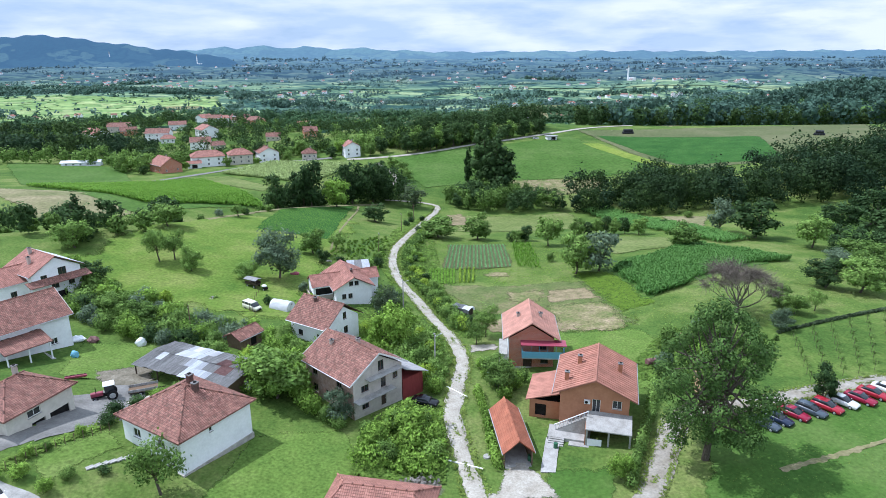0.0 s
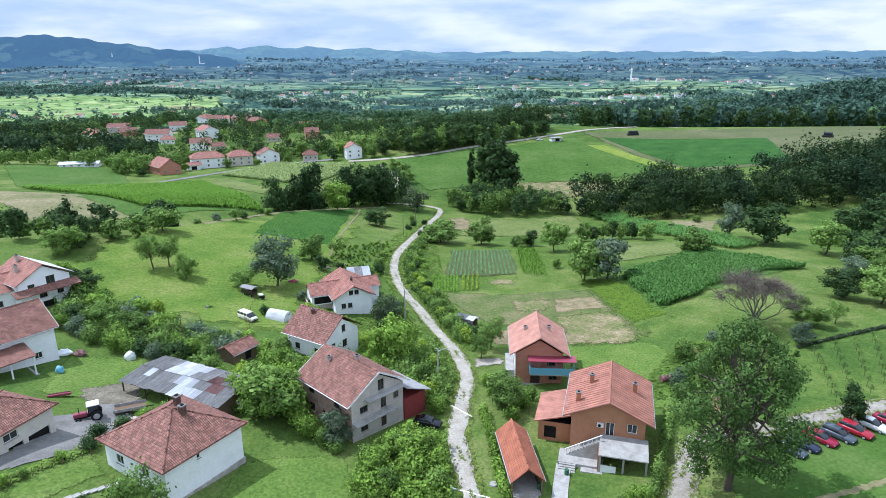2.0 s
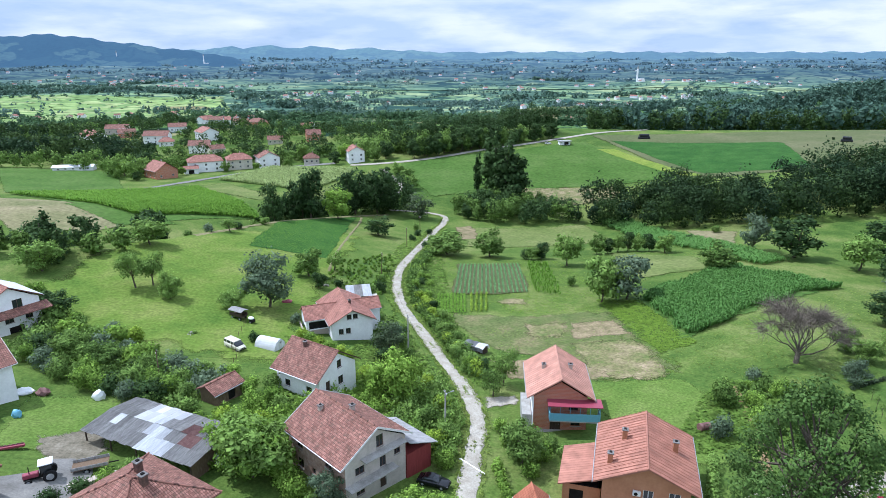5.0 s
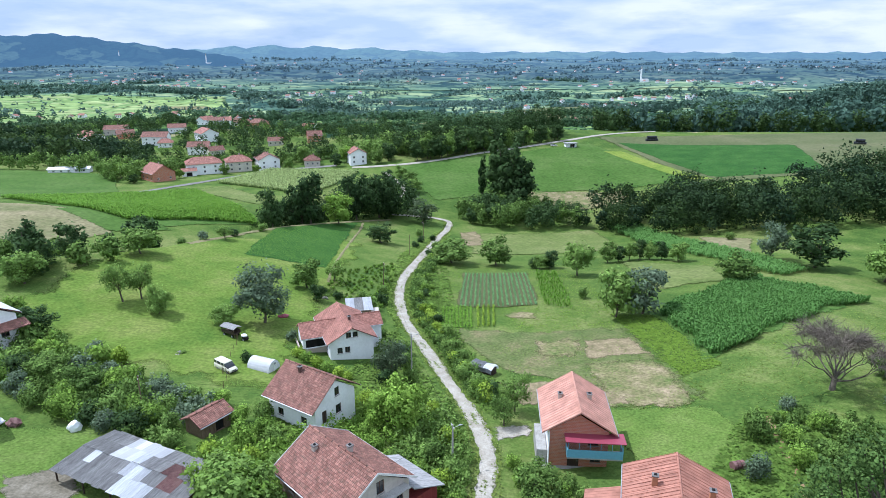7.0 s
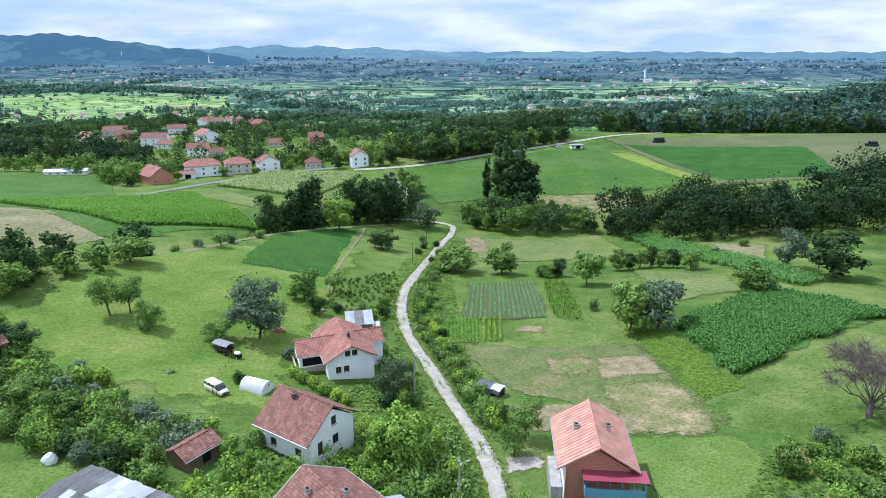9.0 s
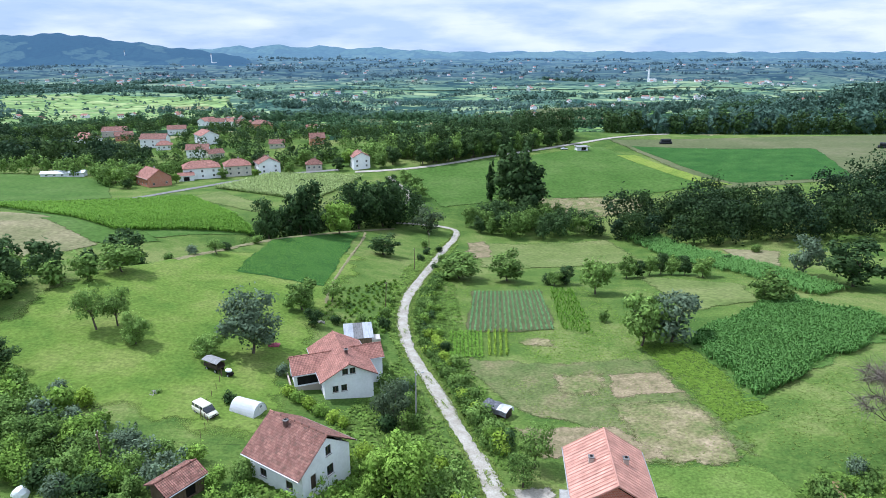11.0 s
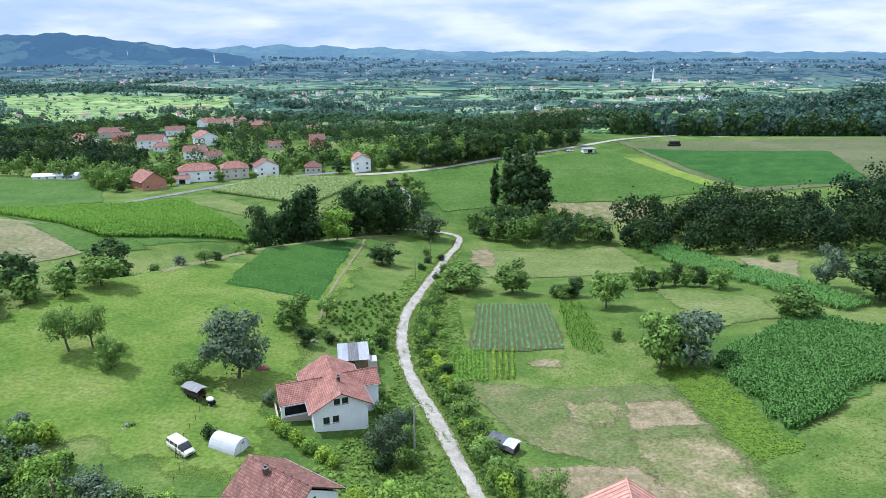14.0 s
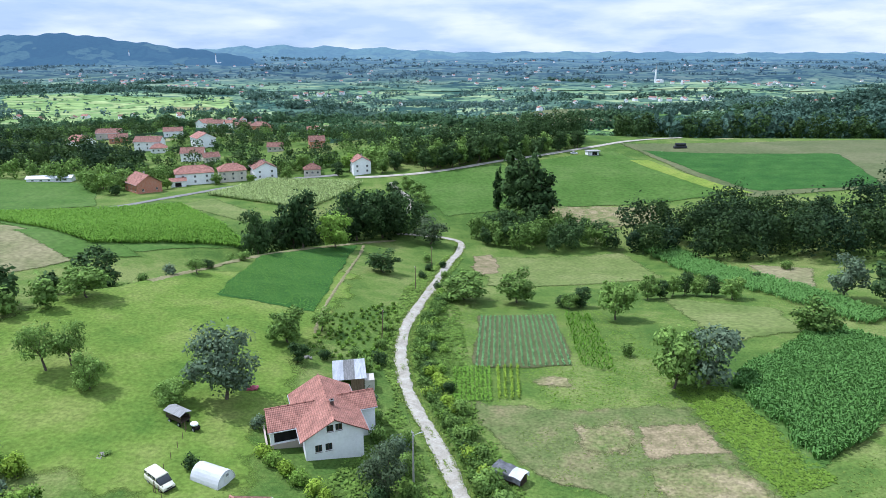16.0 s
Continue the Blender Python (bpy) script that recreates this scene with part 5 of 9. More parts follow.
def limbs(bm, rng, base, tip, r, depth, ends):
    """A limb that bends and forks."""
    base, tip = Vector(base), Vector(tip)
    d = tip - base
    mid = base.lerp(tip, 0.5) + Vector(rng.normal(size=3)) * d.length * 0.07
    rod(bm, base, mid, r, r * 0.8, 6)
    rod(bm, mid, tip, r * 0.8, r * 0.58, 6)
    if depth == 0:
        ends.append(tip)
        return
    for k in range(rng.randint(2, 4)):
        side = Vector(rng.normal(size=3))
        side.z = abs(side.z) * 0.5 + 0.25
        nd = (d.normalized() * 0.75 + side.normalized() * 0.75).normalized() * d.length * rng.uniform(0.55, 0.8)
        limbs(bm, rng, tip if k else mid.lerp(tip, 0.6), (tip if k else mid.lerp(tip, 0.6)) + nd, r * 0.5, depth - 1, ends)


SORTS, COARSE = {}, {}


def tree(seed, height_m, radius, leaf, label, shape="round", leaves=1500, leaf_size=0.34, bark="bark", stem=0.1, name="tree"):
    """A tree with a trunk, limbs and a crown of leaf sprays, standing at the origin."""
    rng = np.random.RandomState(seed)
    sort = (seed, height_m, radius, leaf, label, shape, leaves, leaf_size, bark, stem, name)
    ob = thing(name, label, "tree" if name == "tree" else "bush", group="trees" if name == "tree" else "bushes")
    H, R = height_m, radius
    lobes = []
    if shape == "round":
        cz = H * (stem + (1 - stem) / 2)
        lobes.append((0, 0, cz, R * 0.62, R * 0.62, H * (1 - stem) * 0.40))
        for k in range(13):
            a, e = k * 2.4 + rng.uniform(0, 0.8), rng.uniform(-0.9, 0.95)
            rr = R * rng.uniform(0.24, 0.46)
            q = math.sqrt(max(0.12, 1 - e * e)) * rng.uniform(0.75, 1.15)
            lobes.append((math.cos(a) * (R - rr * 0.7) * q, math.sin(a) * (R - rr * 0.7) * q, max(rr * 0.8, cz + e * H * (1 - stem) * 0.42), rr, rr * rng.uniform(0.8, 1.2), rr * rng.uniform(0.7, 1.0)))
    elif shape == "tall":
        for k in range(11):
            f = k / 10
            w = R * (0.45 + 0.55 * math.sin(math.pi * min(1, f * 0.85 + 0.15))) * rng.uniform(0.6, 0.8)
            a = k * 2.4
            lobes.append((math.cos(a) * R * 0.36, math.sin(a) * R * 0.36, H * (stem + (0.93 - stem) * f), w * 0.72, w * 0.72, H * 0.11))
    elif shape == "poplar":
        for k in range(64):
            f = (k + rng.uniform(0, 1)) / 64
            prof = math.sin(math.pi * (0.18 + 0.76 * f)) ** 0.75
            a, q = k * 2.399 + rng.uniform(-0.3, 0.3), rng.uniform(0.25, 1.0) ** 0.6
            w = R * rng.uniform(0.11, 0.2) * (0.7 + 0.3 * prof)
            lobes.append((math.cos(a) * (R * prof - w) * q, math.sin(a) * (R * prof - w) * q, H * (stem + (0.95 - stem) * f), w, w, w * rng.uniform(0.75, 1.25)))
    elif shape == "cone":
        for k in range(9):
            f = k / 8
            w = R * (1.02 - 0.9 * f)
            lobes.append((rng.normal() * 0.1 * R, rng.normal() * 0.1 * R, H * (0.12 + 0.82 * f), w, w, H * 0.09))
    elif shape == "bush":
        for k in range(7):
            a = k * 2.4 + rng.uniform(0, 0.5)
            rr = R * rng.uniform(0.4, 0.6)
            q = rng.uniform(0.2, 1)
            lobes.append((math.cos(a) * (R - rr) * q, math.sin(a) * (R - rr) * q, H * rng.uniform(0.35, 0.6), rr, rr, H * rng.uniform(0.32, 0.42)))
    bm = bmesh.new()
    ends = []
    top = H * (stem + 0.25) if shape in ("round", "bush") else H * 0.75
    tr = max(0.05, H * 0.018)
    p0 = Vector((0, 0, -0.4))
    k1 = Vector((rng.normal() * 0.03 * H, rng.normal() * 0.03 * H, max(0.2, H * stem)))
    rod(bm, p0, k1, tr * 1.35, tr, 8)
    rod(bm, k1, (k1.x * 1.3, k1.y * 1.3, top), tr, tr * 0.6, 7)
    for x, y, z, rx, ry, rz in lobes:
        rod(bm, k1.lerp(Vector((k1.x * 1.3, k1.y * 1.3, top)), rng.uniform(0, 0.9)), (x, y, z), tr * 0.5, tr * 0.15, 5)
    part("trunk", bm, M[bark], ob)
    v, f, nv = leaf_cloud(rng, lobes, leaves, leaf_size)
    v[:, 2] = np.maximum(v[:, 2], 0.02)
    raw("crown", v, f, M[leaf], ob, normals=nv)
    SORTS[ob.name] = sort
    return ob


KEEP_OUT = pose(0, 0, -400)
FOREST_SEEDS = np.random.RandomState(11)
USED = {}


def plant(proto, x, y, s=1.0, sz=None, rot=None):
    """Sets a tree out: the first use moves the one that was built, later ones are copies."""
    rot = FOREST_SEEDS.uniform(0, 360) if rot is None else rot
    m = pose(x, y, gz(x, y), 0, 0, rot)
    if proto in P_BUSH and y > 122:
        proto = P_BUSH_FAR[P_BUSH.index(proto)]
    if y > 165 and SORTS[proto.name][6] > 2000 and proto not in P_BUSH:
        if proto.name not in COARSE:
            a = SORTS[proto.name]
            COARSE[proto.name] = tree(*a[:6], int(a[6] * 0.45), a[7] * 1.45, *a[8:])
        proto = COARSE[proto.name]
    if proto.name in USED:
        ob = copy_thing(proto, m)
    else:
        USED[proto.name] = True
        ob = proto
        ob.matrix_basis = m
    ob.scale = (s, s, sz or s)
    return ob


# one of each kind, 10 m high and 4 m in radius unless told
P_ROUND = [tree(i, 10, 4.2, "leaf_mid", "broad round-crowned deciduous tree", leaves=4600, leaf_size=0.25) for i in (1, 2, 3)]
P_DARK = [tree(i + 10, 12, 4.6, "leaf_dark", "dense dark green deciduous tree", leaves=4200, leaf_size=0.29) for i in (1, 2, 3)]
P_BRIGHT = [tree(i + 20, 9, 4.2, "leaf_bright", "fresh green broad-crowned tree", leaves=4600, leaf_size=0.25) for i in (1, 2)]
P_GREY = [tree(i + 40, 10, 4.0, "leaf_grey", "grey-green leafy willow tree", leaves=4200, leaf_size=0.23) for i in (1, 2)]
P_OLIVE = [tree(51, 11, 4.5, "leaf_olive", "olive-toned fruit tree with a ragged crown", leaves=3400, leaf_size=0.24)]
P_TALL = [tree(61, 18, 5.0, "leaf_dark", "tall dark green leafy tree", "tall", leaves=4200, leaf_size=0.42)]
P_CONE = [tree(71, 12, 3.6, "leaf_dark", "dense dark green conifer tree", "cone", leaves=3400, leaf_size=0.3, stem=0.1)]
BUSH_KINDS = (("leaf_mid", "thick leafy green bush"), ("leaf_bright", "fresh green leafy bush"), ("leaf_dark", "dense dark green bush"), ("leaf_grey", "pale grey-green leafy bush"), ("leaf_lime", "yellow-green sunlit leafy bush"))
P_BUSH = [tree(i + 80, 3.2, 2.3, k, l, "bush", leaves=1350, leaf_size=0.17, stem=0.12, name="bush") for i, (k, l) in enumerate(BUSH_KINDS)]
# coarser bushes for far places
P_BUSH_FAR = [tree(i + 80, 3.2, 2.3, k, l, "bush", leaves=620, leaf_size=0.24, stem=0.12, name="bush") for i, (k, l) in enumerate(BUSH_KINDS)]
P_SPARSE = [tree(91, 9, 3.6, "leaf_mid", "slender tree with a thin open crown", leaves=2600, leaf_size=0.2, stem=0.2)]

big = tree(101, 22.5, 9.2, "leaf_poplar", "very tall broad poplar with a loose crown and pale trunk", "poplar", leaves=26000, leaf_size=0.17, bark="bark", stem=0.16)
plant(big, 34.7, 72.1, 1.0)

# single trees: x, y, height, radius
SINGLE = dict(
    round=[(-26.1, 87.8, 9, 5.3), (-60.2, 116.3, 5.4, 3.6), (-68.1, 120.9, 5, 3.4), (-38, 177.6, 8, 4.2), (-63.2, 150.4, 6.8, 2.9), (-49, 149.4, 5, 3), (-1.5, 224.1, 8, 7), (12.9, 224.1, 10, 5.5), (36.1, 207.5, 11.5, 4.6), (36.6, 165.2, 12.5, 4.8), (75.5, 191.1, 8.5, 5), (-82.6, 184.1, 8, 5), (9, 94.1, 6.5, 3.3)],
    dark=[(107.7, 210.2, 14, 8), (-92.7, 205.3, 12.5, 5.6), (-66, 245, 17, 4.6), (-60, 262, 19, 5.5), (-55.2, 260, 20, 6.5), (-42, 289, 22, 7), (-33, 296, 20, 7), (-79.7, 135.4, 5.8, 3.9), (-26.2, 242.9, 8, 5), (57.5, 84.7, 6, 2)],
    bright=[(-10, 109.9, 9, 4), (-8.8, 112.3, 8, 4), (22.9, 69.3, 4, 1.7), (-45.7, 266.9, 14, 6)],
    
    grey=[(-41.9, 152.8, 13.5, 5.9), (43.2, 166.4, 11.5, 5.8), (101.2, 222.8, 13, 4.7), (-15.6, 82.4, 5, 2.4)],
    olive=[(-15, 295.5, 13, 6.5), (-13, 132.9, 8.5, 3.4)],
    tall=[(32.5, 329, 25, 7.5), (24, 346, 24, 6), (21.3, 340, 31, 7.5), (27.8, 332.8, 31, 8.5), (14, 347.5, 20, 2.9)],
    cone=[(-99.5, 166.9, 12, 4.6)],
    sparse=[(-34, 64.1, 8.7, 3.2), (-69.6, 156.4, 9, 3.2), (-72.4, 153.9, 10, 3.7), (8.8, 120.3, 8, 2.8), (-70, 210.9, 5, 2.6)],
)
PROTO = dict(round=(P_ROUND, 10, 4.2), dark=(P_DARK, 12, 4.6), bright=(P_BRIGHT, 9, 4.2), grey=(P_GREY, 10, 4.0), olive=(P_OLIVE, 11, 4.5), tall=(P_TALL, 18, 5.0), cone=(P_CONE, 12, 3.6), sparse=(P_SPARSE, 9, 3.6))
for kind, rows in SINGLE.items():
    ps, ph, pr = PROTO[kind]
    for i, (x, y, hh, rr) in enumerate(rows):
        plant(ps[i % len(ps)], x, y, rr / pr, hh / ph)


def inside(poly, x, y):
    c = False
    for (x0, y0), (x1, y1) in zip(poly, poly[1:] + poly[:1]):
        if (y0 > y) != (y1 > y) and x < (x1 - x0) * (y - y0) / (y1 - y0) + x0:
            c = not c
    return c


def fill(poly, n, gap, seed):
    """Places inside a stretch of the plan that keep their distance."""
    rng = np.random.RandomState(seed)
    xs, ys = [p[0] for p in poly], [p[1] for p in poly]
    got = []
    for _ in range(n * 30):
        x, y = rng.uniform(min(xs), max(xs)), rng.uniform(min(ys), max(ys))
        if len(got) >= n:
            break
        if inside(poly, x, y) and all((x - a) ** 2 + (y - b) ** 2 > gap * gap for a, b in got):
            got.append((x, y))
    return got


def grove(poly, n, kinds, smin, smax, gap, seed):
    """Sets out single trees or bushes over a stretch of the plan."""
    rng = np.random.RandomState(seed + 500)
    for x, y in fill(poly, n, gap, seed):
        s = rng.uniform(smin, smax)
        plant(kinds[rng.randint(len(kinds))], x, y, s, s * rng.uniform(0.85, 1.2))


def wood(name, places, hmin, hmax, leaf, label, seed, leaves=760, leaf_size=0.5, category="woodland", wide=0.36):
    """A wood as one mass: crowns of many lobes on stems, each of its own height."""
    rng = np.random.RandomState(seed)
    vs, fs, ns, off = [], [], [], 0
    for x, y in places:
        hh = rng.uniform(hmin, hmax)
        r = hh * wide * rng.uniform(0.8, 1.2)
        z = gz(x, y)
        lobes = [(x, y, z + hh * 0.5, r * 0.75, r * 0.75, hh * 0.46)]
        for k in range(9):
            a, e, w = k * 2.4 + rng.uniform(0, 0.8), rng.uniform(-0.6, 0.9), r * rng.uniform(0.3, 0.5)
            q = 0.72 * math.sqrt(1 - 0.7 * e * e)
            lobes.append((x + math.cos(a) * r * q, y + math.sin(a) * r * q, z + hh * (0.5 + 0.4 * e), w, w, w * 0.9))
        v, f, nv = leaf_cloud(rng, lobes, leaves, leaf_size * (0.6 + hh / 30), shell=0.4)
        v[:, 2] = np.maximum(v[:, 2], z + 0.02)
        vs.append(v); fs.append(f + off); ns.append(nv); off += len(v)
    ob = raw(name, np.vstack(vs), np.vstack(fs), M[leaf], normals=np.vstack(ns))
    return tagged(ob, label, category, kind="stuff")



M["leaf_wood"] = leaf_mat("leaves_of_the_wood", (0.010, 0.028, 0.010), (0.088, 0.145, 0.040))
M["leaf_deep"] = leaf_mat("leaves_of_the_deep_wood", (0.010, 0.026, 0.014), (0.062, 0.112, 0.046))
M["leaf_shade"] = leaf_mat("leaves_of_the_shady_wood", (0.007, 0.020, 0.010), (0.058, 0.102, 0.036))
RIGHT_WOOD = [(52, 300), (80, 318), (112, 322), (150, 306), (200, 318), (300, 350), (320, 330), (190, 258), (118, 262), (84, 284)]
pl = fill(RIGHT_WOOD, 150, 6.4, 1)
wood("woodland", pl[0::2], 10, 23, "leaf_shade", "dense dark green wood of mixed deciduous trees", 1)
wood("woodland", pl[1::4], 9, 21, "leaf_wood", "green deciduous trees of the mixed wood", 2)
wood("woodland", pl[3::4], 9, 20, "leaf_deep", "deep green trees of the mixed wood", 22)
pl = fill([(0, 308), (16, 326), (50, 326), (56, 302), (30, 297), (10, 300)], 34, 5, 3)
wood("tree_belt", pl[0::2], 6, 12, "leaf_mid", "thicket of trees along the hollow", 3)
wood("tree_belt", pl[1::2], 7, 13, "leaf_dark", "dark trees of the thicket along the hollow", 4)
pl = fill([(-30, 412), (20, 438), (66, 470), (82, 492), (60, 492), (10, 460), (-40, 432)], 40, 7, 5)
wood("tree_belt", pl, 12, 22, "leaf_dark", "belt of dark trees behind the ridge road", 5, wide=0.3)
pl = fill([(104, 500), (180, 516), (300, 526), (460, 520), (520, 640), (330, 660), (120, 590)], 150, 10, 6)
wood("woodland", pl[0::2], 11, 20, "leaf_dark", "dark wood beyond the mown ridge field", 6, 340, 0.95)
wood("woodland", pl[1::2], 11, 18, "leaf_wood", "green trees of the wood beyond the field", 7, 340, 0.95)
pl = fill([(-72, 262), (-24, 296), (-18, 310), (-36, 322), (-56, 300), (-76, 272)], 32, 5, 7)
wood("tree_belt", pl[0::2], 11, 18, "leaf_dark", "clump of dark trees behind the hill", 8, wide=0.4)
wood("tree_belt", pl[1::2], 9, 15, "leaf_wood", "green trees and bushes of the clump behind the hill", 19, wide=0.44)
pl = fill([(-150, 165), (-88, 162), (-82, 184), (-120, 206), (-150, 200)], 30, 5, 8)
wood("thicket", pl[0::2], 5, 10, "leaf_dark", "dark overgrown thicket at the meadow's end", 9, 500, 0.6)
wood("thicket", pl[1::2], 4, 8, "leaf_mid", "green scrub of the thicket", 10, 500, 0.6)
# trees round the hamlet
pl = fill([(-380, 420), (-262, 404), (-180, 402), (-150, 412), (-60, 420), (-34, 440), (-60, 560), (-200, 640), (-480, 640)], 560, 6, 9)
HOME_SPOTS = [row[:2] for row in HAMLET]
pl = [p for p in pl if all(abs(p[0] - hx) > 10 or not -32 < p[1] - hy < 10 for hx, hy in HOME_SPOTS)]
wood("orchard_trees", pl[0::3], 6, 13, "leaf_wood", "dark trees scattered round the hamlet", 11, 190, 0.72, wide=0.48)
wood("orchard_trees", pl[1::3], 5, 11, "leaf_dark", "green trees scattered round the hamlet", 12, 190, 0.72, wide=0.5)
wood("orchard_trees", pl[2::3], 4, 9, "leaf_mid", "fresh green trees scattered round the hamlet", 13, 170, 0.72, wide=0.5)
pl = fill([(-330, 350), (-250, 402), (-190, 392), (-172, 372), (-166, 352), (-182, 350), (-200, 384), (-300, 402)], 46, 6, 14)
wood("thicket", pl, 6, 12, "leaf_mid", "green thicket beside the hamlet meadow", 14, 300, 0.7)
pl = fill([(-420, 404), (-276, 408), (-196, 414), (-205, 450), (-300, 540), (-520, 560)], 150, 9, 15)
pl = [p for p in pl if all(abs(p[0] - hx) > 11 or not -34 < p[1] - hy < 11 for hx, hy in HOME_SPOTS)]
wood("woodland", pl[0::2], 10, 18, "leaf_wood", "green wood of leafy trees beside the hamlet", 15, 220, 1.0, wide=0.42)
wood("woodland", pl[1::2], 9, 15, "leaf_deep", "dark leafy trees of the wood beside the hamlet", 16, 220, 1.0, wide=0.42)
pl = fill([(-56, 413), (-12, 418), (24, 436), (10, 452), (-58, 446)], 46, 6, 17)
wood("thicket", pl, 6, 12, "leaf_mid", "leafy trees where the ridge road meets the hamlet", 17, 260, 0.9, wide=0.45)
pl = fill([(-178, 378), (-150, 398), (-130, 408), (-96, 416), (-60, 420), (-60, 428), (-130, 424), (-186, 400)], 44, 5.5, 18)
pl = [p for p in pl if all(abs(p[0] - hx) > 8 or not -15 < p[1] - hy < 8 for hx, hy in HOME_SPOTS)]
wood("orchard_trees", pl, 5, 10, "leaf_mid", "garden trees behind the hamlet houses", 18, 260, 0.7, wide=0.45)
grove([(-78, 118), (-48, 105), (-42, 112), (-62, 130), (-80, 136)], 26, P_BUSH, 0.8, 1.4, 3, 7)

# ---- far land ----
HAZE_FROM = 2100


def farmland(name, greens, hedge, haze_glow, plot=(95, 60), woods=0.6, grain=0.011, haze_tint=None):
    """Patchwork of fields in irregular plots with hedges between them, plus optional painted haze."""
    m = bpy.data.materials.new(name)
    m.use_nodes = True
    n, l = m.node_tree.nodes, m.node_tree.links
    b = n["Principled BSDF"]
    b.inputs["Roughness"].default_value, b.inputs["Specular IOR Level"].default_value = 0.95, 0.02
    tc = n.new("ShaderNodeTexCoord")
    mp = n.new("ShaderNodeMapping")
    mp.inputs["Scale"].default_value, mp.inputs["Rotation"].default_value = (1 / plot[0], 1 / plot[1], 0), (0, 0, 0.5)
    l.new(tc.outputs["Object"], mp.inputs[0])
    warp = n.new("ShaderNodeTexNoise"); warp.inputs["Scale"].default_value = 0.006
    l.new(tc.outputs["Object"], warp.inputs["Vector"])
    ad = n.new("ShaderNodeVectorMath"); ad.operation = "MULTIPLY_ADD"; ad.inputs[1].default_value = (2.2, 2.2, 0)
    l.new(warp.outputs["Color"], ad.inputs[0]); l.new(mp.outputs[0], ad.inputs[2])
    vo = n.new("ShaderNodeTexVoronoi"); vo.voronoi_dimensions = "2D"; vo.inputs["Scale"].default_value = 1.0
    l.new(ad.outputs[0], vo.inputs["Vector"])
    sp = n.new("ShaderNodeSeparateColor"); l.new(vo.outputs["Color"], sp.inputs[0])
    rp = n.new("ShaderNodeValToRGB"); rp.color_ramp.interpolation = "CONSTANT"
    e = rp.color_ramp.elements
    e[0].position, e[0].color = 0, (*greens[0], 1)
    e[1].position, e[1].color = 1 / len(greens), (*greens[1], 1)
    for i in range(2, len(greens)):
        k = e.new(i / len(greens)); k.color = (*greens[i], 1)
    l.new(sp.outputs[0], rp.inputs[0])
    ed = n.new("ShaderNodeTexVoronoi"); ed.voronoi_dimensions = "2D"; ed.feature = "DISTANCE_TO_EDGE"; ed.inputs["Scale"].default_value = 1.0
    l.new(ad.outputs[0], ed.inputs["Vector"])
    no = n.new("ShaderNodeTexNoise"); no.inputs["Scale"].default_value, no.inputs["Detail"].default_value = 0.05, 8
    l.new(tc.outputs["Object"], no.inputs["Vector"])
    dv = n.new("ShaderNodeMath"); dv.operation = "MULTIPLY_ADD"; dv.inputs[1].default_value = -0.35
    l.new(no.outputs["Fac"], dv.inputs[0])
    l.new(ed.outputs["Distance"], dv.inputs[2])
    th = n.new("ShaderNodeMapRange"); th.inputs[1].default_value, th.inputs[2].default_value, th.inputs[3].default_value, th.inputs[4].default_value = -0.14, -0.09, 1, 0
    l.new(dv.outputs[0], th.inputs[0])
    mx = n.new("ShaderNodeMixRGB"); mx.inputs[2].default_value = (*hedge, 1)
    l.new(th.outputs[0], mx.inputs[0]); l.new(rp.outputs[0], mx.inputs[1])
    # copses that spread over the plots
    cp = n.new("ShaderNodeTexNoise"); cp.inputs["Scale"].default_value, cp.inputs["Detail"].default_value, cp.inputs["Roughness"].default_value = grain, 9, 0.6
    l.new(tc.outputs["Object"], cp.inputs["Vector"])
    ct = n.new("ShaderNodeMapRange"); ct.inputs[1].default_value, ct.inputs[2].default_value = woods, woods + 0.02
    l.new(cp.outputs["Fac"], ct.inputs[0])
    m2 = n.new("ShaderNodeMixRGB"); m2.inputs[2].default_value = (*hedge, 1)
    l.new(ct.outputs[0], m2.inputs[0]); l.new(mx.outputs[0], m2.inputs[1])
    mx = m2
    fn = n.new("ShaderNodeMapRange"); fn.inputs[1].default_value, fn.inputs[2].default_value, fn.inputs[3].default_value, fn.inputs[4].default_value = 0.3, 0.7, 0.75, 1.25
    l.new(no.outputs["Fac"], fn.inputs[0])
    sc = n.new("ShaderNodeVectorMath"); sc.operation = "SCALE"
    l.new(mx.outputs[0], sc.inputs[0]); l.new(fn.outputs[0], sc.inputs["Scale"])
    l.new(sc.outputs[0], b.inputs["Base Color"])
    if haze_glow:
        b.inputs["Emission Color"].default_value = (*haze_glow[:3], 1)
        # distance haze painted as blue emission, stronger with the way to it
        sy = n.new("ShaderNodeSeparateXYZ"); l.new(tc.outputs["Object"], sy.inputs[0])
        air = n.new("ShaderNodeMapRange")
        air.inputs[1].default_value, air.inputs[2].default_value, air.inputs[3].default_value, air.inputs[4].default_value = HAZE_FROM, 4200, haze_glow[4], haze_glow[3]
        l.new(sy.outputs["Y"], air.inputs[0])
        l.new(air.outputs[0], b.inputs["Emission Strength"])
        if haze_tint:
            # distance haze put into the base colour, dimmer and bluer with the way
            way = n.new("ShaderNodeMapRange"); way.inputs[1].default_value, way.inputs[2].default_value = HAZE_FROM, 2700
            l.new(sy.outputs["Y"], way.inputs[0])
            veil = n.new("ShaderNodeMixRGB"); veil.blend_type = "MULTIPLY"; veil.inputs[2].default_value = (*haze_tint, 1)
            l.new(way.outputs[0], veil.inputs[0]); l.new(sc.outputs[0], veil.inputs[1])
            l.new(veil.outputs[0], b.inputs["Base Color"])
    return m


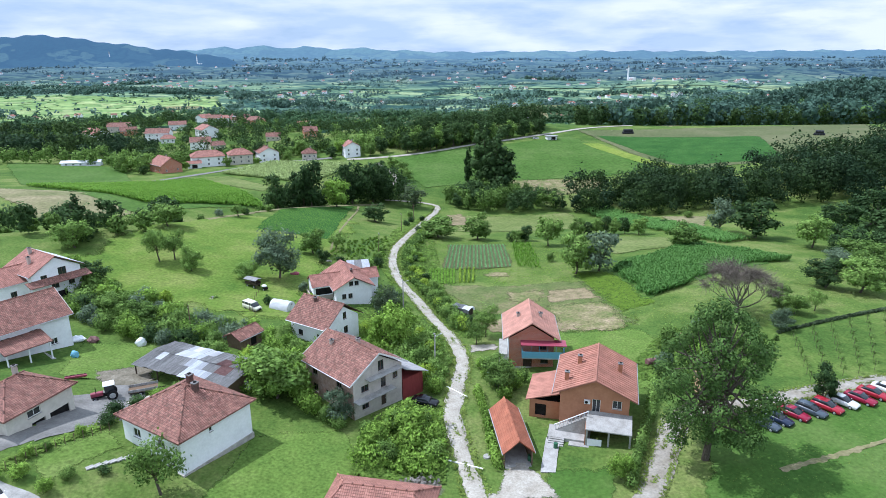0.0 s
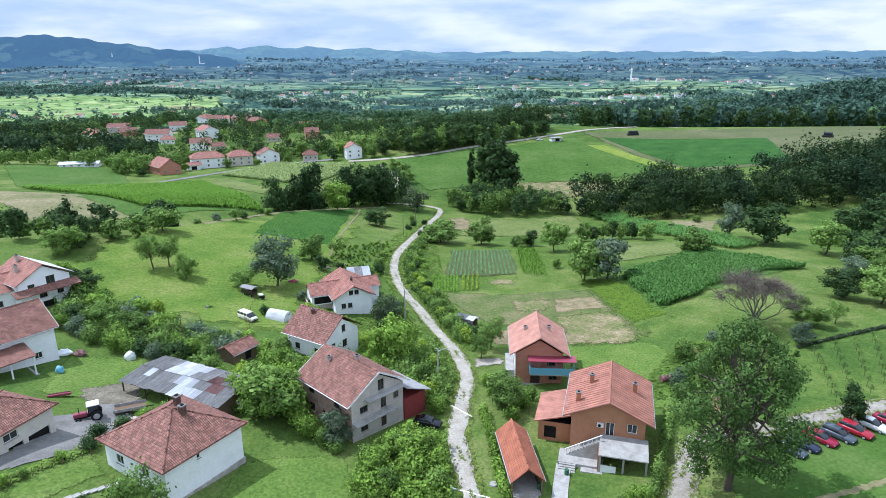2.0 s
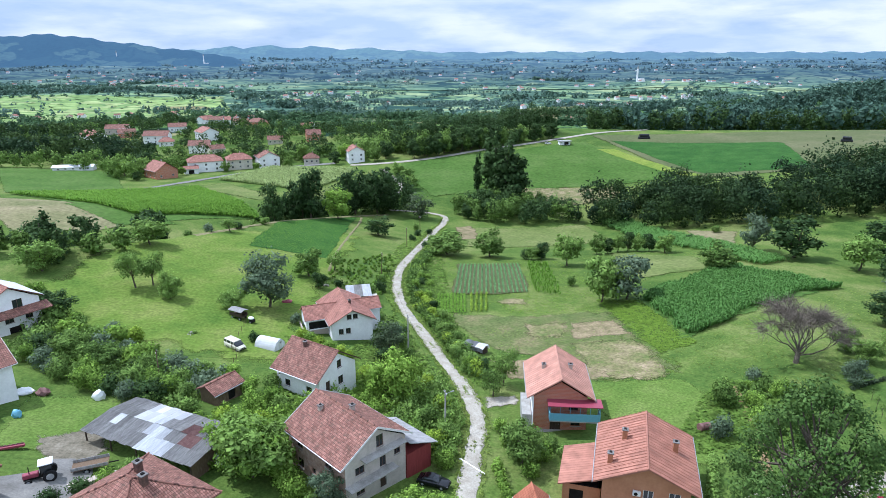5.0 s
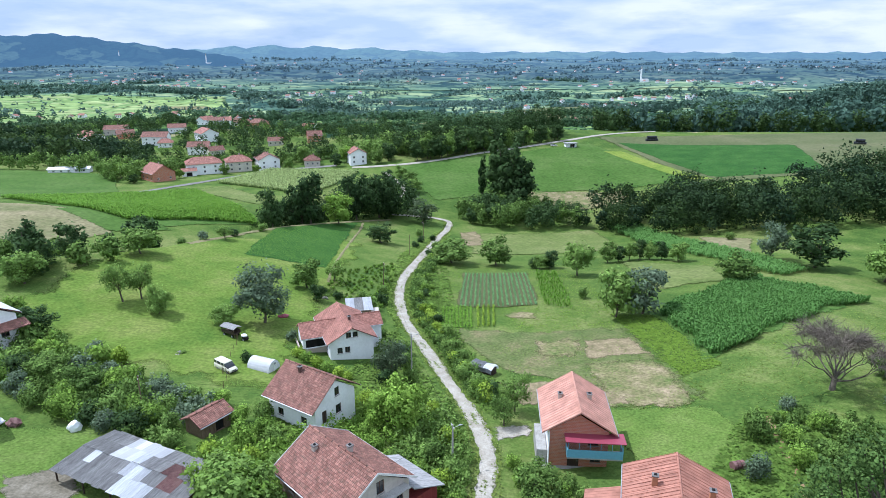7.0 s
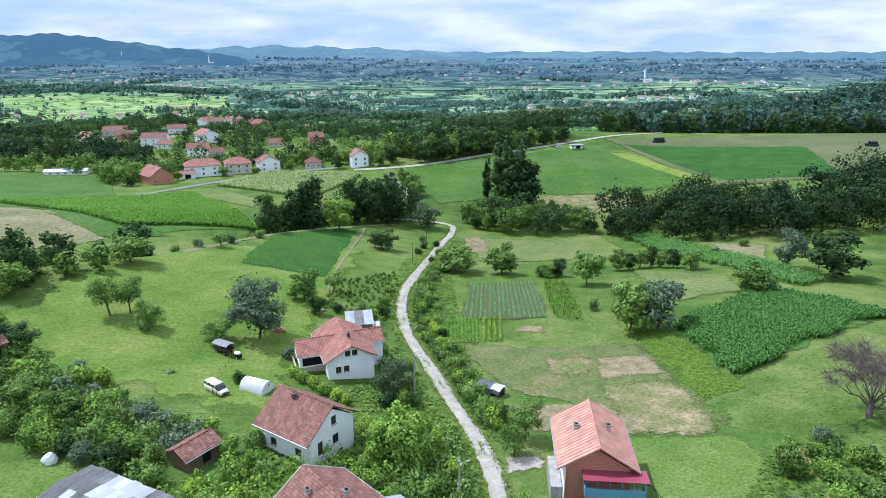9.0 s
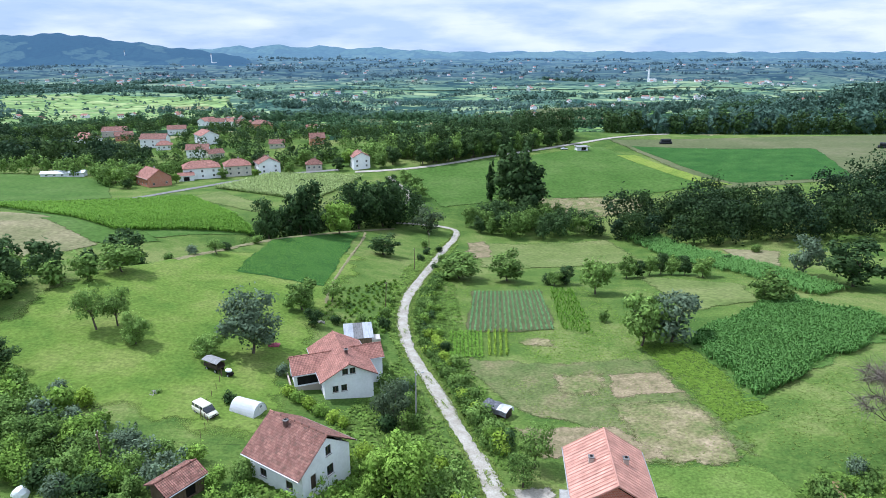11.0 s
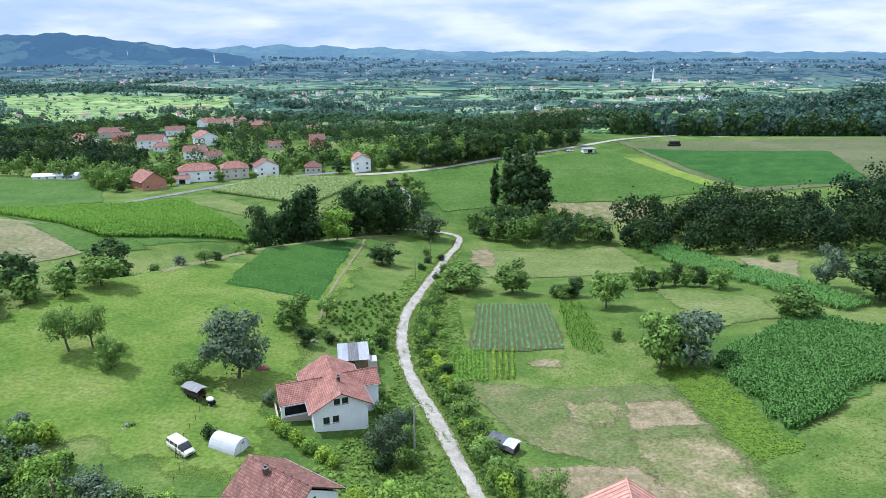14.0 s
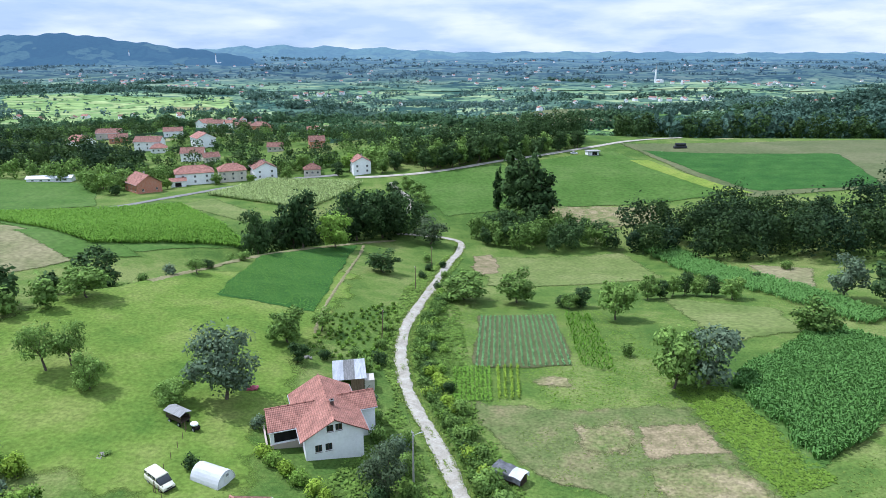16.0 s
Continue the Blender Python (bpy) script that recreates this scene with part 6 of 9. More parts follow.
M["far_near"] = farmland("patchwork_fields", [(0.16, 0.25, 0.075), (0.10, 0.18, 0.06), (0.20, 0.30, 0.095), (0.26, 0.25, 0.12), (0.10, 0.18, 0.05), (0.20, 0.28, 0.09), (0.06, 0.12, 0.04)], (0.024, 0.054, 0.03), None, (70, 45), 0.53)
# distance haze is put into these cooler, bluer plot colours
HAZED_GREENS = [(0.165, 0.255, 0.135), (0.115, 0.19, 0.115), (0.25, 0.32, 0.17), (0.145, 0.225, 0.135), (0.08, 0.14, 0.10), (0.19, 0.275, 0.145)]
M["far_mid"] = farmland("hazed_patchwork_fields", HAZED_GREENS, (0.034, 0.076, 0.062), None, (85, 55), 0.56, 0.009)
# far plain: haze painted as blue glow and as a bluer tint
M["far_blue"] = farmland("distance", HAZED_GREENS, (0.034, 0.076, 0.062), (0.082, 0.145, 0.232, 1.15, 0.08), (85, 55), 0.56, 0.009, (0.42, 0.44, 0.66))
# mountain: cloud shade put into dark colours, haze into a blue glow
M["far_wood"] = farmland("hazed_shaded_mountain_wood", [(0.016, 0.034, 0.032), (0.010, 0.025, 0.025), (0.034, 0.058, 0.045), (0.014, 0.032, 0.030)], (0.009, 0.022, 0.022), (0.06, 0.12, 0.205, 1.3, 1.0), (160, 160))
# hill chain: haze painted as a pale blue glow
M["far_chain"] = farmland("hazed_hill_chain", [(0.05, 0.085, 0.08), (0.06, 0.10, 0.085), (0.045, 0.08, 0.075), (0.07, 0.11, 0.09)], (0.04, 0.07, 0.07), (0.13, 0.225, 0.35, 0.9, 0.9), (300, 300))
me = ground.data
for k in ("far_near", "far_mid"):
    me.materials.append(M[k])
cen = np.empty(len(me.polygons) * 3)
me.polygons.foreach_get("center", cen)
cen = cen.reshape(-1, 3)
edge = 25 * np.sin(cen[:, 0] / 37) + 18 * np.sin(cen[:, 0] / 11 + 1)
# farther faces take the hazed plot colours, along a ragged line
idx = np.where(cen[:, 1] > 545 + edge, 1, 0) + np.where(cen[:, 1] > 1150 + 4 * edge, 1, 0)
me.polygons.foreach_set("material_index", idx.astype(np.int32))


def far_trees(name, spots, size, quads, quad_size, leaf, label, seed):
    """Far tree crowns, one mass: a few leaf masses each."""
    rng = np.random.RandomState(seed)
    P = np.array(spots)
    z = height(P[:, 0], P[:, 1])
    hh = size * rng.uniform(0.55, 1.4, len(P))
    lobes = np.stack([P[:, 0], P[:, 1], z + hh * 0.42, hh * 0.46, hh * 0.46, hh * 0.5], 1)
    v, f, nv = leaf_cloud(rng, lobes, quads * len(P), quad_size, shell=0.3)
    return tagged(raw(name, v, f, M[leaf], normals=nv), label, "woodland", kind="stuff")


def hedge_lines(rng, n, y0, y1, gap):
    """Places along crooked hedges between the plots of the plain, most of them lying across."""
    out = []
    for _ in range(n):
        y = y0 * (y1 / y0) ** rng.uniform()
        x = rng.uniform(-0.85, 0.85) * y
        turn = rng.normal() * 0.35 + (1.3 if rng.uniform() < 0.25 else 0.1)
        L = rng.uniform(50, 190) * (0.7 + y / 2500)
        for k in range(int(L / gap)):
            turn += rng.normal() * 0.06
            x, y = x + gap * math.cos(turn), y + gap * math.sin(turn)
            if rng.uniform() < 0.85:
                out.append((x + rng.normal() * 1.5, y + rng.normal() * 1.5))
    return out


def copses(rng, n, y0, y1, gap, wide, deep, cut):
    """Places inside woods of uneven outline, stretched across."""
    out = []
    for _ in range(n):
        y = y0 * (y1 / y0) ** rng.uniform()
        x = rng.uniform(-0.85, 0.85) * y
        if noise.noise(Vector((x / 420, y / 420, 4.2))) < cut:
            continue
        a, b, t = rng.uniform(*wide), rng.uniform(*deep), rng.normal() * 0.25
        for _ in range(int(3.1 * a * b / gap ** 2)):
            r, w = math.sqrt(rng.uniform()) * (1 + 0.25 * math.sin(3 * t)), rng.uniform(0, 6.283)
            p, q = a * r * math.cos(w), b * r * math.sin(w) * (1 + 0.3 * math.sin(5 * w))
            out.append((x + p * math.cos(t) - q * math.sin(t), y + p * math.sin(t) + q * math.cos(t)))
    return out


def plain_only(spots, y0, y1):
    """Drops the places on the mown ridge, in the hamlet and on the bright far meadows."""
    keep = []
    for x, y in spots:
        if not y0 < y < y1 or (y < 700 and -330 < x < -140) or (y < 620 and x > -120):
            continue
        if -1.02 * (y - 300) * 0.86 < x < -0.36 * y + 40 and 990 < y < 1690:
            if (int(x * 7) + int(y * 3)) % 6:
                continue
        keep.append((x, y))
    return keep


# distance haze is put into these leaf colours, bluer the farther off
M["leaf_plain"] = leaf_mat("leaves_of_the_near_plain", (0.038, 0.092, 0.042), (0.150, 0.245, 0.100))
M["leaf_far"] = leaf_mat("hazed_leaves_of_the_plain", (0.042, 0.092, 0.074), (0.120, 0.200, 0.135))
M["leaf_farthest"] = leaf_mat("hazed_leaves_of_the_far_distance", (0.105, 0.175, 0.205), (0.165, 0.245, 0.265))
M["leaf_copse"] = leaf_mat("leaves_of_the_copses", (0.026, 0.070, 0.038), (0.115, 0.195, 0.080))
M["leaf_farther"] = leaf_mat("hazed_leaves_of_the_distance", (0.070, 0.132, 0.120), (0.150, 0.230, 0.185))
frng = np.random.RandomState(404)
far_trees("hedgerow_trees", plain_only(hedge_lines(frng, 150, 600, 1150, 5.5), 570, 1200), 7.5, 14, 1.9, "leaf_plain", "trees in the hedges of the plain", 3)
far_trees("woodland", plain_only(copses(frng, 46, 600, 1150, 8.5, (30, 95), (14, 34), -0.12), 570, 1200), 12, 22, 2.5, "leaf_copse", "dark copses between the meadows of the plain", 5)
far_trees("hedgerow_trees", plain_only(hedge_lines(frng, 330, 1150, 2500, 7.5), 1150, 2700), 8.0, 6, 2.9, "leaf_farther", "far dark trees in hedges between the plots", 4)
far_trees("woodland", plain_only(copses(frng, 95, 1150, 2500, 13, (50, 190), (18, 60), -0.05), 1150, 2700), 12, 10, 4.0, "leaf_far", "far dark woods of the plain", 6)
far_trees("woodland", plain_only(hedge_lines(frng, 170, 2500, 4000, 14), 2450, 4300) + plain_only(copses(frng, 45, 2500, 4200, 26, (70, 260), (20, 60), -0.05), 2450, 4300), 13, 4, 6.0, "leaf_farthest", "far woods and hedges coloured blue for haze", 7)

# the wooded hill on the right
pl = fill([(124, 520), (440, 530), (640, 560), (900, 760), (1000, 1000), (900, 1150), (640, 1020), (420, 1000), (300, 800), (190, 650)], 700, 13, 21)
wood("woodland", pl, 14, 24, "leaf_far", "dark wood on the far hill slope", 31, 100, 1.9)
pl = fill([(-560, 640), (-300, 640), (-260, 700), (-330, 780), (-620, 800)], 160, 11, 23)
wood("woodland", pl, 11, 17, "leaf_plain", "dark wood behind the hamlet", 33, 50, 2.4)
# the sunlit look of these meadows is put into lighter greens
M["far_meadow"] = farmland("sunlit_far_meadows", [(0.24, 0.33, 0.12), (0.19, 0.285, 0.10), (0.29, 0.36, 0.15), (0.17, 0.26, 0.095), (0.26, 0.32, 0.14)], (0.13, 0.21, 0.08), None, (60, 42), 0.66)
patch("field_far_tan", [(-185, 1212), (-117, 1041), (-101, 861), (-192, 1076)], M["hay"], "pale far stubble field", "field", 12, 1.2, 4)
patch("field_far_pasture", [(137, 1280), (307, 1408), (208, 942), (11, 1010)], M["hay"], "far olive pasture", "field", 14, 1.2, 5)
patch("field_far_bright", [(-1180, 1700), (-560, 1600), (-352, 1062), (-690, 990)], M["far_meadow"], "bright sunlit far meadows beyond the hamlet", "field", 14, 1.5, 6)
patch("field_far_ochre", [(-640, 1420), (-520, 1400), (-480, 1330), (-600, 1340)], M["tan"], "mown ochre strip among the far meadows", "field", 10, 2.4, 3)
patch("field_far_small", [(48, 1150), (250, 1180), (198, 935), (60, 920)], M["tan"], "pale far pasture with mown strips", "field", 12, 1.5, 5)

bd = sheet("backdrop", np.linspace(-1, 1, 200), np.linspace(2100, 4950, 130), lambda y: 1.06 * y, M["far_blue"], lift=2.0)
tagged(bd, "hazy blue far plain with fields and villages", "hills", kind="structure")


def range_of_hills(name, y_foot, y_ridge, az, rise, material, label):
    """A chain of far hills: rise over the eye's level, in thousandths of the distance, over the tangent of the bearing."""
    a = np.linspace(az[0], az[-1], 260)
    top = EYE + np.interp(a, az, rise) / 1000 * y_ridge
    top += 4 * np.sin(a * 90) + 3 * np.sin(a * 210 + 1)
    ys = np.concatenate([np.linspace(y_foot, y_ridge, 14), np.linspace(y_ridge + 40, y_ridge + 500, 5)])
    k = np.where(ys <= y_ridge, smooth(y_foot, y_ridge, ys), 1 - (ys - y_ridge) / 500)
    gx = a[None] * ys[:, None]
    gy = np.repeat(ys[:, None], len(a), 1)
    base = height(gx, gy) - 6
    z = base + np.maximum(0, top[None] - base) * k[:, None]
    z += 7 * np.sin(gx / 60 + gy / 45) * k[:, None] * (1 - k[:, None])
    n = len(a)
    i = (np.arange(len(ys) - 1)[:, None] * n + np.arange(n - 1)[None]).ravel()
    ob = raw(name, np.stack([gx, gy, z], -1).reshape(-1, 3), np.stack([i, i + 1, i + n + 1, i + n], -1), material)
    ob.data.shade_smooth()
    return tagged(ob, label, "hills", kind="structure")


range_of_hills("backdrop_mountain", 3300, 3900, [-1.1, -0.75, -0.67, -0.63, -0.60, -0.56, -0.53, -0.50, -0.46, -0.41, -0.38, -0.35, -0.30, -0.25], [19, 24, 26, 28, 29, 26, 21, 18, 13, 7, 4, 0, -12, -24], M["far_wood"], "wooded mountain coloured dark blue for haze and cloud shade")
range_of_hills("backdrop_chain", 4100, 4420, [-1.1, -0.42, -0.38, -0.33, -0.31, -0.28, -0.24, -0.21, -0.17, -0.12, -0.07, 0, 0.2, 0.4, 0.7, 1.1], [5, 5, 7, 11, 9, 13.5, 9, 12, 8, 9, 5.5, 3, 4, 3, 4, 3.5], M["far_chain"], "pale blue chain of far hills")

# far houses
def far_house(L, W, ev, rs, walls, roof, label):
    h = thing("house", label, "house", None, "far houses")
    bm = bmesh.new()
    box(bm, (0, 0, ev / 2 - 8), (L - 0.8, W - 0.8, ev + 16))
    for e in (-1, 1):
        t = [bm.verts.new((e * (L / 2 - 0.4), k, z)) for k, z in ((-W / 2 + 0.4, ev), (W / 2 - 0.4, ev), (0, ev + rs - 0.3))]
        bm.faces.new(t)
    part("wall", bm, M[walls], h)
    gable_roof(h, L, W, ev, rs, 0, 0, M[roof], caps=False)
    for k in (-1, 0, 1):
        for z in (1.6, 4.3):
            if z + 1 < ev:
                boxed("window", (k * L / 3.4, -W / 2 + 0.38, z), (1.2, 0.08, 1.3), M["glass"], h)
    return h


M["far_roof"] = mat("distant_red_roofs", [(0.20, 0.10, 0.085), (0.28, 0.14, 0.115), (0.36, 0.19, 0.155)], 0.02, 5, 0.8, fine=(0.3, 0.08))
FARH = [far_house(11, 9, 5.6, 2.6, "white", "tile_pink", "far white house with a red tile roof"), far_house(13, 10, 3.4, 2.8, "cream", "tile_old", "low far cream house with a red roof"), far_house(9, 8, 5.8, 2.2, "white", "tile_old", "tall far white house with a dark red roof")]
HOMES = np.random.RandomState(77)
# clusters of homes: x, y, spread across, spread away, number
VILLAGES = [(-950, 2050, 330, 90, 26), (-500, 2000, 200, 70, 12), (-30, 1150, 120, 60, 6), (-620, 1120, 140, 60, 8), (-420, 1750, 160, 50, 14), (-1250, 2330, 260, 40, 18), (-880, 2240, 220, 30, 18), (560, 1830, 130, 40, 16), (420, 1500, 140, 40, 8), (190, 1760, 90, 30, 6), (900, 1700, 160, 50, 8), (-110, 700, 70, 60, 6), (-330, 1010, 60, 40, 6), (650, 2200, 260, 60, 22), (300, 1300, 90, 60, 9), (140, 1000, 60, 40, 4), (270, 1020, 40, 30, 3), (1150, 2280, 220, 40, 12), (-150, 1500, 260, 150, 12), (200, 2100, 200, 120, 12), (560, 1080, 60, 30, 3), (-1500, 2700, 500, 150, 22), (-300, 2900, 700, 300, 26), (900, 3000, 700, 300, 30), (1700, 3100, 300, 120, 14), (-900, 3400, 500, 200, 16), (600, 3700, 900, 200, 30), (-1300, 2450, 300, 60, 24), (1300, 2500, 500, 80, 26), (0, 2500, 500, 80, 26)]
first, distant = set(), []
for cx, cy, sx, sy, n in VILLAGES:
    for i in range(n):
        x, y = cx + HOMES.normal() * sx * 0.6, cy + HOMES.normal() * sy * 0.6
        if y > 1400 and HOMES.uniform() < 0.45:
            continue
        if y > 1400:
            distant.append((x, y, HOMES.uniform(0, 3.14), HOMES.uniform(8, 14), HOMES.uniform(7, 10), HOMES.uniform(4, 7)))
            continue
        p = FARH[HOMES.randint(3)]
        m = pose(x, y, gz(x, y), 0, 0, HOMES.uniform(0, 180))
        k = 1.0 if y > 1500 else 1.1
        if p.name in first:
            copy_thing(p, m).scale = (k, k, k)
        else:
            first.add(p.name)
            p.matrix_basis = m

# the villages too far off to tell their homes apart
bm = bmesh.new()
for x, y, turn, L, W, ev in distant:
    m = Matrix.Translation((x, y, gz(x, y))) @ Matrix.Rotation(turn, 4, "Z")
    box(bm, (0, 0, ev / 2 - 4), (L, W, ev + 8), m=m)
    e = [[bm.verts.new(m @ Vector(p)) for p in ((k * (L / 2 + 0.5), -W / 2 - 0.6, ev - 0.2), (k * (L / 2 + 0.5), W / 2 + 0.6, ev - 0.2), (k * (L / 2 + 0.5), 0, ev + 2.6))] for k in (-1, 1)]
    for a, b in ((0, 2), (2, 1)):
        bm.faces.new((e[0][a], e[1][a], e[1][b], e[0][b])).material_index = 1
    for k in (0, 1):
        bm.faces.new(e[k])
bmesh.ops.recalc_face_normals(bm, faces=bm.faces)
tagged(part("distant_villages", bm, [M["white"], M["far_roof"]], None), "white houses with red roofs of distant villages", "village", kind="stuff")

# minarets and a church over the far villages
for x, y, tall in ((-1790, 3560, 62), (-1300, 3500, 50), (640, 2260, 46)):
    t = thing("tower", "slender white tower over a distant village", "tower", pose(x, y, gz(x, y)), "far towers")
    bm = bmesh.new(); rod(bm, (0, 0, -8), (0, 0, tall), 3.2, 2.4, 10); part("shaft", bm, M["white"], t)
    bm = bmesh.new(); rod(bm, (0, 0, tall), (0, 0, tall + 12), 3.0, 0.2, 10); part("spire", bm, M["sheet_grey"], t)
    boxed("hall", (14, 0, 3), (22, 18, 20), M["white"], t)

# ---- crops ----
def on_quad(quad, u, v):
    q = [np.array(p, float) for p in quad]
    return q[0] * (1 - u) * (1 - v) + q[1] * u * (1 - v) + q[2] * u * v + q[3] * (1 - u) * v


def up_first(v, f):
    """Turns every blade's face upwards."""
    g = np.cross(v[f[:, 1]] - v[f[:, 0]], v[f[:, 2]] - v[f[:, 0]])
    w = g[:, 2] < 0
    f[w] = f[w][:, ::-1]


def lit_up(rng, n):
    """Upward shading normals, each a little turned, so blades are lit like the ground."""
    m = np.repeat(rng.normal(size=(n // 4, 3)) * 0.3, 4, 0) + np.array([0, 0, 1.0])
    return m / np.linalg.norm(m, axis=1, keepdims=True)


def crop(name, quad, rows, per_row, kind, tall, spread, material, label, seed=1, along="v", jitter=0.25, blades=5, rough=0.0):
    """Rows of plants over a field, each a tuft of bent blades; one mass."""
    rng = np.random.RandomState(seed)
    a = (np.arange(rows) + 0.5) / rows
    b = (np.arange(per_row) + 0.5) / per_row
    A, B = np.meshgrid(a, b, indexing="ij")
    A, B = A.ravel(), B.ravel() + rng.uniform(-0.3, 0.3, A.size) / per_row
    U, V = (A, B) if along == "v" else (B, A)
    q = [np.array(p, float) for p in quad]
    P = q[0] * ((1 - U) * (1 - V))[:, None] + q[1] * (U * (1 - V))[:, None] + q[2] * (U * V)[:, None] + q[3] * ((1 - U) * V)[:, None]
    if rough:
        # thin, ragged rim
        rim = np.minimum(np.minimum(U, 1 - U) * np.linalg.norm(q[1] - q[0]), np.minimum(V, 1 - V) * np.linalg.norm(q[3] - q[0]))
        edge = rough * (1.2 + np.sin(P[:, 0] * 0.31) + 0.7 * np.sin(P[:, 1] * 0.47 + 1) + 0.6 * np.sin(P[:, 0] * 1.1 - P[:, 1] * 0.9))
        P = P[rim > edge * rng.uniform(0.3, 1.2, len(P))]
    P += rng.normal(size=P.shape) * jitter * 0.3
    z = height(P[:, 0], P[:, 1]) + 0.05
    vs, fs = [], []
    n = len(P)
    for k in range(blades):
        t = rng.uniform(0, 6.283, n)
        h = tall * rng.uniform(0.6, 1.15, n)
        w = spread * rng.uniform(0.7, 1.2, n)
        dx, dy = np.cos(t), np.sin(t)
        base = np.stack([P[:, 0], P[:, 1], z + (h * 0.25 * k / blades if kind == "maize" else 0)], 1)
        side = np.stack([-dy, dx, np.zeros(n)], 1)
        out = np.stack([dx, dy, np.zeros(n)], 1)
        up = np.array([0, 0, 1.0])
        wid = 0.16 * w[:, None] if kind == "maize" else 0.34 * w[:, None]
        p0 = base
        p1 = base + out * w[:, None] * 0.45 + up * h[:, None] * 0.8 + side * wid
        p2 = base + out * w[:, None] + up * h[:, None] * (0.75 if kind == "maize" else 0.85)
        p3 = base + out * w[:, None] * 0.45 + up * h[:, None] * 0.8 - side * wid
        o = len(vs) * n * 4
        vs.append(np.stack([p0, p1, p2, p3], 1).reshape(-1, 3))
        i = np.arange(n) * 4 + o
        fs.append(np.stack([i, i + 1, i + 2, i + 3], 1))
    v, f = np.vstack(vs), np.vstack(fs)
    up_first(v, f)
    ob = raw(name, v, f, material, normals=lit_up(rng, len(v)))
    return tagged(ob, label, "crop", kind="stuff")


crop("maize", [(45.5, 165), (82, 199.5), (99, 171), (46, 135)], 96, 150, "maize", 1.7, 0.72, M["corn"], "field of tall green maize in rows", 1, "v", blades=4, rough=2.0)
crop("maize", [(65.8, 305), (82.5, 303), (104, 204), (89.4, 197)], 32, 135, "maize", 1.7, 0.95, M["corn"], "strip of tall green maize", 2, "v", rough=1.5)
crop("maize", [(-190, 284), (-127, 330), (-77, 268), (-119, 248)], 80, 100, "maize", 1.8, 1.25, M["corn_bright"], "wide field of bright green maize", 3, "v", blades=4)
crop("maize", [(-126, 357), (-108, 397), (-54, 384), (-72, 330)], 60, 70, "maize", 1.9, 1.2, M["corn_pale"], "pale tasselled maize below the hamlet", 4, "v", blades=4)
crop("cabbages", [(2.2, 209.5), (21.6, 212.5), (20.6, 178.6), (0, 177.6)], 17, 84, "leafy", 0.4, 0.38, M["cabbage"], "rows of pale green cabbages", 5, "v", 0.15)
crop("maize", [(24, 213.5), (30.5, 211.6), (28.3, 173), (21.8, 178)], 7, 46, "maize", 1.1, 0.5, M["corn_bright"], "short rows of young maize", 6, "v", 0.9)
crop("beans", [(-4.2, 176.6), (3.6, 178), (3.4, 163), (-4, 162.2)], 9, 26, "leafy", 0.5, 0.45, M["corn_bright"], "green vegetable beds in rows", 7, "v", 0.15)
crop("flowering_beds", [(4.4, 178.2), (9.8, 179), (8.8, 164), (4, 164)], 4, 34, "leafy", 0.6, 0.45, M["leaf_lime"], "yellow-green vegetable bed", 8, "v", 0.12)
crop("clover", [(-62.5, 240), (-40.5, 277), (-36.8, 197), (-60, 198)], 76, 150, "leafy", 0.22, 0.36, M["clover_leaf"], "dense clover on the hill top", 9, "v", 0.6, 2)

# ---- bushes, hedges and tall grass ----
def bushes(rows, kinds, seed):
    """Bushes at places: x, y, radius, height."""
    rng = np.random.RandomState(seed)
    for i, (x, y, r, h) in enumerate(rows):
        plant(kinds[rng.randint(len(kinds))], x, y, r / 2.3, h / 3.2)


B0, B1, B2, B3, B4 = P_BUSH
# the tangle between the grey house and the road
bushes([(-9.5, 77.5, 2.4, 3.4), (-6.5, 80.5, 3.0, 4.6), (-3.2, 81.5, 2.6, 3.6), (-1.2, 78.6, 2.2, 3.2), (-4.5, 76.4, 2.6, 3.6), (-7.6, 74.2, 2.2, 3.0), (-1.6, 74.6, 2.2, 3.0), (-4.6, 72.6, 1.8, 2.4), (-11, 79.5, 1.8, 2.6), (-2.4, 84, 1.8, 2.4)], [B0, B1, B2], 1)
bushes([(-19.5, 83.8, 2.0, 3.4), (-17.2, 82.2, 1.8, 3.0), (-15.2, 80.6, 1.7, 2.4), (-21.5, 86, 2.2, 3.6), (-23, 89, 2.6, 4.2)], [B1, B0], 2)
# scrub on the bank left of the road
bushes([(-12.5, 104, 2.2, 3.2), (-9.4, 101, 2.2, 3.0), (-6.2, 98.5, 2.2, 3.2), (-3.2, 96.5, 2.0, 3.2), (-1.2, 100, 2.0, 3.0), (-4.0, 103.5, 2.4, 3.6), (-7.2, 106, 2.2, 3.2), (-2.2, 108, 2.0, 3.0), (-5.6, 112, 2.0, 2.8), (-4.6, 118, 1.8, 2.6), (-7.4, 122, 2.0, 2.6), (-1.4, 92.4, 1.8, 2.8), (-13.8, 108.5, 1.9, 2.6)], [B0, B1, B1, B4, B2], 3)
bushes([(-18, 117, 2.2, 3.0), (-15.5, 120, 1.9, 2.6), (-13.5, 116, 2.2, 3.4), (-28.5, 107, 2.2, 3.2), (-31, 104, 2.4, 3.4), (-26.4, 104.5, 2.0, 3.0), (-33.5, 110, 2.0, 3.0), (-30, 112, 2.2, 3.2), (-34, 100, 2.0, 3.0), (-31, 97, 2.2, 3.2), (-28, 98.5, 2.2, 3.4), (-24.5, 98, 2.0, 3.0), (-27.6, 93, 2.2, 3.4)], [B0, B1, B4, B1], 4)
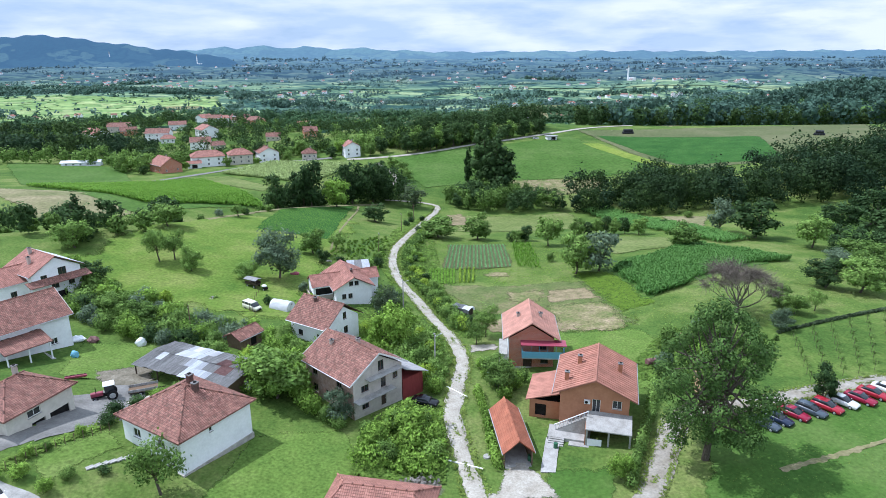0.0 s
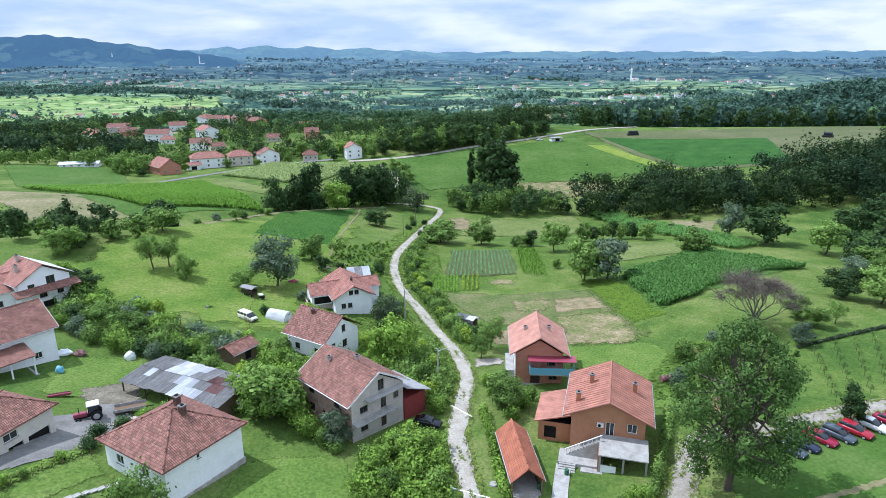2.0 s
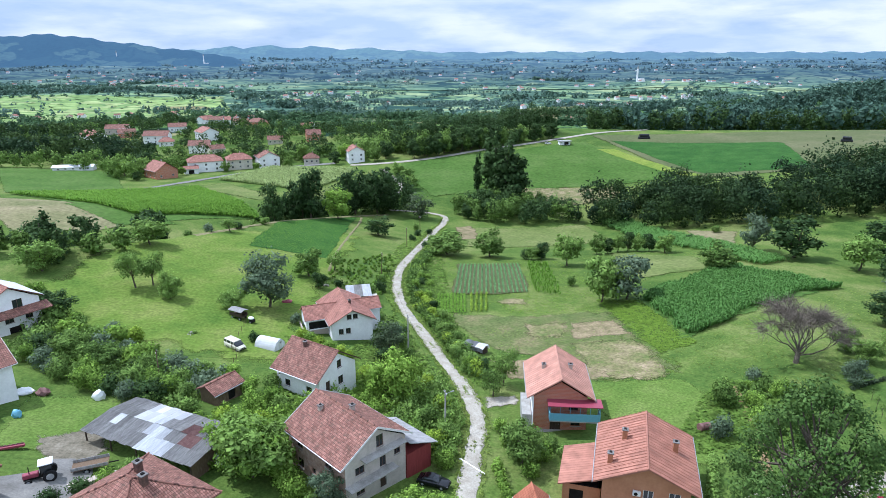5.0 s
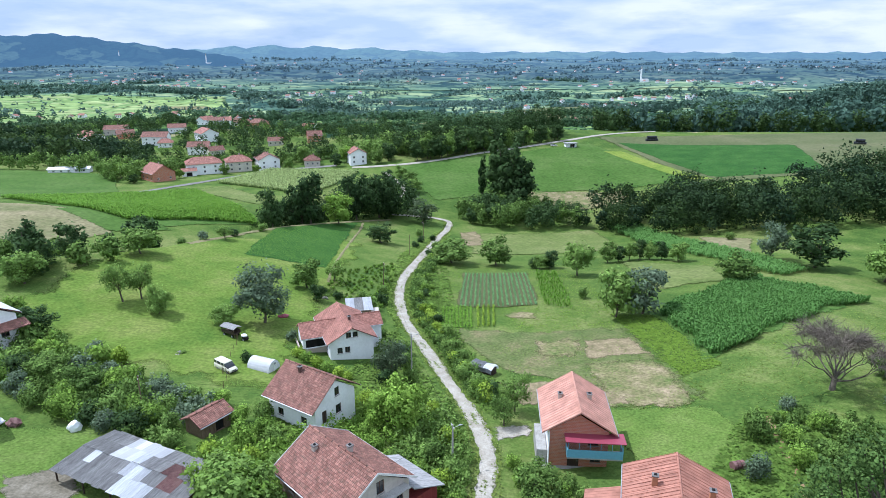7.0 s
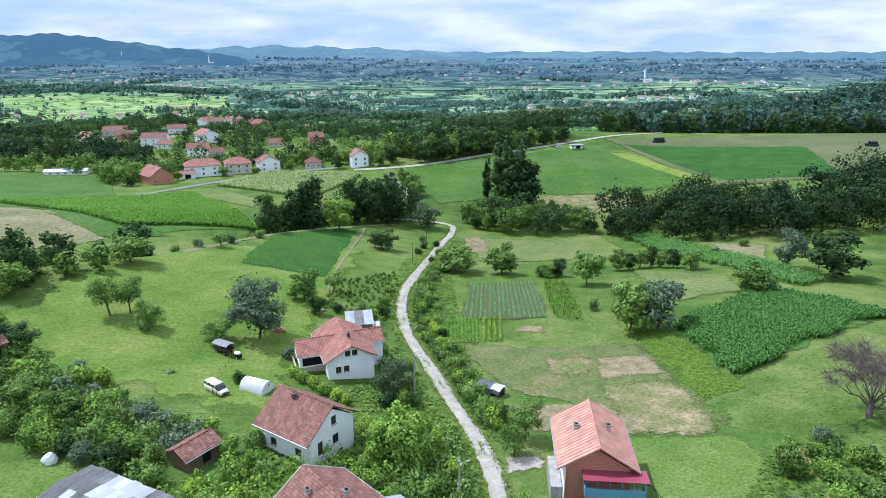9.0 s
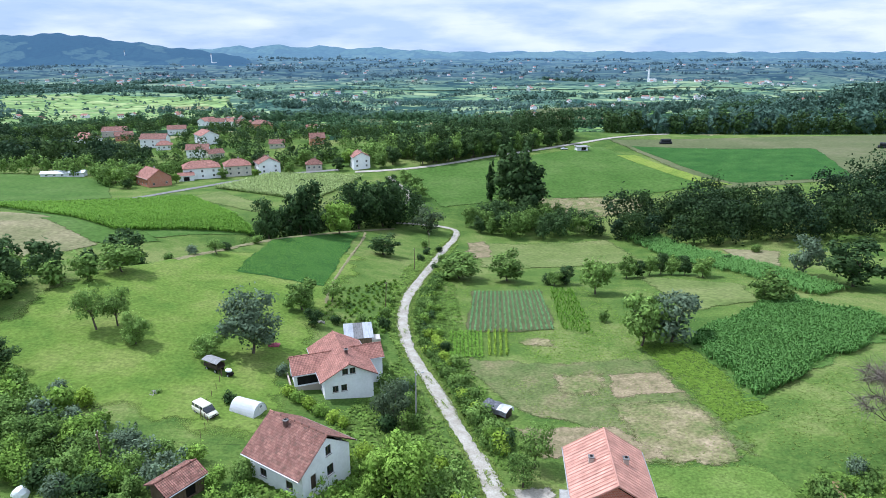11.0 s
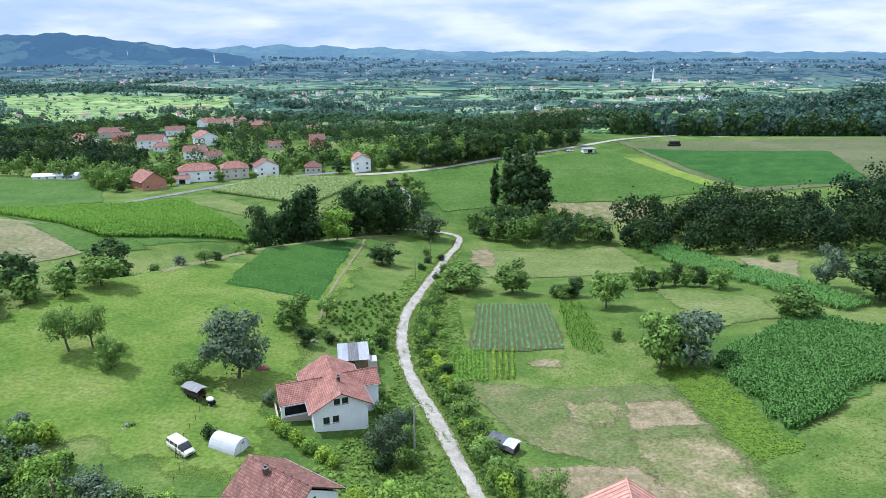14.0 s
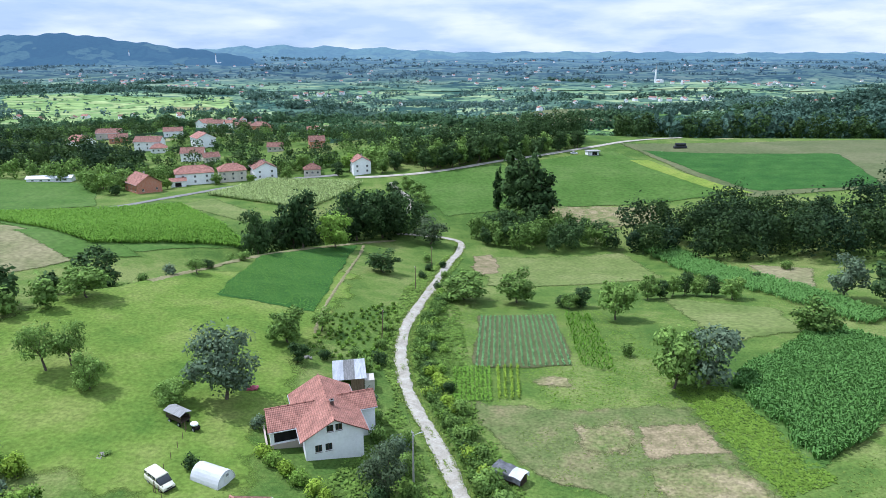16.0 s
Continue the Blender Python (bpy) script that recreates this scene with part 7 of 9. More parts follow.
# roadside growth further on
bushes([(-6.2, 184, 1.5, 1.6), (-8.4, 199, 1.4, 1.4), (-6.4, 174, 1.6, 2.0), (-4.8, 166, 1.7, 2.4), (-2.4, 158, 2.0, 3.0), (0.4, 143, 2.2, 3.6), (3.4, 129.5, 2.3, 3.6), (5.2, 126.3, 2.2, 3.4), (1.8, 136, 2.2, 3.6), (-0.8, 150, 1.9, 2.8), (-7.2, 191, 1.4, 1.4), (-8.4, 214, 1.3, 1.2), (-7.4, 222, 1.6, 1.8)], [B0, B2, B0, B1], 5)
bushes([(-18.9, 174.4, 2.0, 3.4), (-21, 170, 2.3, 3.8), (-13.8, 142, 1.7, 2.8), (-13.4, 129.2, 2.2, 3.6), (-16.6, 152, 1.8, 2.8), (-29.6, 172.8, 1.8, 2.4), (-34.2, 145.5, 1.5, 2.6), (-39.6, 133.6, 1.5, 2.4), (-23.8, 176, 1.8, 2.2), (-19.5, 182, 1.8, 2.8), (-19.6, 192, 1.6, 2.2), (-26, 170, 1.6, 2.2)], [B3, B0, B2], 6)
# overgrown edge between the road and the gardens
erng = np.random.RandomState(61)
EDGE = [(2.6, 122), (-1.5, 136), (-4.4, 148.5), (-9.6, 163), (-12.6, 179.5), (-12.8, 197.7), (-10.4, 217), (-8.8, 230)]
for y in np.arange(122, 230, 1.9):
    x = float(np.interp(y, [p[1] for p in EDGE], [p[0] for p in EDGE])) + 1.4 + erng.uniform(0, 2.6)
    r = erng.uniform(1.1, 2.4)
    plant([B0, B2, B0, B1, B4][erng.randint(5)], x, y, r / 2.3, r * erng.uniform(0.7, 1.5) / 3.2)
bushes([(-10.4, 138, 1.9, 4.2), (-12.2, 141.6, 2.2, 4.8), (-10.6, 145.4, 1.7, 3.4), (-14.6, 137, 1.8, 3.2), (-9.2, 131, 1.7, 3.4), (-15.4, 146.5, 1.8, 3.0), (-18.2, 158, 1.5, 2.2), (-20.2, 164, 1.7, 2.6)], [B0, B3, B2], 15)
# vine arbour
bushes([(-31, 138.2, 1.7, 2.4), (-29, 136.5, 1.7, 2.4), (-26.8, 134.6, 1.8, 2.4), (-24.4, 132.7, 1.8, 2.4), (-22.2, 131, 1.7, 2.2), (-20.2, 129.4, 1.5, 2.0)], [B1, B4], 7)
# gardens right of the road
bushes([(6.7, 102.6, 1.5, 2.2), (9.1, 96.4, 2.0, 3.0), (11.9, 94.4, 1.9, 2.8), (7.6, 98.6, 1.7, 2.6), (11.2, 99.2, 1.8, 2.6), (13.6, 97.6, 1.8, 2.4), (10, 91, 1.7, 2.6), (15.2, 95.4, 1.6, 2.2), (42, 106.7, 2.3, 4.4), (38, 97.8, 2.0, 3.8), (44.4, 99.7, 2.1, 3.6), (46, 105, 1.8, 3.0), (49, 100, 2.0, 3.0), (52, 108, 1.8, 2.6), (50, 114, 1.7, 2.4), (3.5, 127.4, 2.0, 3.4), (42.6, 109, 1.9, 4.2), (50.7, 108.2, 1.6, 2.4), (53.8, 105.6, 1.8, 2.8), (49.8, 102.5, 1.5, 2.0), (48.1, 111.2, 1.2, 1.6)], [B0, B1, B0, B1, B3], 8)
# overgrown fences of the farm yard
bushes([(-51.4, 67, 1.0, 1.5), (-49.8, 68.8, 0.8, 1.2), (-48.0, 73, 0.9, 1.4), (-46.4, 76.6, 1.5, 2.2), (-50.1, 63.4, 1.4, 2.0), (-44.9, 64.4, 1.2, 1.6), (-46.3, 62, 1.3, 1.8), (-46.8, 79.4, 1.7, 2.6), (-44.8, 82, 1.8, 2.8), (-42.6, 84.2, 1.7, 3.0), (-40.4, 86.4, 1.8, 3.2), (-38, 87.6, 1.4, 2.2), (-52.5, 62.4, 1.3, 1.8), (-41.6, 66.2, 1.0, 1.2)], [B0, B2, B1], 9)
# hedge and scrub behind the meadow house and along the left edge
bushes([(-87.8, 142.6, 3.0, 4.6), (-79.3, 134.3, 2.6, 4.0), (-75.3, 123.5, 2.6, 4.0), (-70.7, 126.9, 2.6, 3.8), (-64.2, 123.9, 2.6, 3.8), (-55.9, 117.2, 2.6, 4.0), (-60.5, 112.7, 2.6, 3.8), (-65.1, 111.9, 2.4, 3.6), (-49.1, 110.7, 2.4, 3.4), (-42.8, 107.8, 2.2, 3.2), (-42.9, 117, 2.2, 2.6), (-38.5, 115.5, 2.2, 2.8), (-40, 102.5, 2.2, 3.4), (-45, 112.8, 2.2, 3.0), (-52.6, 113, 2.6, 3.6), (-57, 109, 2.2, 3.2), (-70, 116, 2.4, 3.6), (-47, 104.5, 2.0, 3.0)], [B0, B1, B0, B3, B1], 10)
bushes([(-98.8, 171, 2.6, 4.0), (-96.4, 178, 2.4, 3.6), (-91, 183.5, 2.2, 3.2), (-86.5, 192, 2.0, 3.0), (-84.6, 196, 2.2, 3.4), (-79.5, 202, 2.0, 3.0), (-75.5, 208, 2.0, 3.0), (-70, 218, 2.0, 2.8), (-65, 231, 2.2, 3.0), (-88, 200, 2.4, 3.6)], [B2, B0, B3], 11)
bushes([(-14.5, 243, 1.8, 2.6), (-9.3, 232, 1.8, 2.6), (-14.2, 268, 2.2, 3.4), (-13, 255, 1.9, 2.8), (-9, 262, 1.9, 2.8), (-7.6, 246, 2.0, 3.2), (-5.2, 238, 2.4, 3.8), (24.8, 220.5, 2.2, 4.2), (29, 222, 1.8, 3.0), (32.3, 182, 1.9, 3.2), (103.3, 259, 2.6, 3.6), (90, 250, 2.0, 2.6), (-52, 134.6, 0.9, 0.6)], [B0, B2], 12)


def hedge(name, a, b, wide, tall, leaf, label, seed):
    """A clipped hedge: a dense wall of leaves along a line."""
    rng = np.random.RandomState(seed)
    a, b = np.array(a, float), np.array(b, float)
    L = np.linalg.norm(b - a)
    n = int(L / 0.9) + 1
    lobes = []
    for i in range(n):
        p = a + (b - a) * i / max(1, n - 1)
        k = rng.uniform(0.85, 1.15)
        lobes.append((p[0], p[1], gz(*p) + tall * 0.5, wide * 0.62 * k, wide * 0.62 * k, tall * 0.52 * k))
    v, f, nv = leaf_cloud(rng, lobes, int(L * 170), 0.17, shell=0.25)
    ob = raw(name, v, f, M[leaf], normals=nv)
    return tagged(ob, label, "hedge", kind="")


for k, (a, b) in enumerate((((5.6, 92.6), (6.4, 86)), ((6.4, 86), (6.8, 79)), ((6.8, 79), (7.4, 73)))):
    hedge("hedge", a, b, 1.3, 1.7, "leaf_bright", "clipped green hedge beside the gravel road", k + 1)
for k, (a, b) in enumerate((((34.4, 92), (31.2, 84)), ((31.2, 84), (27.2, 75.5)), ((27.2, 75.5), (23.6, 67.5)))):
    hedge("hedge", a, b, 1.2, 2.0, "leaf_mid", "tall clipped hedge between lane and lawn", k + 5)
hedge("hedge", (63, 109), (92, 121), 0.6, 0.6, "leaf_olive", "low thin hedge above the young orchard", 9)

# trees on the right and along the wood's foot
for kind, rows in dict(
        dark=[(88, 137, 7, 4.4), (144.8, 199.6, 14, 7), (120.4, 181, 11, 6), (159.6, 229.9, 15, 8), (138.4, 214, 13, 7), (128, 172, 11, 6), (-34, 170, 4.4, 2.0)],
        round=[(93.6, 133, 8.5, 5.2), (106.4, 144.3, 9, 5.6), (119.3, 196, 12, 6), (71, 118.4, 4.6, 2.6), (70.5, 123.5, 5, 2.6), (110, 158, 10, 6), (-96, 158, 8, 5)],
        grey=[(64, 110.4, 4.6, 2.2), (100, 152, 7, 4)],
        bright=[(-26, 88, 8, 4.6), (-29.5, 92, 6.5, 4), (-5.5, 80.5, 4.8, 3.2)],
        sparse=[(76, 120, 5.2, 2.0), (6.6, 115, 5.4, 2.4), (-33, 186, 6, 2.8)]).items():
    ps, ph, pr = PROTO[kind]
    for i, (x, y, hh, rr) in enumerate(rows):
        plant(ps[i % len(ps)], x, y, rr / pr, hh / ph)

# row of trees along the ridge road and round the bend
for i in range(22):
    x = -22 + i * 4.4 + 1.5 * math.sin(i * 2.3)
    y = float(np.interp(x, [-25.2, -6.3, 16.9, 45, 80.9], [399.8, 407, 420.3, 436, 462])) + 5 + 2 * math.sin(i * 1.7)
    ps, ph, pr = PROTO[("dark", "round", "dark")[i % 3]]
    hh = 8.5 + 4 * math.sin(i * 1.3) ** 2 + (4 if i < 12 else 0)
    plant(ps[i % len(ps)], x, y, hh * 0.42 / pr, hh / ph)
for i, (x, y, hh, rr) in enumerate([(-36, 326, 9, 5), (-33, 338, 8, 4.5), (-22, 332, 7, 4), (-21, 346, 8, 4), (-34, 352, 7, 4), (-24, 360, 8, 4.5), (-36, 366, 7, 4), (-30, 374, 7, 4), (-46, 340, 9, 5), (-52, 328, 10, 5)]):
    ps, ph, pr = PROTO[("dark", "round")[i % 2]]
    plant(ps[i % len(ps)], x, y, rr / pr, hh / ph)

# bare tree
bare = thing("tree", "large bare dead tree with a fan of grey-brown branches", "tree", site(59.6, 119.4, 20), "trees")
bm, ends = bmesh.new(), []
brng = np.random.RandomState(8)
rod(bm, (0, 0, -0.4), (0.15, 0.05, 2.2), 0.42, 0.3, 8)
for k in range(11):
    a = k * 2.4
    q = math.sqrt((k + 0.5) / 11)
    limbs(bm, brng, (0.12, 0.04, 1.3 + 0.1 * (10 - k)), (math.cos(a) * 3.0 * q, math.sin(a) * 3.0 * q, 5.6 - 2.3 * q * q), 0.13, 3, ends)
M["twig"] = mat("grey_twigs", [(0.10, 0.085, 0.065), (0.165, 0.14, 0.11), (0.23, 0.20, 0.16)], 2, 6, 0.9)
part("trunk", bm, M["twig"], bare)
# the fan of twigs
tb = np.repeat(np.array([tuple(e) for e in ends]), 30, 0)
td = brng.normal(size=tb.shape) + np.array([0, 0, 0.25]) + 0.12 * tb * np.array([1, 1, 0])
td /= np.linalg.norm(td, axis=1, keepdims=True)
tl = brng.uniform(0.9, 2.6, (len(tb), 1))
tb = tb - td * brng.uniform(0, 0.9, (len(tb), 1))
tw = np.cross(td, brng.normal(size=tb.shape))
tw /= np.linalg.norm(tw, axis=1, keepdims=True)
tv = np.stack([tb - tw * 0.02, tb + tw * 0.02, tb + td * tl + tw * 0.008, tb + td * tl - tw * 0.008], 1).reshape(-1, 3)
ti = np.arange(len(tb)) * 4
raw("crown", tv, np.stack([ti, ti + 1, ti + 2, ti + 3], 1), M["twig"], bare)
bare.scale = (1.25, 1.25, 1.1)

# trees and hedges round the hamlet's gardens
for i, (x, y, hh, rr) in enumerate([(-172, 372, 11, 5), (-177, 381, 12, 6), (-182, 367, 9, 5), (-97, 397, 8, 3.6), (-70, 401, 8, 3.6), (-115, 391, 5, 2.6), (-132, 386, 6, 3), (-168, 352, 5, 3), (-152, 372, 5, 2.6), (-46, 404, 9, 4), (-40, 409, 11, 5), (-66, 412, 11, 5), (-92, 414, 12, 5.5), (-118, 409, 11, 5)]):
    ps, ph, pr = PROTO[("round", "dark", "bright")[i % 3]]
    plant(ps[i % len(ps)], x, y, rr / pr, hh / ph)

# saplings of the young orchard
for r in range(7):
    for c in range(6):
        u, v = (c + 0.5) / 6, (r + 0.5) / 7
        x, y = on_quad([(62, 106), (90, 117.5), (74, 92.5), (56.5, 88.5)], u, v)
        s = thing("sapling", "thin young fruit sapling tied to a stake", "sapling", site(x, y, (r * 40 + c * 70) % 360), "orchard saplings")
        bm = bmesh.new()
        rod(bm, (0, 0, -0.2), (0.05, 0, 1.9), 0.035, 0.02, 5)
        for k in range(4):
            rod(bm, (0.03, 0, 0.9 + 0.22 * k), (0.45 * math.cos(k * 1.7), 0.45 * math.sin(k * 1.7), 1.5 + 0.2 * k), 0.018, 0.008, 4)
        part("stem", bm, M["bark"], s)
        v_, f_, n_ = leaf_cloud(np.random.RandomState(r * 9 + c), [(0, 0, 1.6, 0.45, 0.45, 0.6)], 36, 0.13)
        raw("crown", v_, f_, M["leaf_mid"], s, normals=n_)


ROAD_PTS = np.array(MAIN_ROAD, float)


def off_road(x, y):
    """Whether a place lies clear of the gravel road."""
    p = np.array((x, y))
    a, b = ROAD_PTS[:-1], ROAD_PTS[1:]
    t = np.clip(((p - a) * (b - a)).sum(1) / ((b - a) ** 2).sum(1), 0, 1)
    return np.linalg.norm(a + (b - a) * t[:, None] - p, axis=1).min() > 2.2


def tall_grass(name, poly, n, tall, leaf, label, seed, clump=0.1):
    """Uncut grass and weeds: tufts gathered by the lie of the ground; one mass."""
    rng = np.random.RandomState(seed)
    xs, ys = [p[0] for p in poly], [p[1] for p in poly]
    P = []
    while len(P) < n:
        x, y = rng.uniform(min(xs), max(xs)), rng.uniform(min(ys), max(ys))
        if inside(poly, x, y) and off_road(x, y) and noise.noise(Vector((x / 7, y / 7, seed))) > clump - 0.6 * rng.uniform():
            P.append((x, y))
    P = np.array(P)
    z = height(P[:, 0], P[:, 1])
    vs, fs = [], []
    for k in range(3):
        t = rng.uniform(0, 6.283, n)
        h = tall * rng.uniform(0.4, 1.2, n)
        o = np.stack([np.cos(t), np.sin(t), np.zeros(n)], 1) * (h * 1.0)[:, None]
        sd = np.stack([-np.sin(t), np.cos(t), np.zeros(n)], 1) * (h * 0.34)[:, None]
        b = np.stack([P[:, 0], P[:, 1], z], 1)
        up = np.array([0, 0, 1.0]) * h[:, None]
        vs.append(np.stack([b - sd * 0.3, b + o * 0.5 + up * 0.42 + sd, b + o + up * 0.34, b + o * 0.5 + up * 0.42 - sd], 1).reshape(-1, 3))
        i = np.arange(n) * 4 + k * n * 4
        fs.append(np.stack([i, i + 1, i + 2, i + 3], 1))
    v, f = np.vstack(vs), np.vstack(fs)
    up_first(v, f)
    return tagged(raw(name, v, f, M[leaf], normals=lit_up(rng, len(v))), label, "grass", kind="stuff")


M["blade"] = leaf_mat("grass_blades", (0.115, 0.185, 0.028), (0.235, 0.30, 0.065))
M["blade_dark"] = leaf_mat("weed_leaves", (0.095, 0.18, 0.028), (0.22, 0.32, 0.06))
tall_grass("weeds", [(-20, 98), (0, 92), (2, 106), (-1, 120), (-14, 160), (-22, 130), (-34, 100)], 3500, 0.7, "blade_dark", "rank weeds on the bank", 2, -0.1)
tall_grass("weeds", [(-14, 160), (-10, 160), (-10, 230), (-2, 280), (-8, 282), (-18, 230), (-21, 186)], 2600, 0.7, "blade_dark", "rank weeds along the road", 3, -0.1)
tall_grass("weeds", [(-7, 150), (2, 122), (6, 118), (8, 128), (0, 160), (-3, 215), (-10, 225), (-12, 190)], 2600, 0.65, "blade_dark", "rank weeds along the gardens", 4, -0.1)
tall_grass("tall_grass", [(28, 175), (46, 165), (64, 200), (110, 205), (90, 262), (30, 240)], 3500, 0.25, "blade", "uncut pasture grass", 5, 0.05)
tall_grass("tall_grass", [(40, 130), (52, 110), (62, 112), (96, 128), (120, 180), (98, 168), (48, 134)], 3000, 0.24, "blade", "rough grass below the maize", 6, 0.05)
tall_grass("weeds", [(30, 96), (46, 92), (54, 108), (46, 116), (40, 110)], 2200, 0.7, "blade_dark", "rank weeds beside the lane", 7, -0.05)
tall_grass("tall_grass", [(34, 62), (44, 62), (80, 78), (80, 88), (40, 82)], 1500, 0.22, "blade", "rough grass by the parked cars", 8, 0.0)
tall_grass("weeds", [(-54.5, 64), (-53, 63), (-47, 73.5), (-45, 80), (-47, 80), (-48.8, 73.5)], 500, 0.45, "blade_dark", "weeds along the yard fences", 9, -0.05)
tall_grass("weeds", [(-12, 70), (0, 70), (1, 86), (-8, 86)], 2200, 0.6, "blade_dark", "weeds under the bushes", 10, -0.1)


def verge(name, line, n, spread, label, seed, tall=0.22):
    """Grass that grows between and beside the ruts of a road, in broken runs."""
    rng = np.random.RandomState(seed)
    pts = np.array(line, float)
    d = np.concatenate([[0], np.cumsum(np.linalg.norm(np.diff(pts, axis=0), axis=1))])
    P = []
    while len(P) < n:
        s = rng.uniform(0, d[-1])
        k = min(np.searchsorted(d, s, side="right") - 1, len(pts) - 2)
        t = (s - d[k]) / (d[k + 1] - d[k])
        tan = (pts[k + 1] - pts[k]) / (d[k + 1] - d[k])
        mid = rng.uniform() < 0.35
        if mid and noise.noise(Vector((s / 5, 0, seed))) < 0.12:
            continue
        o = rng.normal() * 0.2 if mid else rng.choice((-1, 1)) * (spread + rng.normal() * 0.3)
        p = pts[k] + (pts[k + 1] - pts[k]) * t + np.array((-tan[1], tan[0])) * o
        P.append(p)
    P = np.array(P)
    z = height(P[:, 0], P[:, 1]) + 0.1
    vs, fs = [], []
    for k in range(3):
        t = rng.uniform(0, 6.283, n)
        h = tall * rng.uniform(0.5, 1.3, n)
        o = np.stack([np.cos(t), np.sin(t), np.zeros(n)], 1) * (h * 0.9)[:, None]
        sd = np.stack([-np.sin(t), np.cos(t), np.zeros(n)], 1) * (h * 0.4)[:, None]
        b = np.stack([P[:, 0], P[:, 1], z], 1)
        up = np.array([0, 0, 1.0]) * h[:, None]
        vs.append(np.stack([b - sd * 0.3, b + o * 0.5 + up * 0.7 + sd, b + o + up * 0.6, b + o * 0.5 + up * 0.7 - sd], 1).reshape(-1, 3))
        i = np.arange(n) * 4 + k * n * 4
        fs.append(np.stack([i, i + 1, i + 2, i + 3], 1))
    v, f = np.vstack(vs), np.vstack(fs)
    up_first(v, f)
    return tagged(raw(name, v, f, M["blade"], normals=lit_up(rng, len(v))), label, "grass", kind="stuff")


tall_grass("weeds", [(36, 168), (46, 164), (48, 133), (40, 131), (38, 150)], 3600, 0.42, "weed_fresh", "lush yellow-green weeds along the maize", 21, -0.2)
tall_grass("weeds", [(26, 157), (40, 156), (42, 124), (36, 114), (24, 122), (10, 140), (6, 152)], 1800, 0.3, "blade", "tufts over the thin plots", 22, 0.12)
tall_grass("weeds", [(-7, 222), (34, 217), (40, 170), (36, 158), (10, 163), (-6, 160), (-11, 182)], 5000, 0.26, "weed_fresh", "lush green weeds over the gardens", 23, 0.1)
verge("verge_grass", MAIN_ROAD, 7000, 1.55, "tufts of grass along and between the road's ruts", 5)
verge("verge_grass", [(25.4, 65.4), (28.2, 70.9), (31.4, 77.1), (34.8, 82.6), (40, 84.4), (46.7, 84.7), (58.3, 87.4), (75, 90.6)], 2500, 1.5, "tufts of grass along the lane", 6)

# undergrowth that fills the scrub between bushes
def undergrowth(poly, n, hmin, hmax, leaf, label, seed, gap=1.3):
    spots = [p for p in fill(poly, n, gap, seed) if off_road(*p)]
    wood("undergrowth", spots, hmin, hmax, leaf, label, seed, leaves=140, leaf_size=0.33, category="scrub", wide=0.55)


undergrowth([(-20, 90), (-16, 97), (-6, 104), (-10, 112), (-16, 118), (-24, 106), (-36, 103), (-40, 92), (-30, 88)], 90, 1.4, 3.2, "leaf_bright", "tangle of elder and nettles between the houses", 201)
undergrowth([(-8.5, 98), (-0.5, 92), (0.5, 104), (-1.5, 118), (-8, 122), (-11, 110)], 85, 1.3, 3.4, "leaf_mid", "bramble scrub on the bank by the road", 202)
undergrowth([(-80, 118), (-46, 106), (-40, 100), (-44, 112), (-62, 126), (-84, 140)], 120, 1.6, 3.8, "leaf_mid", "overgrown scrub along the meadow's edge", 203)
undergrowth([(-60, 118), (-40, 108), (-38, 114), (-56, 124)], 40, 1.4, 3.0, "leaf_grey", "grey-green willow scrub along the meadow", 204)
undergrowth([(3.5, 122), (6.5, 128), (2, 140), (-3, 152), (-8, 166), (-11.5, 180), (-9.5, 198), (-7, 216), (-4, 224), (-8.5, 222), (-12, 197), (-12.2, 180), (-9, 164), (-4, 149), (-0.5, 136)], 150, 1.0, 2.8, "leaf_mid", "overgrown verge between the road and the gardens", 205, 1.1)
undergrowth([(-12, 72), (-2, 71), (0.5, 76), (-1, 83), (-5, 84), (-11, 80)], 60, 1.2, 3.0, "leaf_bright", "leafy thicket beside the grey house", 206)
undergrowth([(42, 92), (48, 94), (60, 101), (62, 107), (50, 115), (46, 113), (45, 103)], 60, 0.7, 1.9, "leaf_mid", "rough garden growth beside the trodden path", 207)
undergrowth([(-34, 174), (-18.5, 172), (-17.8, 200), (-20, 212), (-34, 194)], 130, 0.4, 1.0, "leaf_bright", "weeds on the slope above the road", 208)
undergrowth([(-102, 178), (-92, 190), (-84, 200), (-72, 224), (-66, 240), (-70, 244), (-80, 226), (-92, 208), (-106, 192)], 60, 1.6, 3.6, "leaf_mid", "hedge of scrub behind the hill's crest", 209, 1.8)
for i, (x, y, hh, rr) in enumerate([(50.6, 229.7, 7.6, 3.2), (54.5, 231, 5.5, 2.2), (58.5, 233, 7, 2.8), (62, 234, 7.6, 2.6), (65.5, 232.5, 6.4, 2.4), (68.8, 231, 7.2, 2.6), (73, 226.5, 7, 3.4), (30, 221, 6, 3), (26.5, 219, 5, 2.4)]):
    ps, ph, pr = PROTO[("round", "dark")[i % 2]]
    plant(ps[i % len(ps)], x, y, rr / pr, hh / ph)

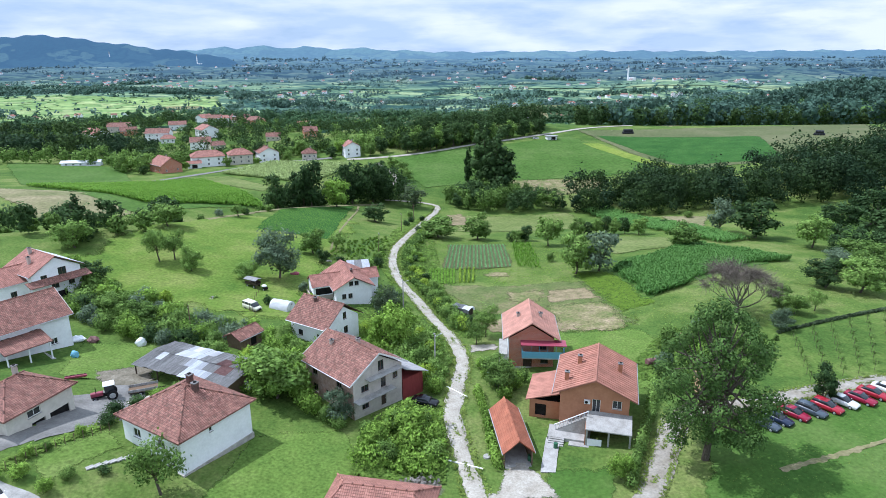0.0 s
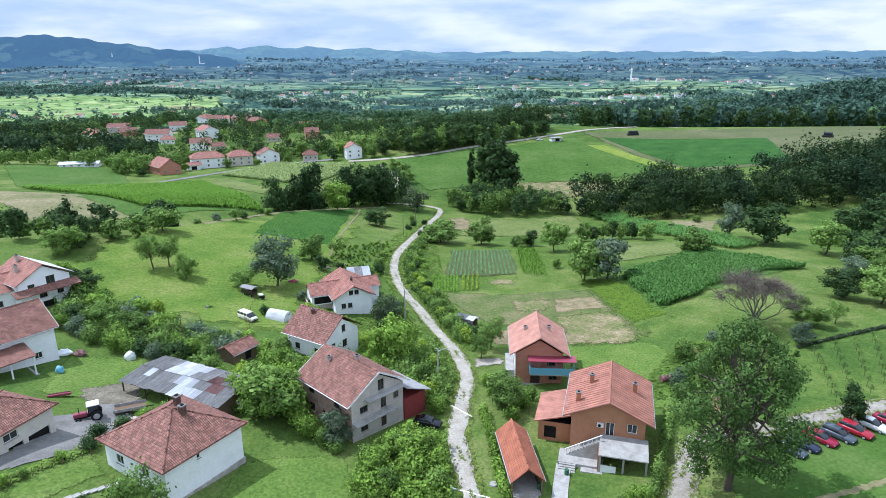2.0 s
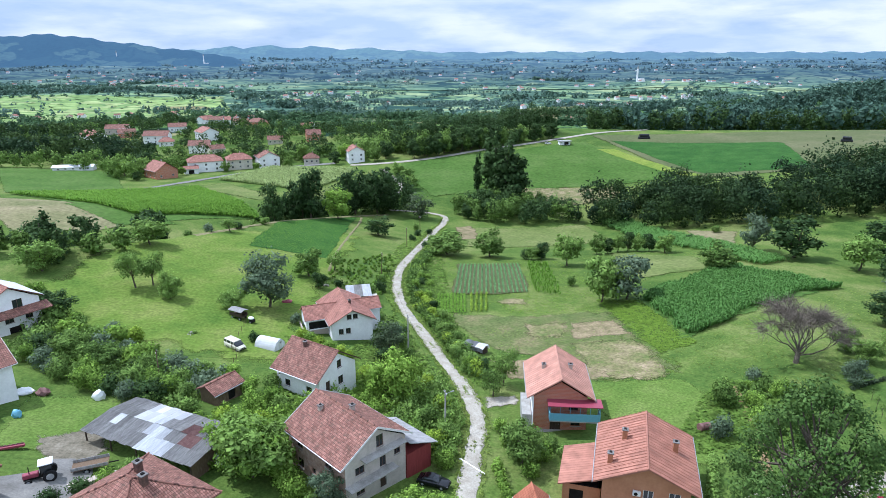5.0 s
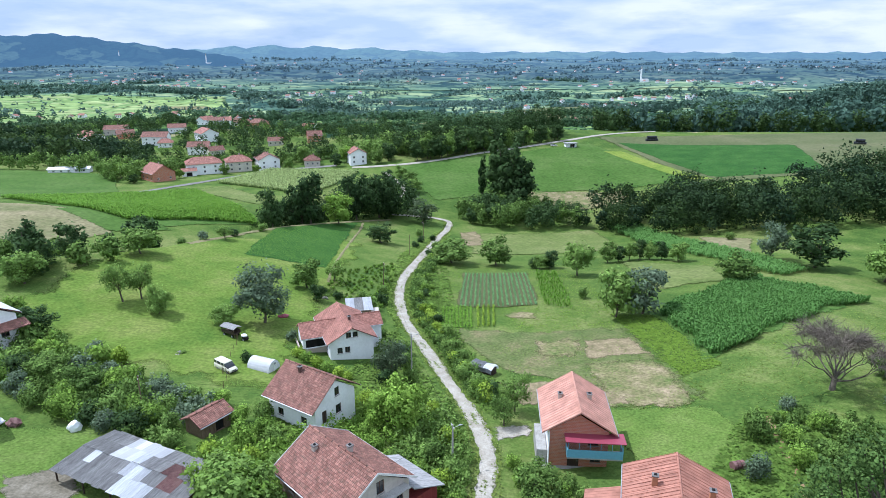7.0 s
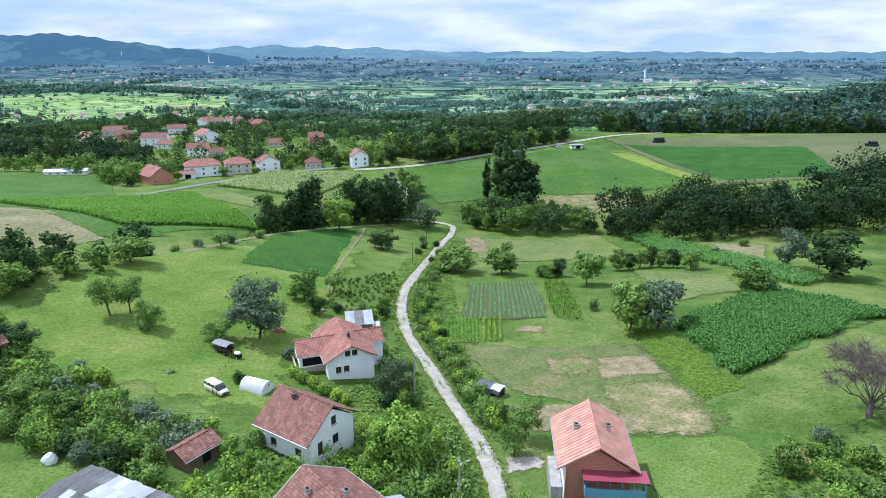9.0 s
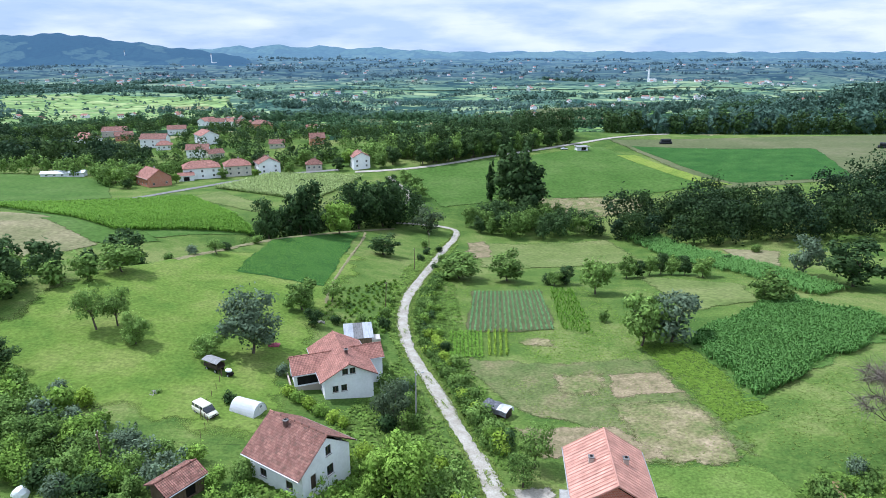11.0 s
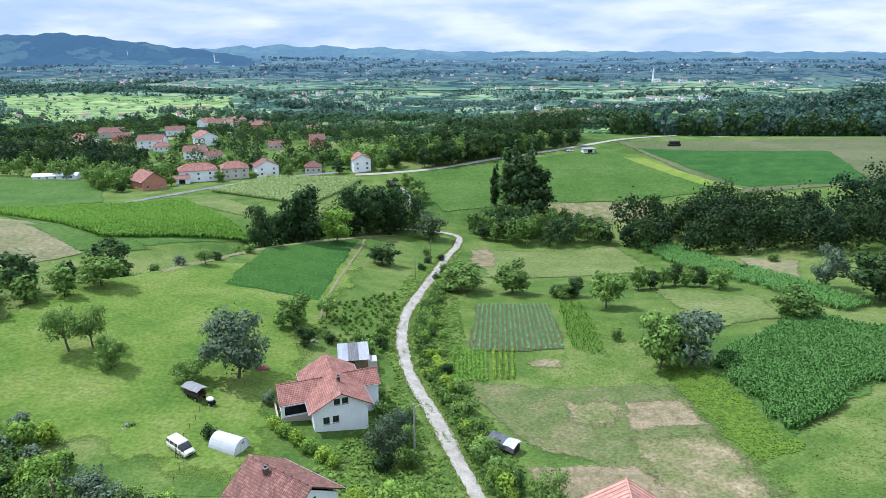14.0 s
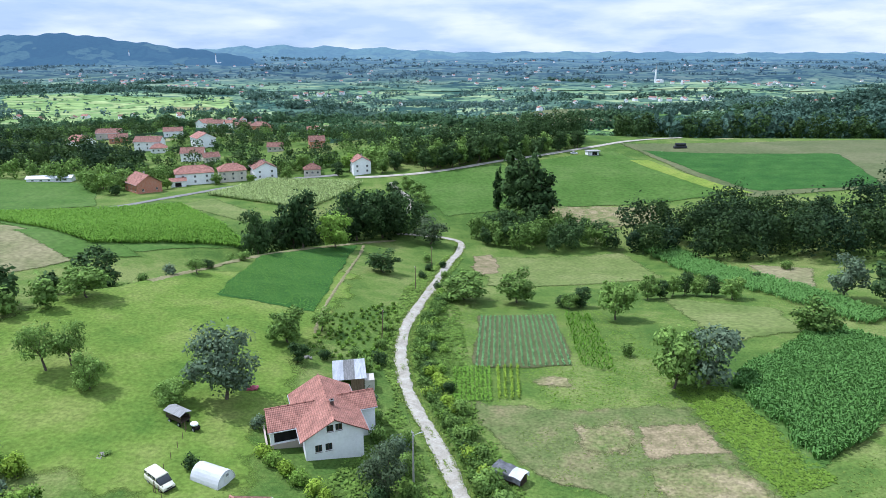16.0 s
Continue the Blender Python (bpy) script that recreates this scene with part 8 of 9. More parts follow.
# ---- vehicles ----
def wheel(parent, x, y, r=0.31, w=0.2):
    t = bmesh.new()
    bmesh.ops.create_cone(t, cap_ends=True, segments=18, radius1=r, radius2=r, depth=w, matrix=pose(x, y, r, 90, 0, 0))
    bmesh.ops.bevel(t, geom=[e for e in t.edges if len(e.link_faces) == 2 and e.calc_face_angle(0) > 1], offset=0.03, segments=2, affect="EDGES")
    wh = part("wheel", t, M["rubber"], parent)
    b = bmesh.new()
    s = 1 if y > 0 else -1
    bmesh.ops.create_cone(b, cap_ends=True, segments=12, radius1=r * 0.62, radius2=r * 0.5, depth=0.03, matrix=pose(x, y + s * (w / 2 + 0.005), r, -90 * s, 0, 0))
    part("rim", b, M["metal"], wh)


def hull(parent, name, sections, material, label=""):
    """A body skinned over cross-sections: x, half width, low z, high z, top half width."""
    bm = bmesh.new()
    rings = []
    for x, w, z0, z1, wt in sections:
        rings.append([(x, -w * 0.92, z0), (x, -w, z0 + (z1 - z0) * 0.3), (x, -w, z0 + (z1 - z0) * 0.7), (x, -wt, z1), (x, wt, z1), (x, w, z0 + (z1 - z0) * 0.7), (x, w, z0 + (z1 - z0) * 0.3), (x, w * 0.92, z0)])
    loft(bm, rings)
    bmesh.ops.recalc_face_normals(bm, faces=bm.faces)
    ob = part(name, bm, material, parent, label)
    ob.data.shade_smooth()
    for p in ob.data.polygons:
        p.use_smooth = len(p.vertices) == 4
    return ob


def car(label, paint, at, kind="saloon", group="parked cars", L=4.3):
    c = thing("car", label, "car", at, group)
    k = L / 4.3
    p = paint_mat("car_paint_" + paint[0], paint[1], 0.25)
    hull(c, "body", [(-2.13 * k, 0.70, 0.35, 0.78, 0.62), (-2.05 * k, 0.80, 0.25, 0.92, 0.70), (-1.2 * k, 0.84, 0.22, 0.95, 0.76), (0.8 * k, 0.84, 0.22, 0.93, 0.76), (1.7 * k, 0.82, 0.24, 0.84, 0.70), (2.08 * k, 0.76, 0.28, 0.72, 0.62), (2.15 * k, 0.66, 0.36, 0.62, 0.56)], p)
    if kind == "wagon":
        gl = [(-2.0 * k, 0.70, 0.88, 1.0, 0.66), (-1.75 * k, 0.74, 0.9, 1.40, 0.60), (0.1 * k, 0.74, 0.9, 1.44, 0.60), (0.95 * k, 0.74, 0.88, 0.98, 0.66)]
        rf = [(-1.78 * k, 0.60, 1.36, 1.44, 0.56), (-1.0 * k, 0.62, 1.40, 1.48, 0.58), (0.05 * k, 0.60, 1.40, 1.47, 0.56)]
    else:
        gl = [(-1.55 * k, 0.72, 0.9, 0.99, 0.66), (-0.95 * k, 0.73, 0.9, 1.36, 0.58), (0.1 * k, 0.74, 0.9, 1.40, 0.58), (0.95 * k, 0.74, 0.88, 0.97, 0.66)]
        rf = [(-0.98 * k, 0.58, 1.33, 1.40, 0.54), (-0.4 * k, 0.60, 1.37, 1.44, 0.56), (0.1 * k, 0.59, 1.36, 1.42, 0.55)]
    hull(c, "window", gl, M["glass"], "dark tinted windows")
    hull(c, "roof", rf, p)
    for x in (-1.3 * k, 1.32 * k):
        for y in (-0.75, 0.75):
            wheel(c, x, y)
    for y in (-0.55, 0.55):
        boxed("headlight", (2.06 * k, y, 0.62), (0.1, 0.3, 0.13), M["frame"], c, bevel=0.02)
        boxed("tail_light", (-2.09 * k, y, 0.72), (0.08, 0.26, 0.15), M["maroon"], c, bevel=0.02)
        boxed("mirror", (0.72 * k, y * 1.68, 0.98), (0.12, 0.14, 0.1), p, c, bevel=0.02)
    boxed("bumper", (2.1 * k, 0, 0.42), (0.16, 1.45, 0.18), M["rubber"], c, bevel=0.04)
    boxed("bumper", (-2.12 * k, 0, 0.45), (0.14, 1.5, 0.18), M["rubber"], c, bevel=0.04)
    return c


RED, RED2, NAVY, SLATE, PALE, DARK = ("red", (0.34, 0.02, 0.035)), ("crimson", (0.27, 0.012, 0.04)), ("navy", (0.02, 0.03, 0.06)), ("slate", (0.07, 0.09, 0.11)), ("white", (0.72, 0.72, 0.70)), ("black", (0.012, 0.013, 0.016))
PARKED = [(45.6, 78.6, SLATE, "saloon", "dark grey-blue parked saloon car"), (47.9, 79.6, NAVY, "saloon", "dark navy parked hatchback car"), (50.8, 80.6, RED2, "saloon", "crimson parked saloon car"), (53.6, 81.2, SLATE, "wagon", "dark grey parked estate car"), (56.4, 82.0, RED, "wagon", "bright red parked estate car"), (59.4, 83.2, PALE, "saloon", "white parked saloon car"), (62.4, 83.9, RED2, "saloon", "dark red parked hatchback car"), (65.2, 85.2, RED, "saloon", "red parked saloon car"), (68.0, 86.2, PALE, "saloon", "pale parked saloon car")]
for x, y, paint, kind, lab in PARKED:
    car(lab, paint, site(x, y, -54, gz(x, y) + 0.04), kind, "parked cars", 4.3)
car("black parked hatchback car beside the grey house", DARK, site(-2.9, 88.6, -20, gz(-2.9, 88.6) + 0.1), "saloon", "village cars")
car("white parked saloon car on the lane", PALE, site(-50.6, 59.8, -35), "saloon", "village cars")

# van
v = thing("van", "pale yellow-white passenger van standing in the meadow", "van", site(-42.0, 129.3, -36))
vp = paint_mat("van_paint", (0.68, 0.66, 0.52), 0.35)
hull(v, "body", [(-2.3, 0.86, 0.35, 1.2, 0.84), (-2.25, 0.9, 0.28, 1.25, 0.88), (1.3, 0.9, 0.28, 1.22, 0.88), (1.75, 0.88, 0.3, 1.05, 0.80), (2.3, 0.84, 0.34, 0.92, 0.74), (2.38, 0.78, 0.4, 0.8, 0.7)], vp)
hull(v, "window", [(-2.27, 0.82, 1.2, 1.75, 0.76), (-2.2, 0.85, 1.2, 1.8, 0.78), (0.8, 0.85, 1.2, 1.8, 0.78), (1.65, 0.82, 1.05, 1.18, 0.78)], M["glass"], "dark van windows")
hull(v, "roof", [(-2.28, 0.72, 1.72, 1.86, 0.68), (-2.1, 0.8, 1.75, 1.93, 0.72), (0.6, 0.8, 1.75, 1.93, 0.72), (0.85, 0.76, 1.72, 1.84, 0.7)], vp)
for k in (-1.35, -0.15, 0.75):
    for y in (-0.84, 0.84):
        boxed("pillar", (k, y, 1.48), (0.14, 0.06, 0.66), vp, v)
for x in (-1.4, 1.5):
    for y in (-0.8, 0.8):
        wheel(v, x, y, 0.32)
for y in (-0.6, 0.6):
    boxed("headlight", (2.33, y, 0.72), (0.08, 0.32, 0.2), M["frame"], v, bevel=0.02)
boxed("bumper", (2.38, 0, 0.48), (0.14, 1.6, 0.2), M["rubber"], v, bevel=0.04)
boxed("grille", (2.36, 0, 0.72), (0.06, 0.8, 0.16), M["dark"], v)

# tractor with trailer
t = thing("tractor", "red farm tractor with a white cab roof", "tractor", site(-50.6, 84.4, -150))
boxed("bonnet", (1.2, 0, 1.05), (1.7, 0.7, 0.6), M["maroon"], t, bevel=0.08)
boxed("chassis", (0.5, 0, 0.7), (3.0, 0.5, 0.4), M["dark"], t)
cab = boxed("cab", (-0.5, 0, 1.75), (1.3, 1.3, 1.1), M["glass"], t, bevel=0.04)
boxed("cab_roof", (-0.5, 0, 2.38), (1.6, 1.6, 0.16), M["plastic"], t, bevel=0.05)
for cx in (-1.12, 0.12):
    for cy in (-0.64, 0.64):
        boxed("cab_post", (cx, cy, 1.75), (0.07, 0.07, 1.2), M["dark"], cab)
for x, y, r, w in ((-0.8, -0.85, 0.75, 0.4), (-0.8, 0.85, 0.75, 0.4), (1.5, -0.7, 0.42, 0.25), (1.5, 0.7, 0.42, 0.25)):
    wheel(t, x, y, r, w)
bm = bmesh.new(); rod(bm, (1.3, 0.2, 1.3), (1.3, 0.2, 2.3), 0.05, 0.05, 8); part("exhaust", bm, M["dark"], t)
t = thing("trailer", "low grey farm trailer with flat bed", "trailer", site(-46.6, 87.6, 22))
boxed("bed", (0, 0, 0.85), (4.2, 1.9, 0.12), M["wood"], t)
for s in (-1, 1):
    boxed("side_board", (0, s * 0.95, 1.1), (4.2, 0.05, 0.4), M["sheet_grey"], t)
    wheel(t, -0.4, s * 0.8, 0.38, 0.2)
boxed("drawbar", (2.6, 0, 0.6), (1.2, 0.12, 0.12), M["dark"], t)

# old covered farm cart
t = thing("farm_cart", "old farm trailer under a grey sheet roof", "cart", site(-46.2, 144.6, -30))
boxed("bed", (0, 0, 0.9), (3.6, 1.7, 0.14), M["darkwood"], t)
for s in (-1, 1):
    boxed("side_board", (0, s * 0.84, 1.25), (3.6, 0.05, 0.6), M["darkwood"], t)
    for x in (-1.1, 1.1):
        wheel(t, x, s * 0.8, 0.38, 0.18)
for x in (-1.7, 1.7):
    for s in (-0.8, 0.8):
        boxed("post", (x, s, 1.7), (0.08, 0.08, 1.0), M["wood"], t)
slope("cover", t, [(-2.0, -1.1, 2.1), (2.0, -1.1, 2.1), (2.0, 0, 2.45), (-2.0, 0, 2.45)], M["sheet_grey"], 0.04)
slope("cover", t, [(2.0, 1.1, 2.1), (-2.0, 1.1, 2.1), (-2.0, 0, 2.45), (2.0, 0, 2.45)], M["sheet_grey"], 0.04)
t = thing("motor_cart", "small motor cultivator with a pale cover", "cart", site(-43.0, 143.0, -30))
boxed("engine", (0.2, 0, 0.7), (1.2, 0.7, 0.6), M["dark"], t, bevel=0.06)
bm = bmesh.new(); bmesh.ops.create_icosphere(bm, subdivisions=2, radius=0.6, matrix=pose(-0.1, 0, 1.15) @ Matrix.Diagonal((1.2, 0.9, 0.55, 1))); part("cover", bm, M["plastic"], t)
for s in (-0.45, 0.45):
    wheel(t, 0.1, s, 0.34, 0.16)

# tunnel greenhouse
t = thing("greenhouse", "white plastic tunnel greenhouse with open end", "greenhouse", site(-36.0, 131.6, -22))
bm = bmesh.new()
rings = []
for i in range(9):
    x = -2.4 + i * 0.6
    rings.append([(x, 1.7 * math.cos(a), 2.0 * math.sin(a) * (1 + 0.02 * (i % 2))) for a in [math.pi * j / 14 for j in range(15)]])
loft(bm, rings, closed=False)
bmesh.ops.solidify(bm, geom=bm.faces[:], thickness=0.03)
part("cover", bm, M["plastic"], t)
for i in (0, 4, 8):
    bm = bmesh.new()
    pts = [(-2.4 + i * 0.6, 1.66 * math.cos(math.pi * j / 10), 1.96 * math.sin(math.pi * j / 10)) for j in range(11)]
    for a, b in zip(pts, pts[1:]):
        rod(bm, a, b, 0.03, 0.03, 5)
    part("hoop", bm, M["metal"], t)
bm = bmesh.new()
bm.faces.new([bm.verts.new((-2.38, 1.66 * math.cos(math.pi * j / 14), 1.95 * math.sin(math.pi * j / 14))) for j in range(15)])
bmesh.ops.solidify(bm, geom=bm.faces[:], thickness=0.02)
part("end_sheet", bm, M["plastic"], t)
bm = bmesh.new()
bm.faces.new([bm.verts.new((2.38, 1.66 * math.cos(math.pi * j / 14), 1.95 * math.sin(math.pi * j / 14))) for j in range(15)])
bmesh.ops.solidify(bm, geom=bm.faces[:], thickness=0.02)
part("end_sheet", bm, M["plastic"], t)
boxed("door_frame", (2.42, 0.1, 0.8), (0.05, 0.9, 1.6), M["frame"], t)
boxed("vent", (2.43, 0.2, 1.35), (0.05, 0.5, 0.35), M["tarp"], t)

# stack under a tarpaulin
t = thing("covered_stack", "stack of wood under a grey and white tarpaulin", "stack", site(4.6, 138.4, -35))
for row in range(4):
    for col in range(6):
        bm = bmesh.new()
        rod(bm, (-2.25 + 0.06 * ((row * 5 + col) % 3), -0.95 + col * 0.38, 0.18 + row * 0.38), (2.25, -0.95 + col * 0.38, 0.18 + row * 0.38), 0.19, 0.17, 8)
        part("log", bm, M["darkwood"], t)
bm = bmesh.new()
g = [[bm.verts.new((x, y, 1.62 + 0.35 * (1 - (y / 1.5) ** 2) + 0.08 * math.sin(x * 3 + y * 2) - (0.7 if abs(y) > 1.3 else 0))) for y in (-1.4, -1.25, -0.7, 0, 0.7, 1.25, 1.4)] for x in [-2.5 + 0.5 * i for i in range(11)]]
for i in range(10):
    for j in range(6):
        f = bm.faces.new((g[i][j], g[i + 1][j], g[i + 1][j + 1], g[i][j + 1]))
        f.material_index = 1 if i > 5 and j > 0 else 0
bmesh.ops.solidify(bm, geom=bm.faces[:], thickness=0.03)
part("tarpaulin", bm, [M["tarp"], M["plastic"]], t)

# poles, lamps and wires
def pole(x, y, h, wooden, lamp=False, lean=0.0, arm=True):
    p = thing("street_lamp" if lamp else "power_pole", ("grey street lamp on a concrete pole" if lamp else "weathered wooden power pole" if wooden else "grey concrete power pole with crossarm"), "lamp" if lamp else "pole", site(x, y, 20), "poles")
    bm = bmesh.new()
    rod(bm, (0, 0, -0.4), (lean, 0, h), 0.16 if not wooden else 0.12, 0.1 if not wooden else 0.08, 10)
    part("pole", bm, M["wood" if wooden else "concrete"], p)
    if arm:
        boxed("crossarm", (lean, 0, h - 0.35), (0.1, 1.3, 0.1), M["wood" if wooden else "metal"], p)
        for s in (-0.55, 0, 0.55):
            bm = bmesh.new(); rod(bm, (lean, s, h - 0.3), (lean, s, h - 0.1), 0.05, 0.03, 6); part("insulator", bm, M["frame"], p)
    if lamp:
        bm = bmesh.new(); rod(bm, (lean, 0, h - 0.6), (lean + 1.0, 0, h - 0.3), 0.03, 0.03, 6); part("arm", bm, M["metal"], p)
        boxed("lamp_head", (lean + 1.15, 0, h - 0.3), (0.5, 0.2, 0.12), M["metal"], p, bevel=0.03)
    return Vector((x, y, gz(x, y) + h - 0.2))


POLES = [pole(-1.5, 102.2, 6.6, False, True), pole(-9.2, 136.0, 8.4, False, True), pole(-20.0, 187, 7.0, True, False, 0.4), pole(-15.5, 228, 7.0, True), pole(-12.5, 262, 7.0, True)]
P_L = pole(-48.6, 112, 6.4, True)


def wire(a, b, sag=0.7):
    bm = bmesh.new()
    pts = [a.lerp(b, i / 12) - Vector((0, 0, sag * 4 * (i / 12) * (1 - i / 12))) for i in range(13)]
    loft(bm, [[p + Vector((0.016 * math.cos(w), 0.016 * math.cos(w), 0.016 * math.sin(w))) for w in (0, 2.09, 4.19)] for p in pts])
    me = bpy.data.meshes.new("wire")
    bm.to_mesh(me); bm.free()
    me.materials.append(M["dark"])
    tagged(new("wire", me), "thin dark overhead power wire", "wire", "overhead wires")


for a, b in zip(POLES, POLES[1:]):
    wire(a, b)
wire(P_L, Vector((-27.5, 111.5, gz(-23, 114) + 6.5)), 0.5)
wire(POLES[0], Vector((-8.6, 90.2, 10.4)), 0.3)

# bales, far shed and white hall
def bale_stack(x, y, yaw, n):
    b = thing("bale_stack", "stack of black-wrapped silage bales in the mown field", "bale", site(x, y, yaw), "bale stacks")
    for i in range(n):
        bm = bmesh.new()
        bmesh.ops.create_cone(bm, cap_ends=True, segments=16, radius1=1.0, radius2=1.0, depth=1.6, matrix=pose(i * 1.65 - n * 0.8, 0, 0.95, 0, 90, 0))
        bmesh.ops.bevel(bm, geom=bm.edges[:], offset=0.1, segments=1, affect="EDGES")
        part("bale", bm, M["bale"], b)
        if i < n - 1:
            bm = bmesh.new()
            bmesh.ops.create_cone(bm, cap_ends=True, segments=16, radius1=1.0, radius2=1.0, depth=1.6, matrix=pose(i * 1.65 - n * 0.8 + 0.8, 0, 2.6, 0, 90, 0))
            part("bale", bm, M["bale"], b)


bale_stack(134.5, 461.4, 8, 5)
bale_stack(250, 422, -25, 4)
t = thing("shed", "small white hut with a flat roof at the meadow's edge", "shed", site(75, 440, 12))
block(t, 7, 4, 2.6, M["white"], dict(s=[("hole", 0.8, 1.2, 3.0, 1.9)]), low=-1)
boxed("roof", (0, -0.5, 2.72), (8.2, 5.8, 0.2), M["sheet_grey"], t)
for k in (-3.6, 0, 3.6):
    boxed("post", (k, -3.0, 1.0), (0.14, 0.14, 3.4), M["wood"], t)
car("white car parked behind the hut", PALE, site(64.5, 441, 10), "saloon", "village cars")
t = thing("hall", "long low white hall with a pale sheet roof", "hall", site(-222, 388, 12))
block(t, 22, 6, 2.2, M["white"], dict(s=[(W_, k * 4.0, 1.2, 1.2, 0.8) for k in (-2, -1, 0, 1, 2)]), gable_h=0.9, low=-1.5)
gable_roof(t, 23, 6.8, 2.2, 1.1, 0.3, 0.3, M["sheet_white"], caps=False)

# small things in the gardens and the yard
M["rubble"] = mat("broken_rubble", [(0.16, 0.14, 0.12), (0.27, 0.24, 0.21), (0.40, 0.37, 0.33)], 1.4, 8, 0.95, bump=0.4, per="Object")


def heap(name, label, cat, x, y, r, h, material, seed, parts_n=14, group=""):
    """A heap of rough lumps, each a part."""
    rng = np.random.RandomState(seed)
    t = thing(name, label, cat, site(x, y, rng.uniform(0, 360)), group)
    for k in range(parts_n):
        bm = bmesh.new()
        s = rng.uniform(0.1, 0.3)
        d = rng.uniform(0, r)
        a = rng.uniform(0, 6.28)
        bmesh.ops.create_icosphere(bm, subdivisions=1, radius=s, matrix=pose(d * math.cos(a), d * math.sin(a), h * (1 - d / r) + 0.05, *rng.uniform(0, 180, 3)) @ Matrix.Diagonal((1.2, 0.9, 0.7, 1)))
        for v in bm.verts:
            v.co += Vector(rng.normal(size=3)) * 0.05
        part("stone", bm, material, t)


heap("rubble_heap", "low heap of grey rubble and broken brick by the low house", "rubble", -3.6, 69.6, 3.0, 0.35, M["rubble"], 3, 90)
patch("rubble_ground", [(-8, 72), (0.4, 71.6), (0.2, 67.2), (-7, 67)], M["earth"], "grey-brown rubble ground", "ground", 0.6, 0.07, 0.3)
heap("stone_heap", "small heap of grey stones in the grass", "stones", -52.4, 134.4, 0.9, 0.3, M["stone"], 4, 12)
heap("stone_heap", "low heap of field stones by the garden", "stones", -33, 172, 1.2, 0.3, M["stone"], 5, 16)


def wrapped(label, x, y, sx, sy, sz, material, yaw, name="covered_machine", cat="machine"):
    t = thing(name, label, cat, site(x, y, yaw))
    bm = bmesh.new()
    bmesh.ops.create_icosphere(bm, subdivisions=3, radius=1, matrix=pose(0, 0, sz * 0.5) @ Matrix.Diagonal((sx, sy, sz * 0.62, 1)))
    for v in bm.verts:
        # slumped sheeting: boxy, wider at the hem, with folds
        k = v.co.z / sz
        v.co.x *= 1.12 - 0.35 * k * k
        v.co.y *= 1.12 - 0.35 * k * k
        fold = 0.10 * math.sin(9 * math.atan2(v.co.y, v.co.x) + 2 * noise.noise(v.co)) * max(0.0, 1 - k)
        v.co.x, v.co.y = v.co.x * (1 + fold), v.co.y * (1 + fold)
        v.co += Vector((noise.noise(v.co * 1.7 + Vector((x, y, 0))), noise.noise(v.co * 1.7 + Vector((y, x, 3))), noise.noise(v.co * 2.1))) * 0.22
        v.co.z = max(v.co.z, -0.05)
    part("cover", bm, material, t)
    return t


wrapped("farm machine wrapped in white sheeting on the lawn", -55.6, 106.2, 0.9, 0.6, 1.5, M["plastic"], 30)
wrapped("low white wrapped trailer on the lawn", -67.0, 106.0, 1.3, 0.8, 1.0, M["plastic"], 10)
wrapped("rusty red hay machine on the lawn", -64.4, 106.4, 1.1, 0.8, 1.0, M["sheet_rust"], -20)
wrapped("red covered garden swing under the apple tree", -39.0, 157.2, 1.2, 0.6, 0.7, M["maroon"], 25)
wrapped("white water tank beside the barn", -31.4, 90.2, 0.6, 0.6, 1.4, M["plastic"], 0, "water_tank", "tank")
wrapped("blue sacks piled against the white house", -63.6, 99.0, 0.7, 0.6, 1.1, M["blue"], 0, "sack_pile", "sacks")
t = thing("farm_rake", "long red farm implement lying on the grass", "implement", site(-58.4, 90.2, 20))
boxed("beam", (0, 0, 0.4), (3.2, 0.3, 0.3), M["maroon"], t, bevel=0.03)
for k in range(6):
    bm = bmesh.new(); bmesh.ops.create_cone(bm, cap_ends=True, segments=12, radius1=0.36, radius2=0.36, depth=0.06, matrix=pose(-1.3 + k * 0.5, 0.2, 0.36, 90, 0, 20)); part("disc", bm, M["sheet_rust"], t)
t = thing("cable_drums", "rusty iron cylinders standing on the grass", "drums", site(36.6, 100.5, 15))
for k in range(3):
    bm = bmesh.new(); bmesh.ops.create_cone(bm, cap_ends=True, segments=16, radius1=0.6, radius2=0.6, depth=0.5, matrix=pose(-0.7 + k * 0.6, 0, 0.6, 0, 90, 0)); part("drum", bm, M["sheet_rust"], t)
for k, (x, y) in enumerate(((10.9, 95.9), (15.8, 77.2), (11.8, 74.6))):
    t = thing("barrel", "small green plastic barrel on the lawn", "barrel", site(x, y, 0), "barrels")
    bm = bmesh.new(); bmesh.ops.create_cone(bm, cap_ends=True, segments=14, radius1=0.3, radius2=0.3, depth=0.9, matrix=pose(0, 0, 0.45)); bmesh.ops.bevel(bm, geom=bm.edges[:], offset=0.03, segments=1, affect="EDGES"); part("body", bm, paint_mat("barrel_green", (0.03, 0.12, 0.06), 0.5), t)
# stack of roof tiles beside the tractor
t = thing("tile_stack", "long stacks of spare orange roof tiles", "tiles", site(-44.8, 84.8, 30))
for k in range(10):
    boxed("tile_row", (-2.6 + k * 0.56, 0.1 * (k % 2), 0.3), (0.5, 1.0, 0.6 + 0.1 * (k % 3)), M["brick"], t, bevel=0.02)
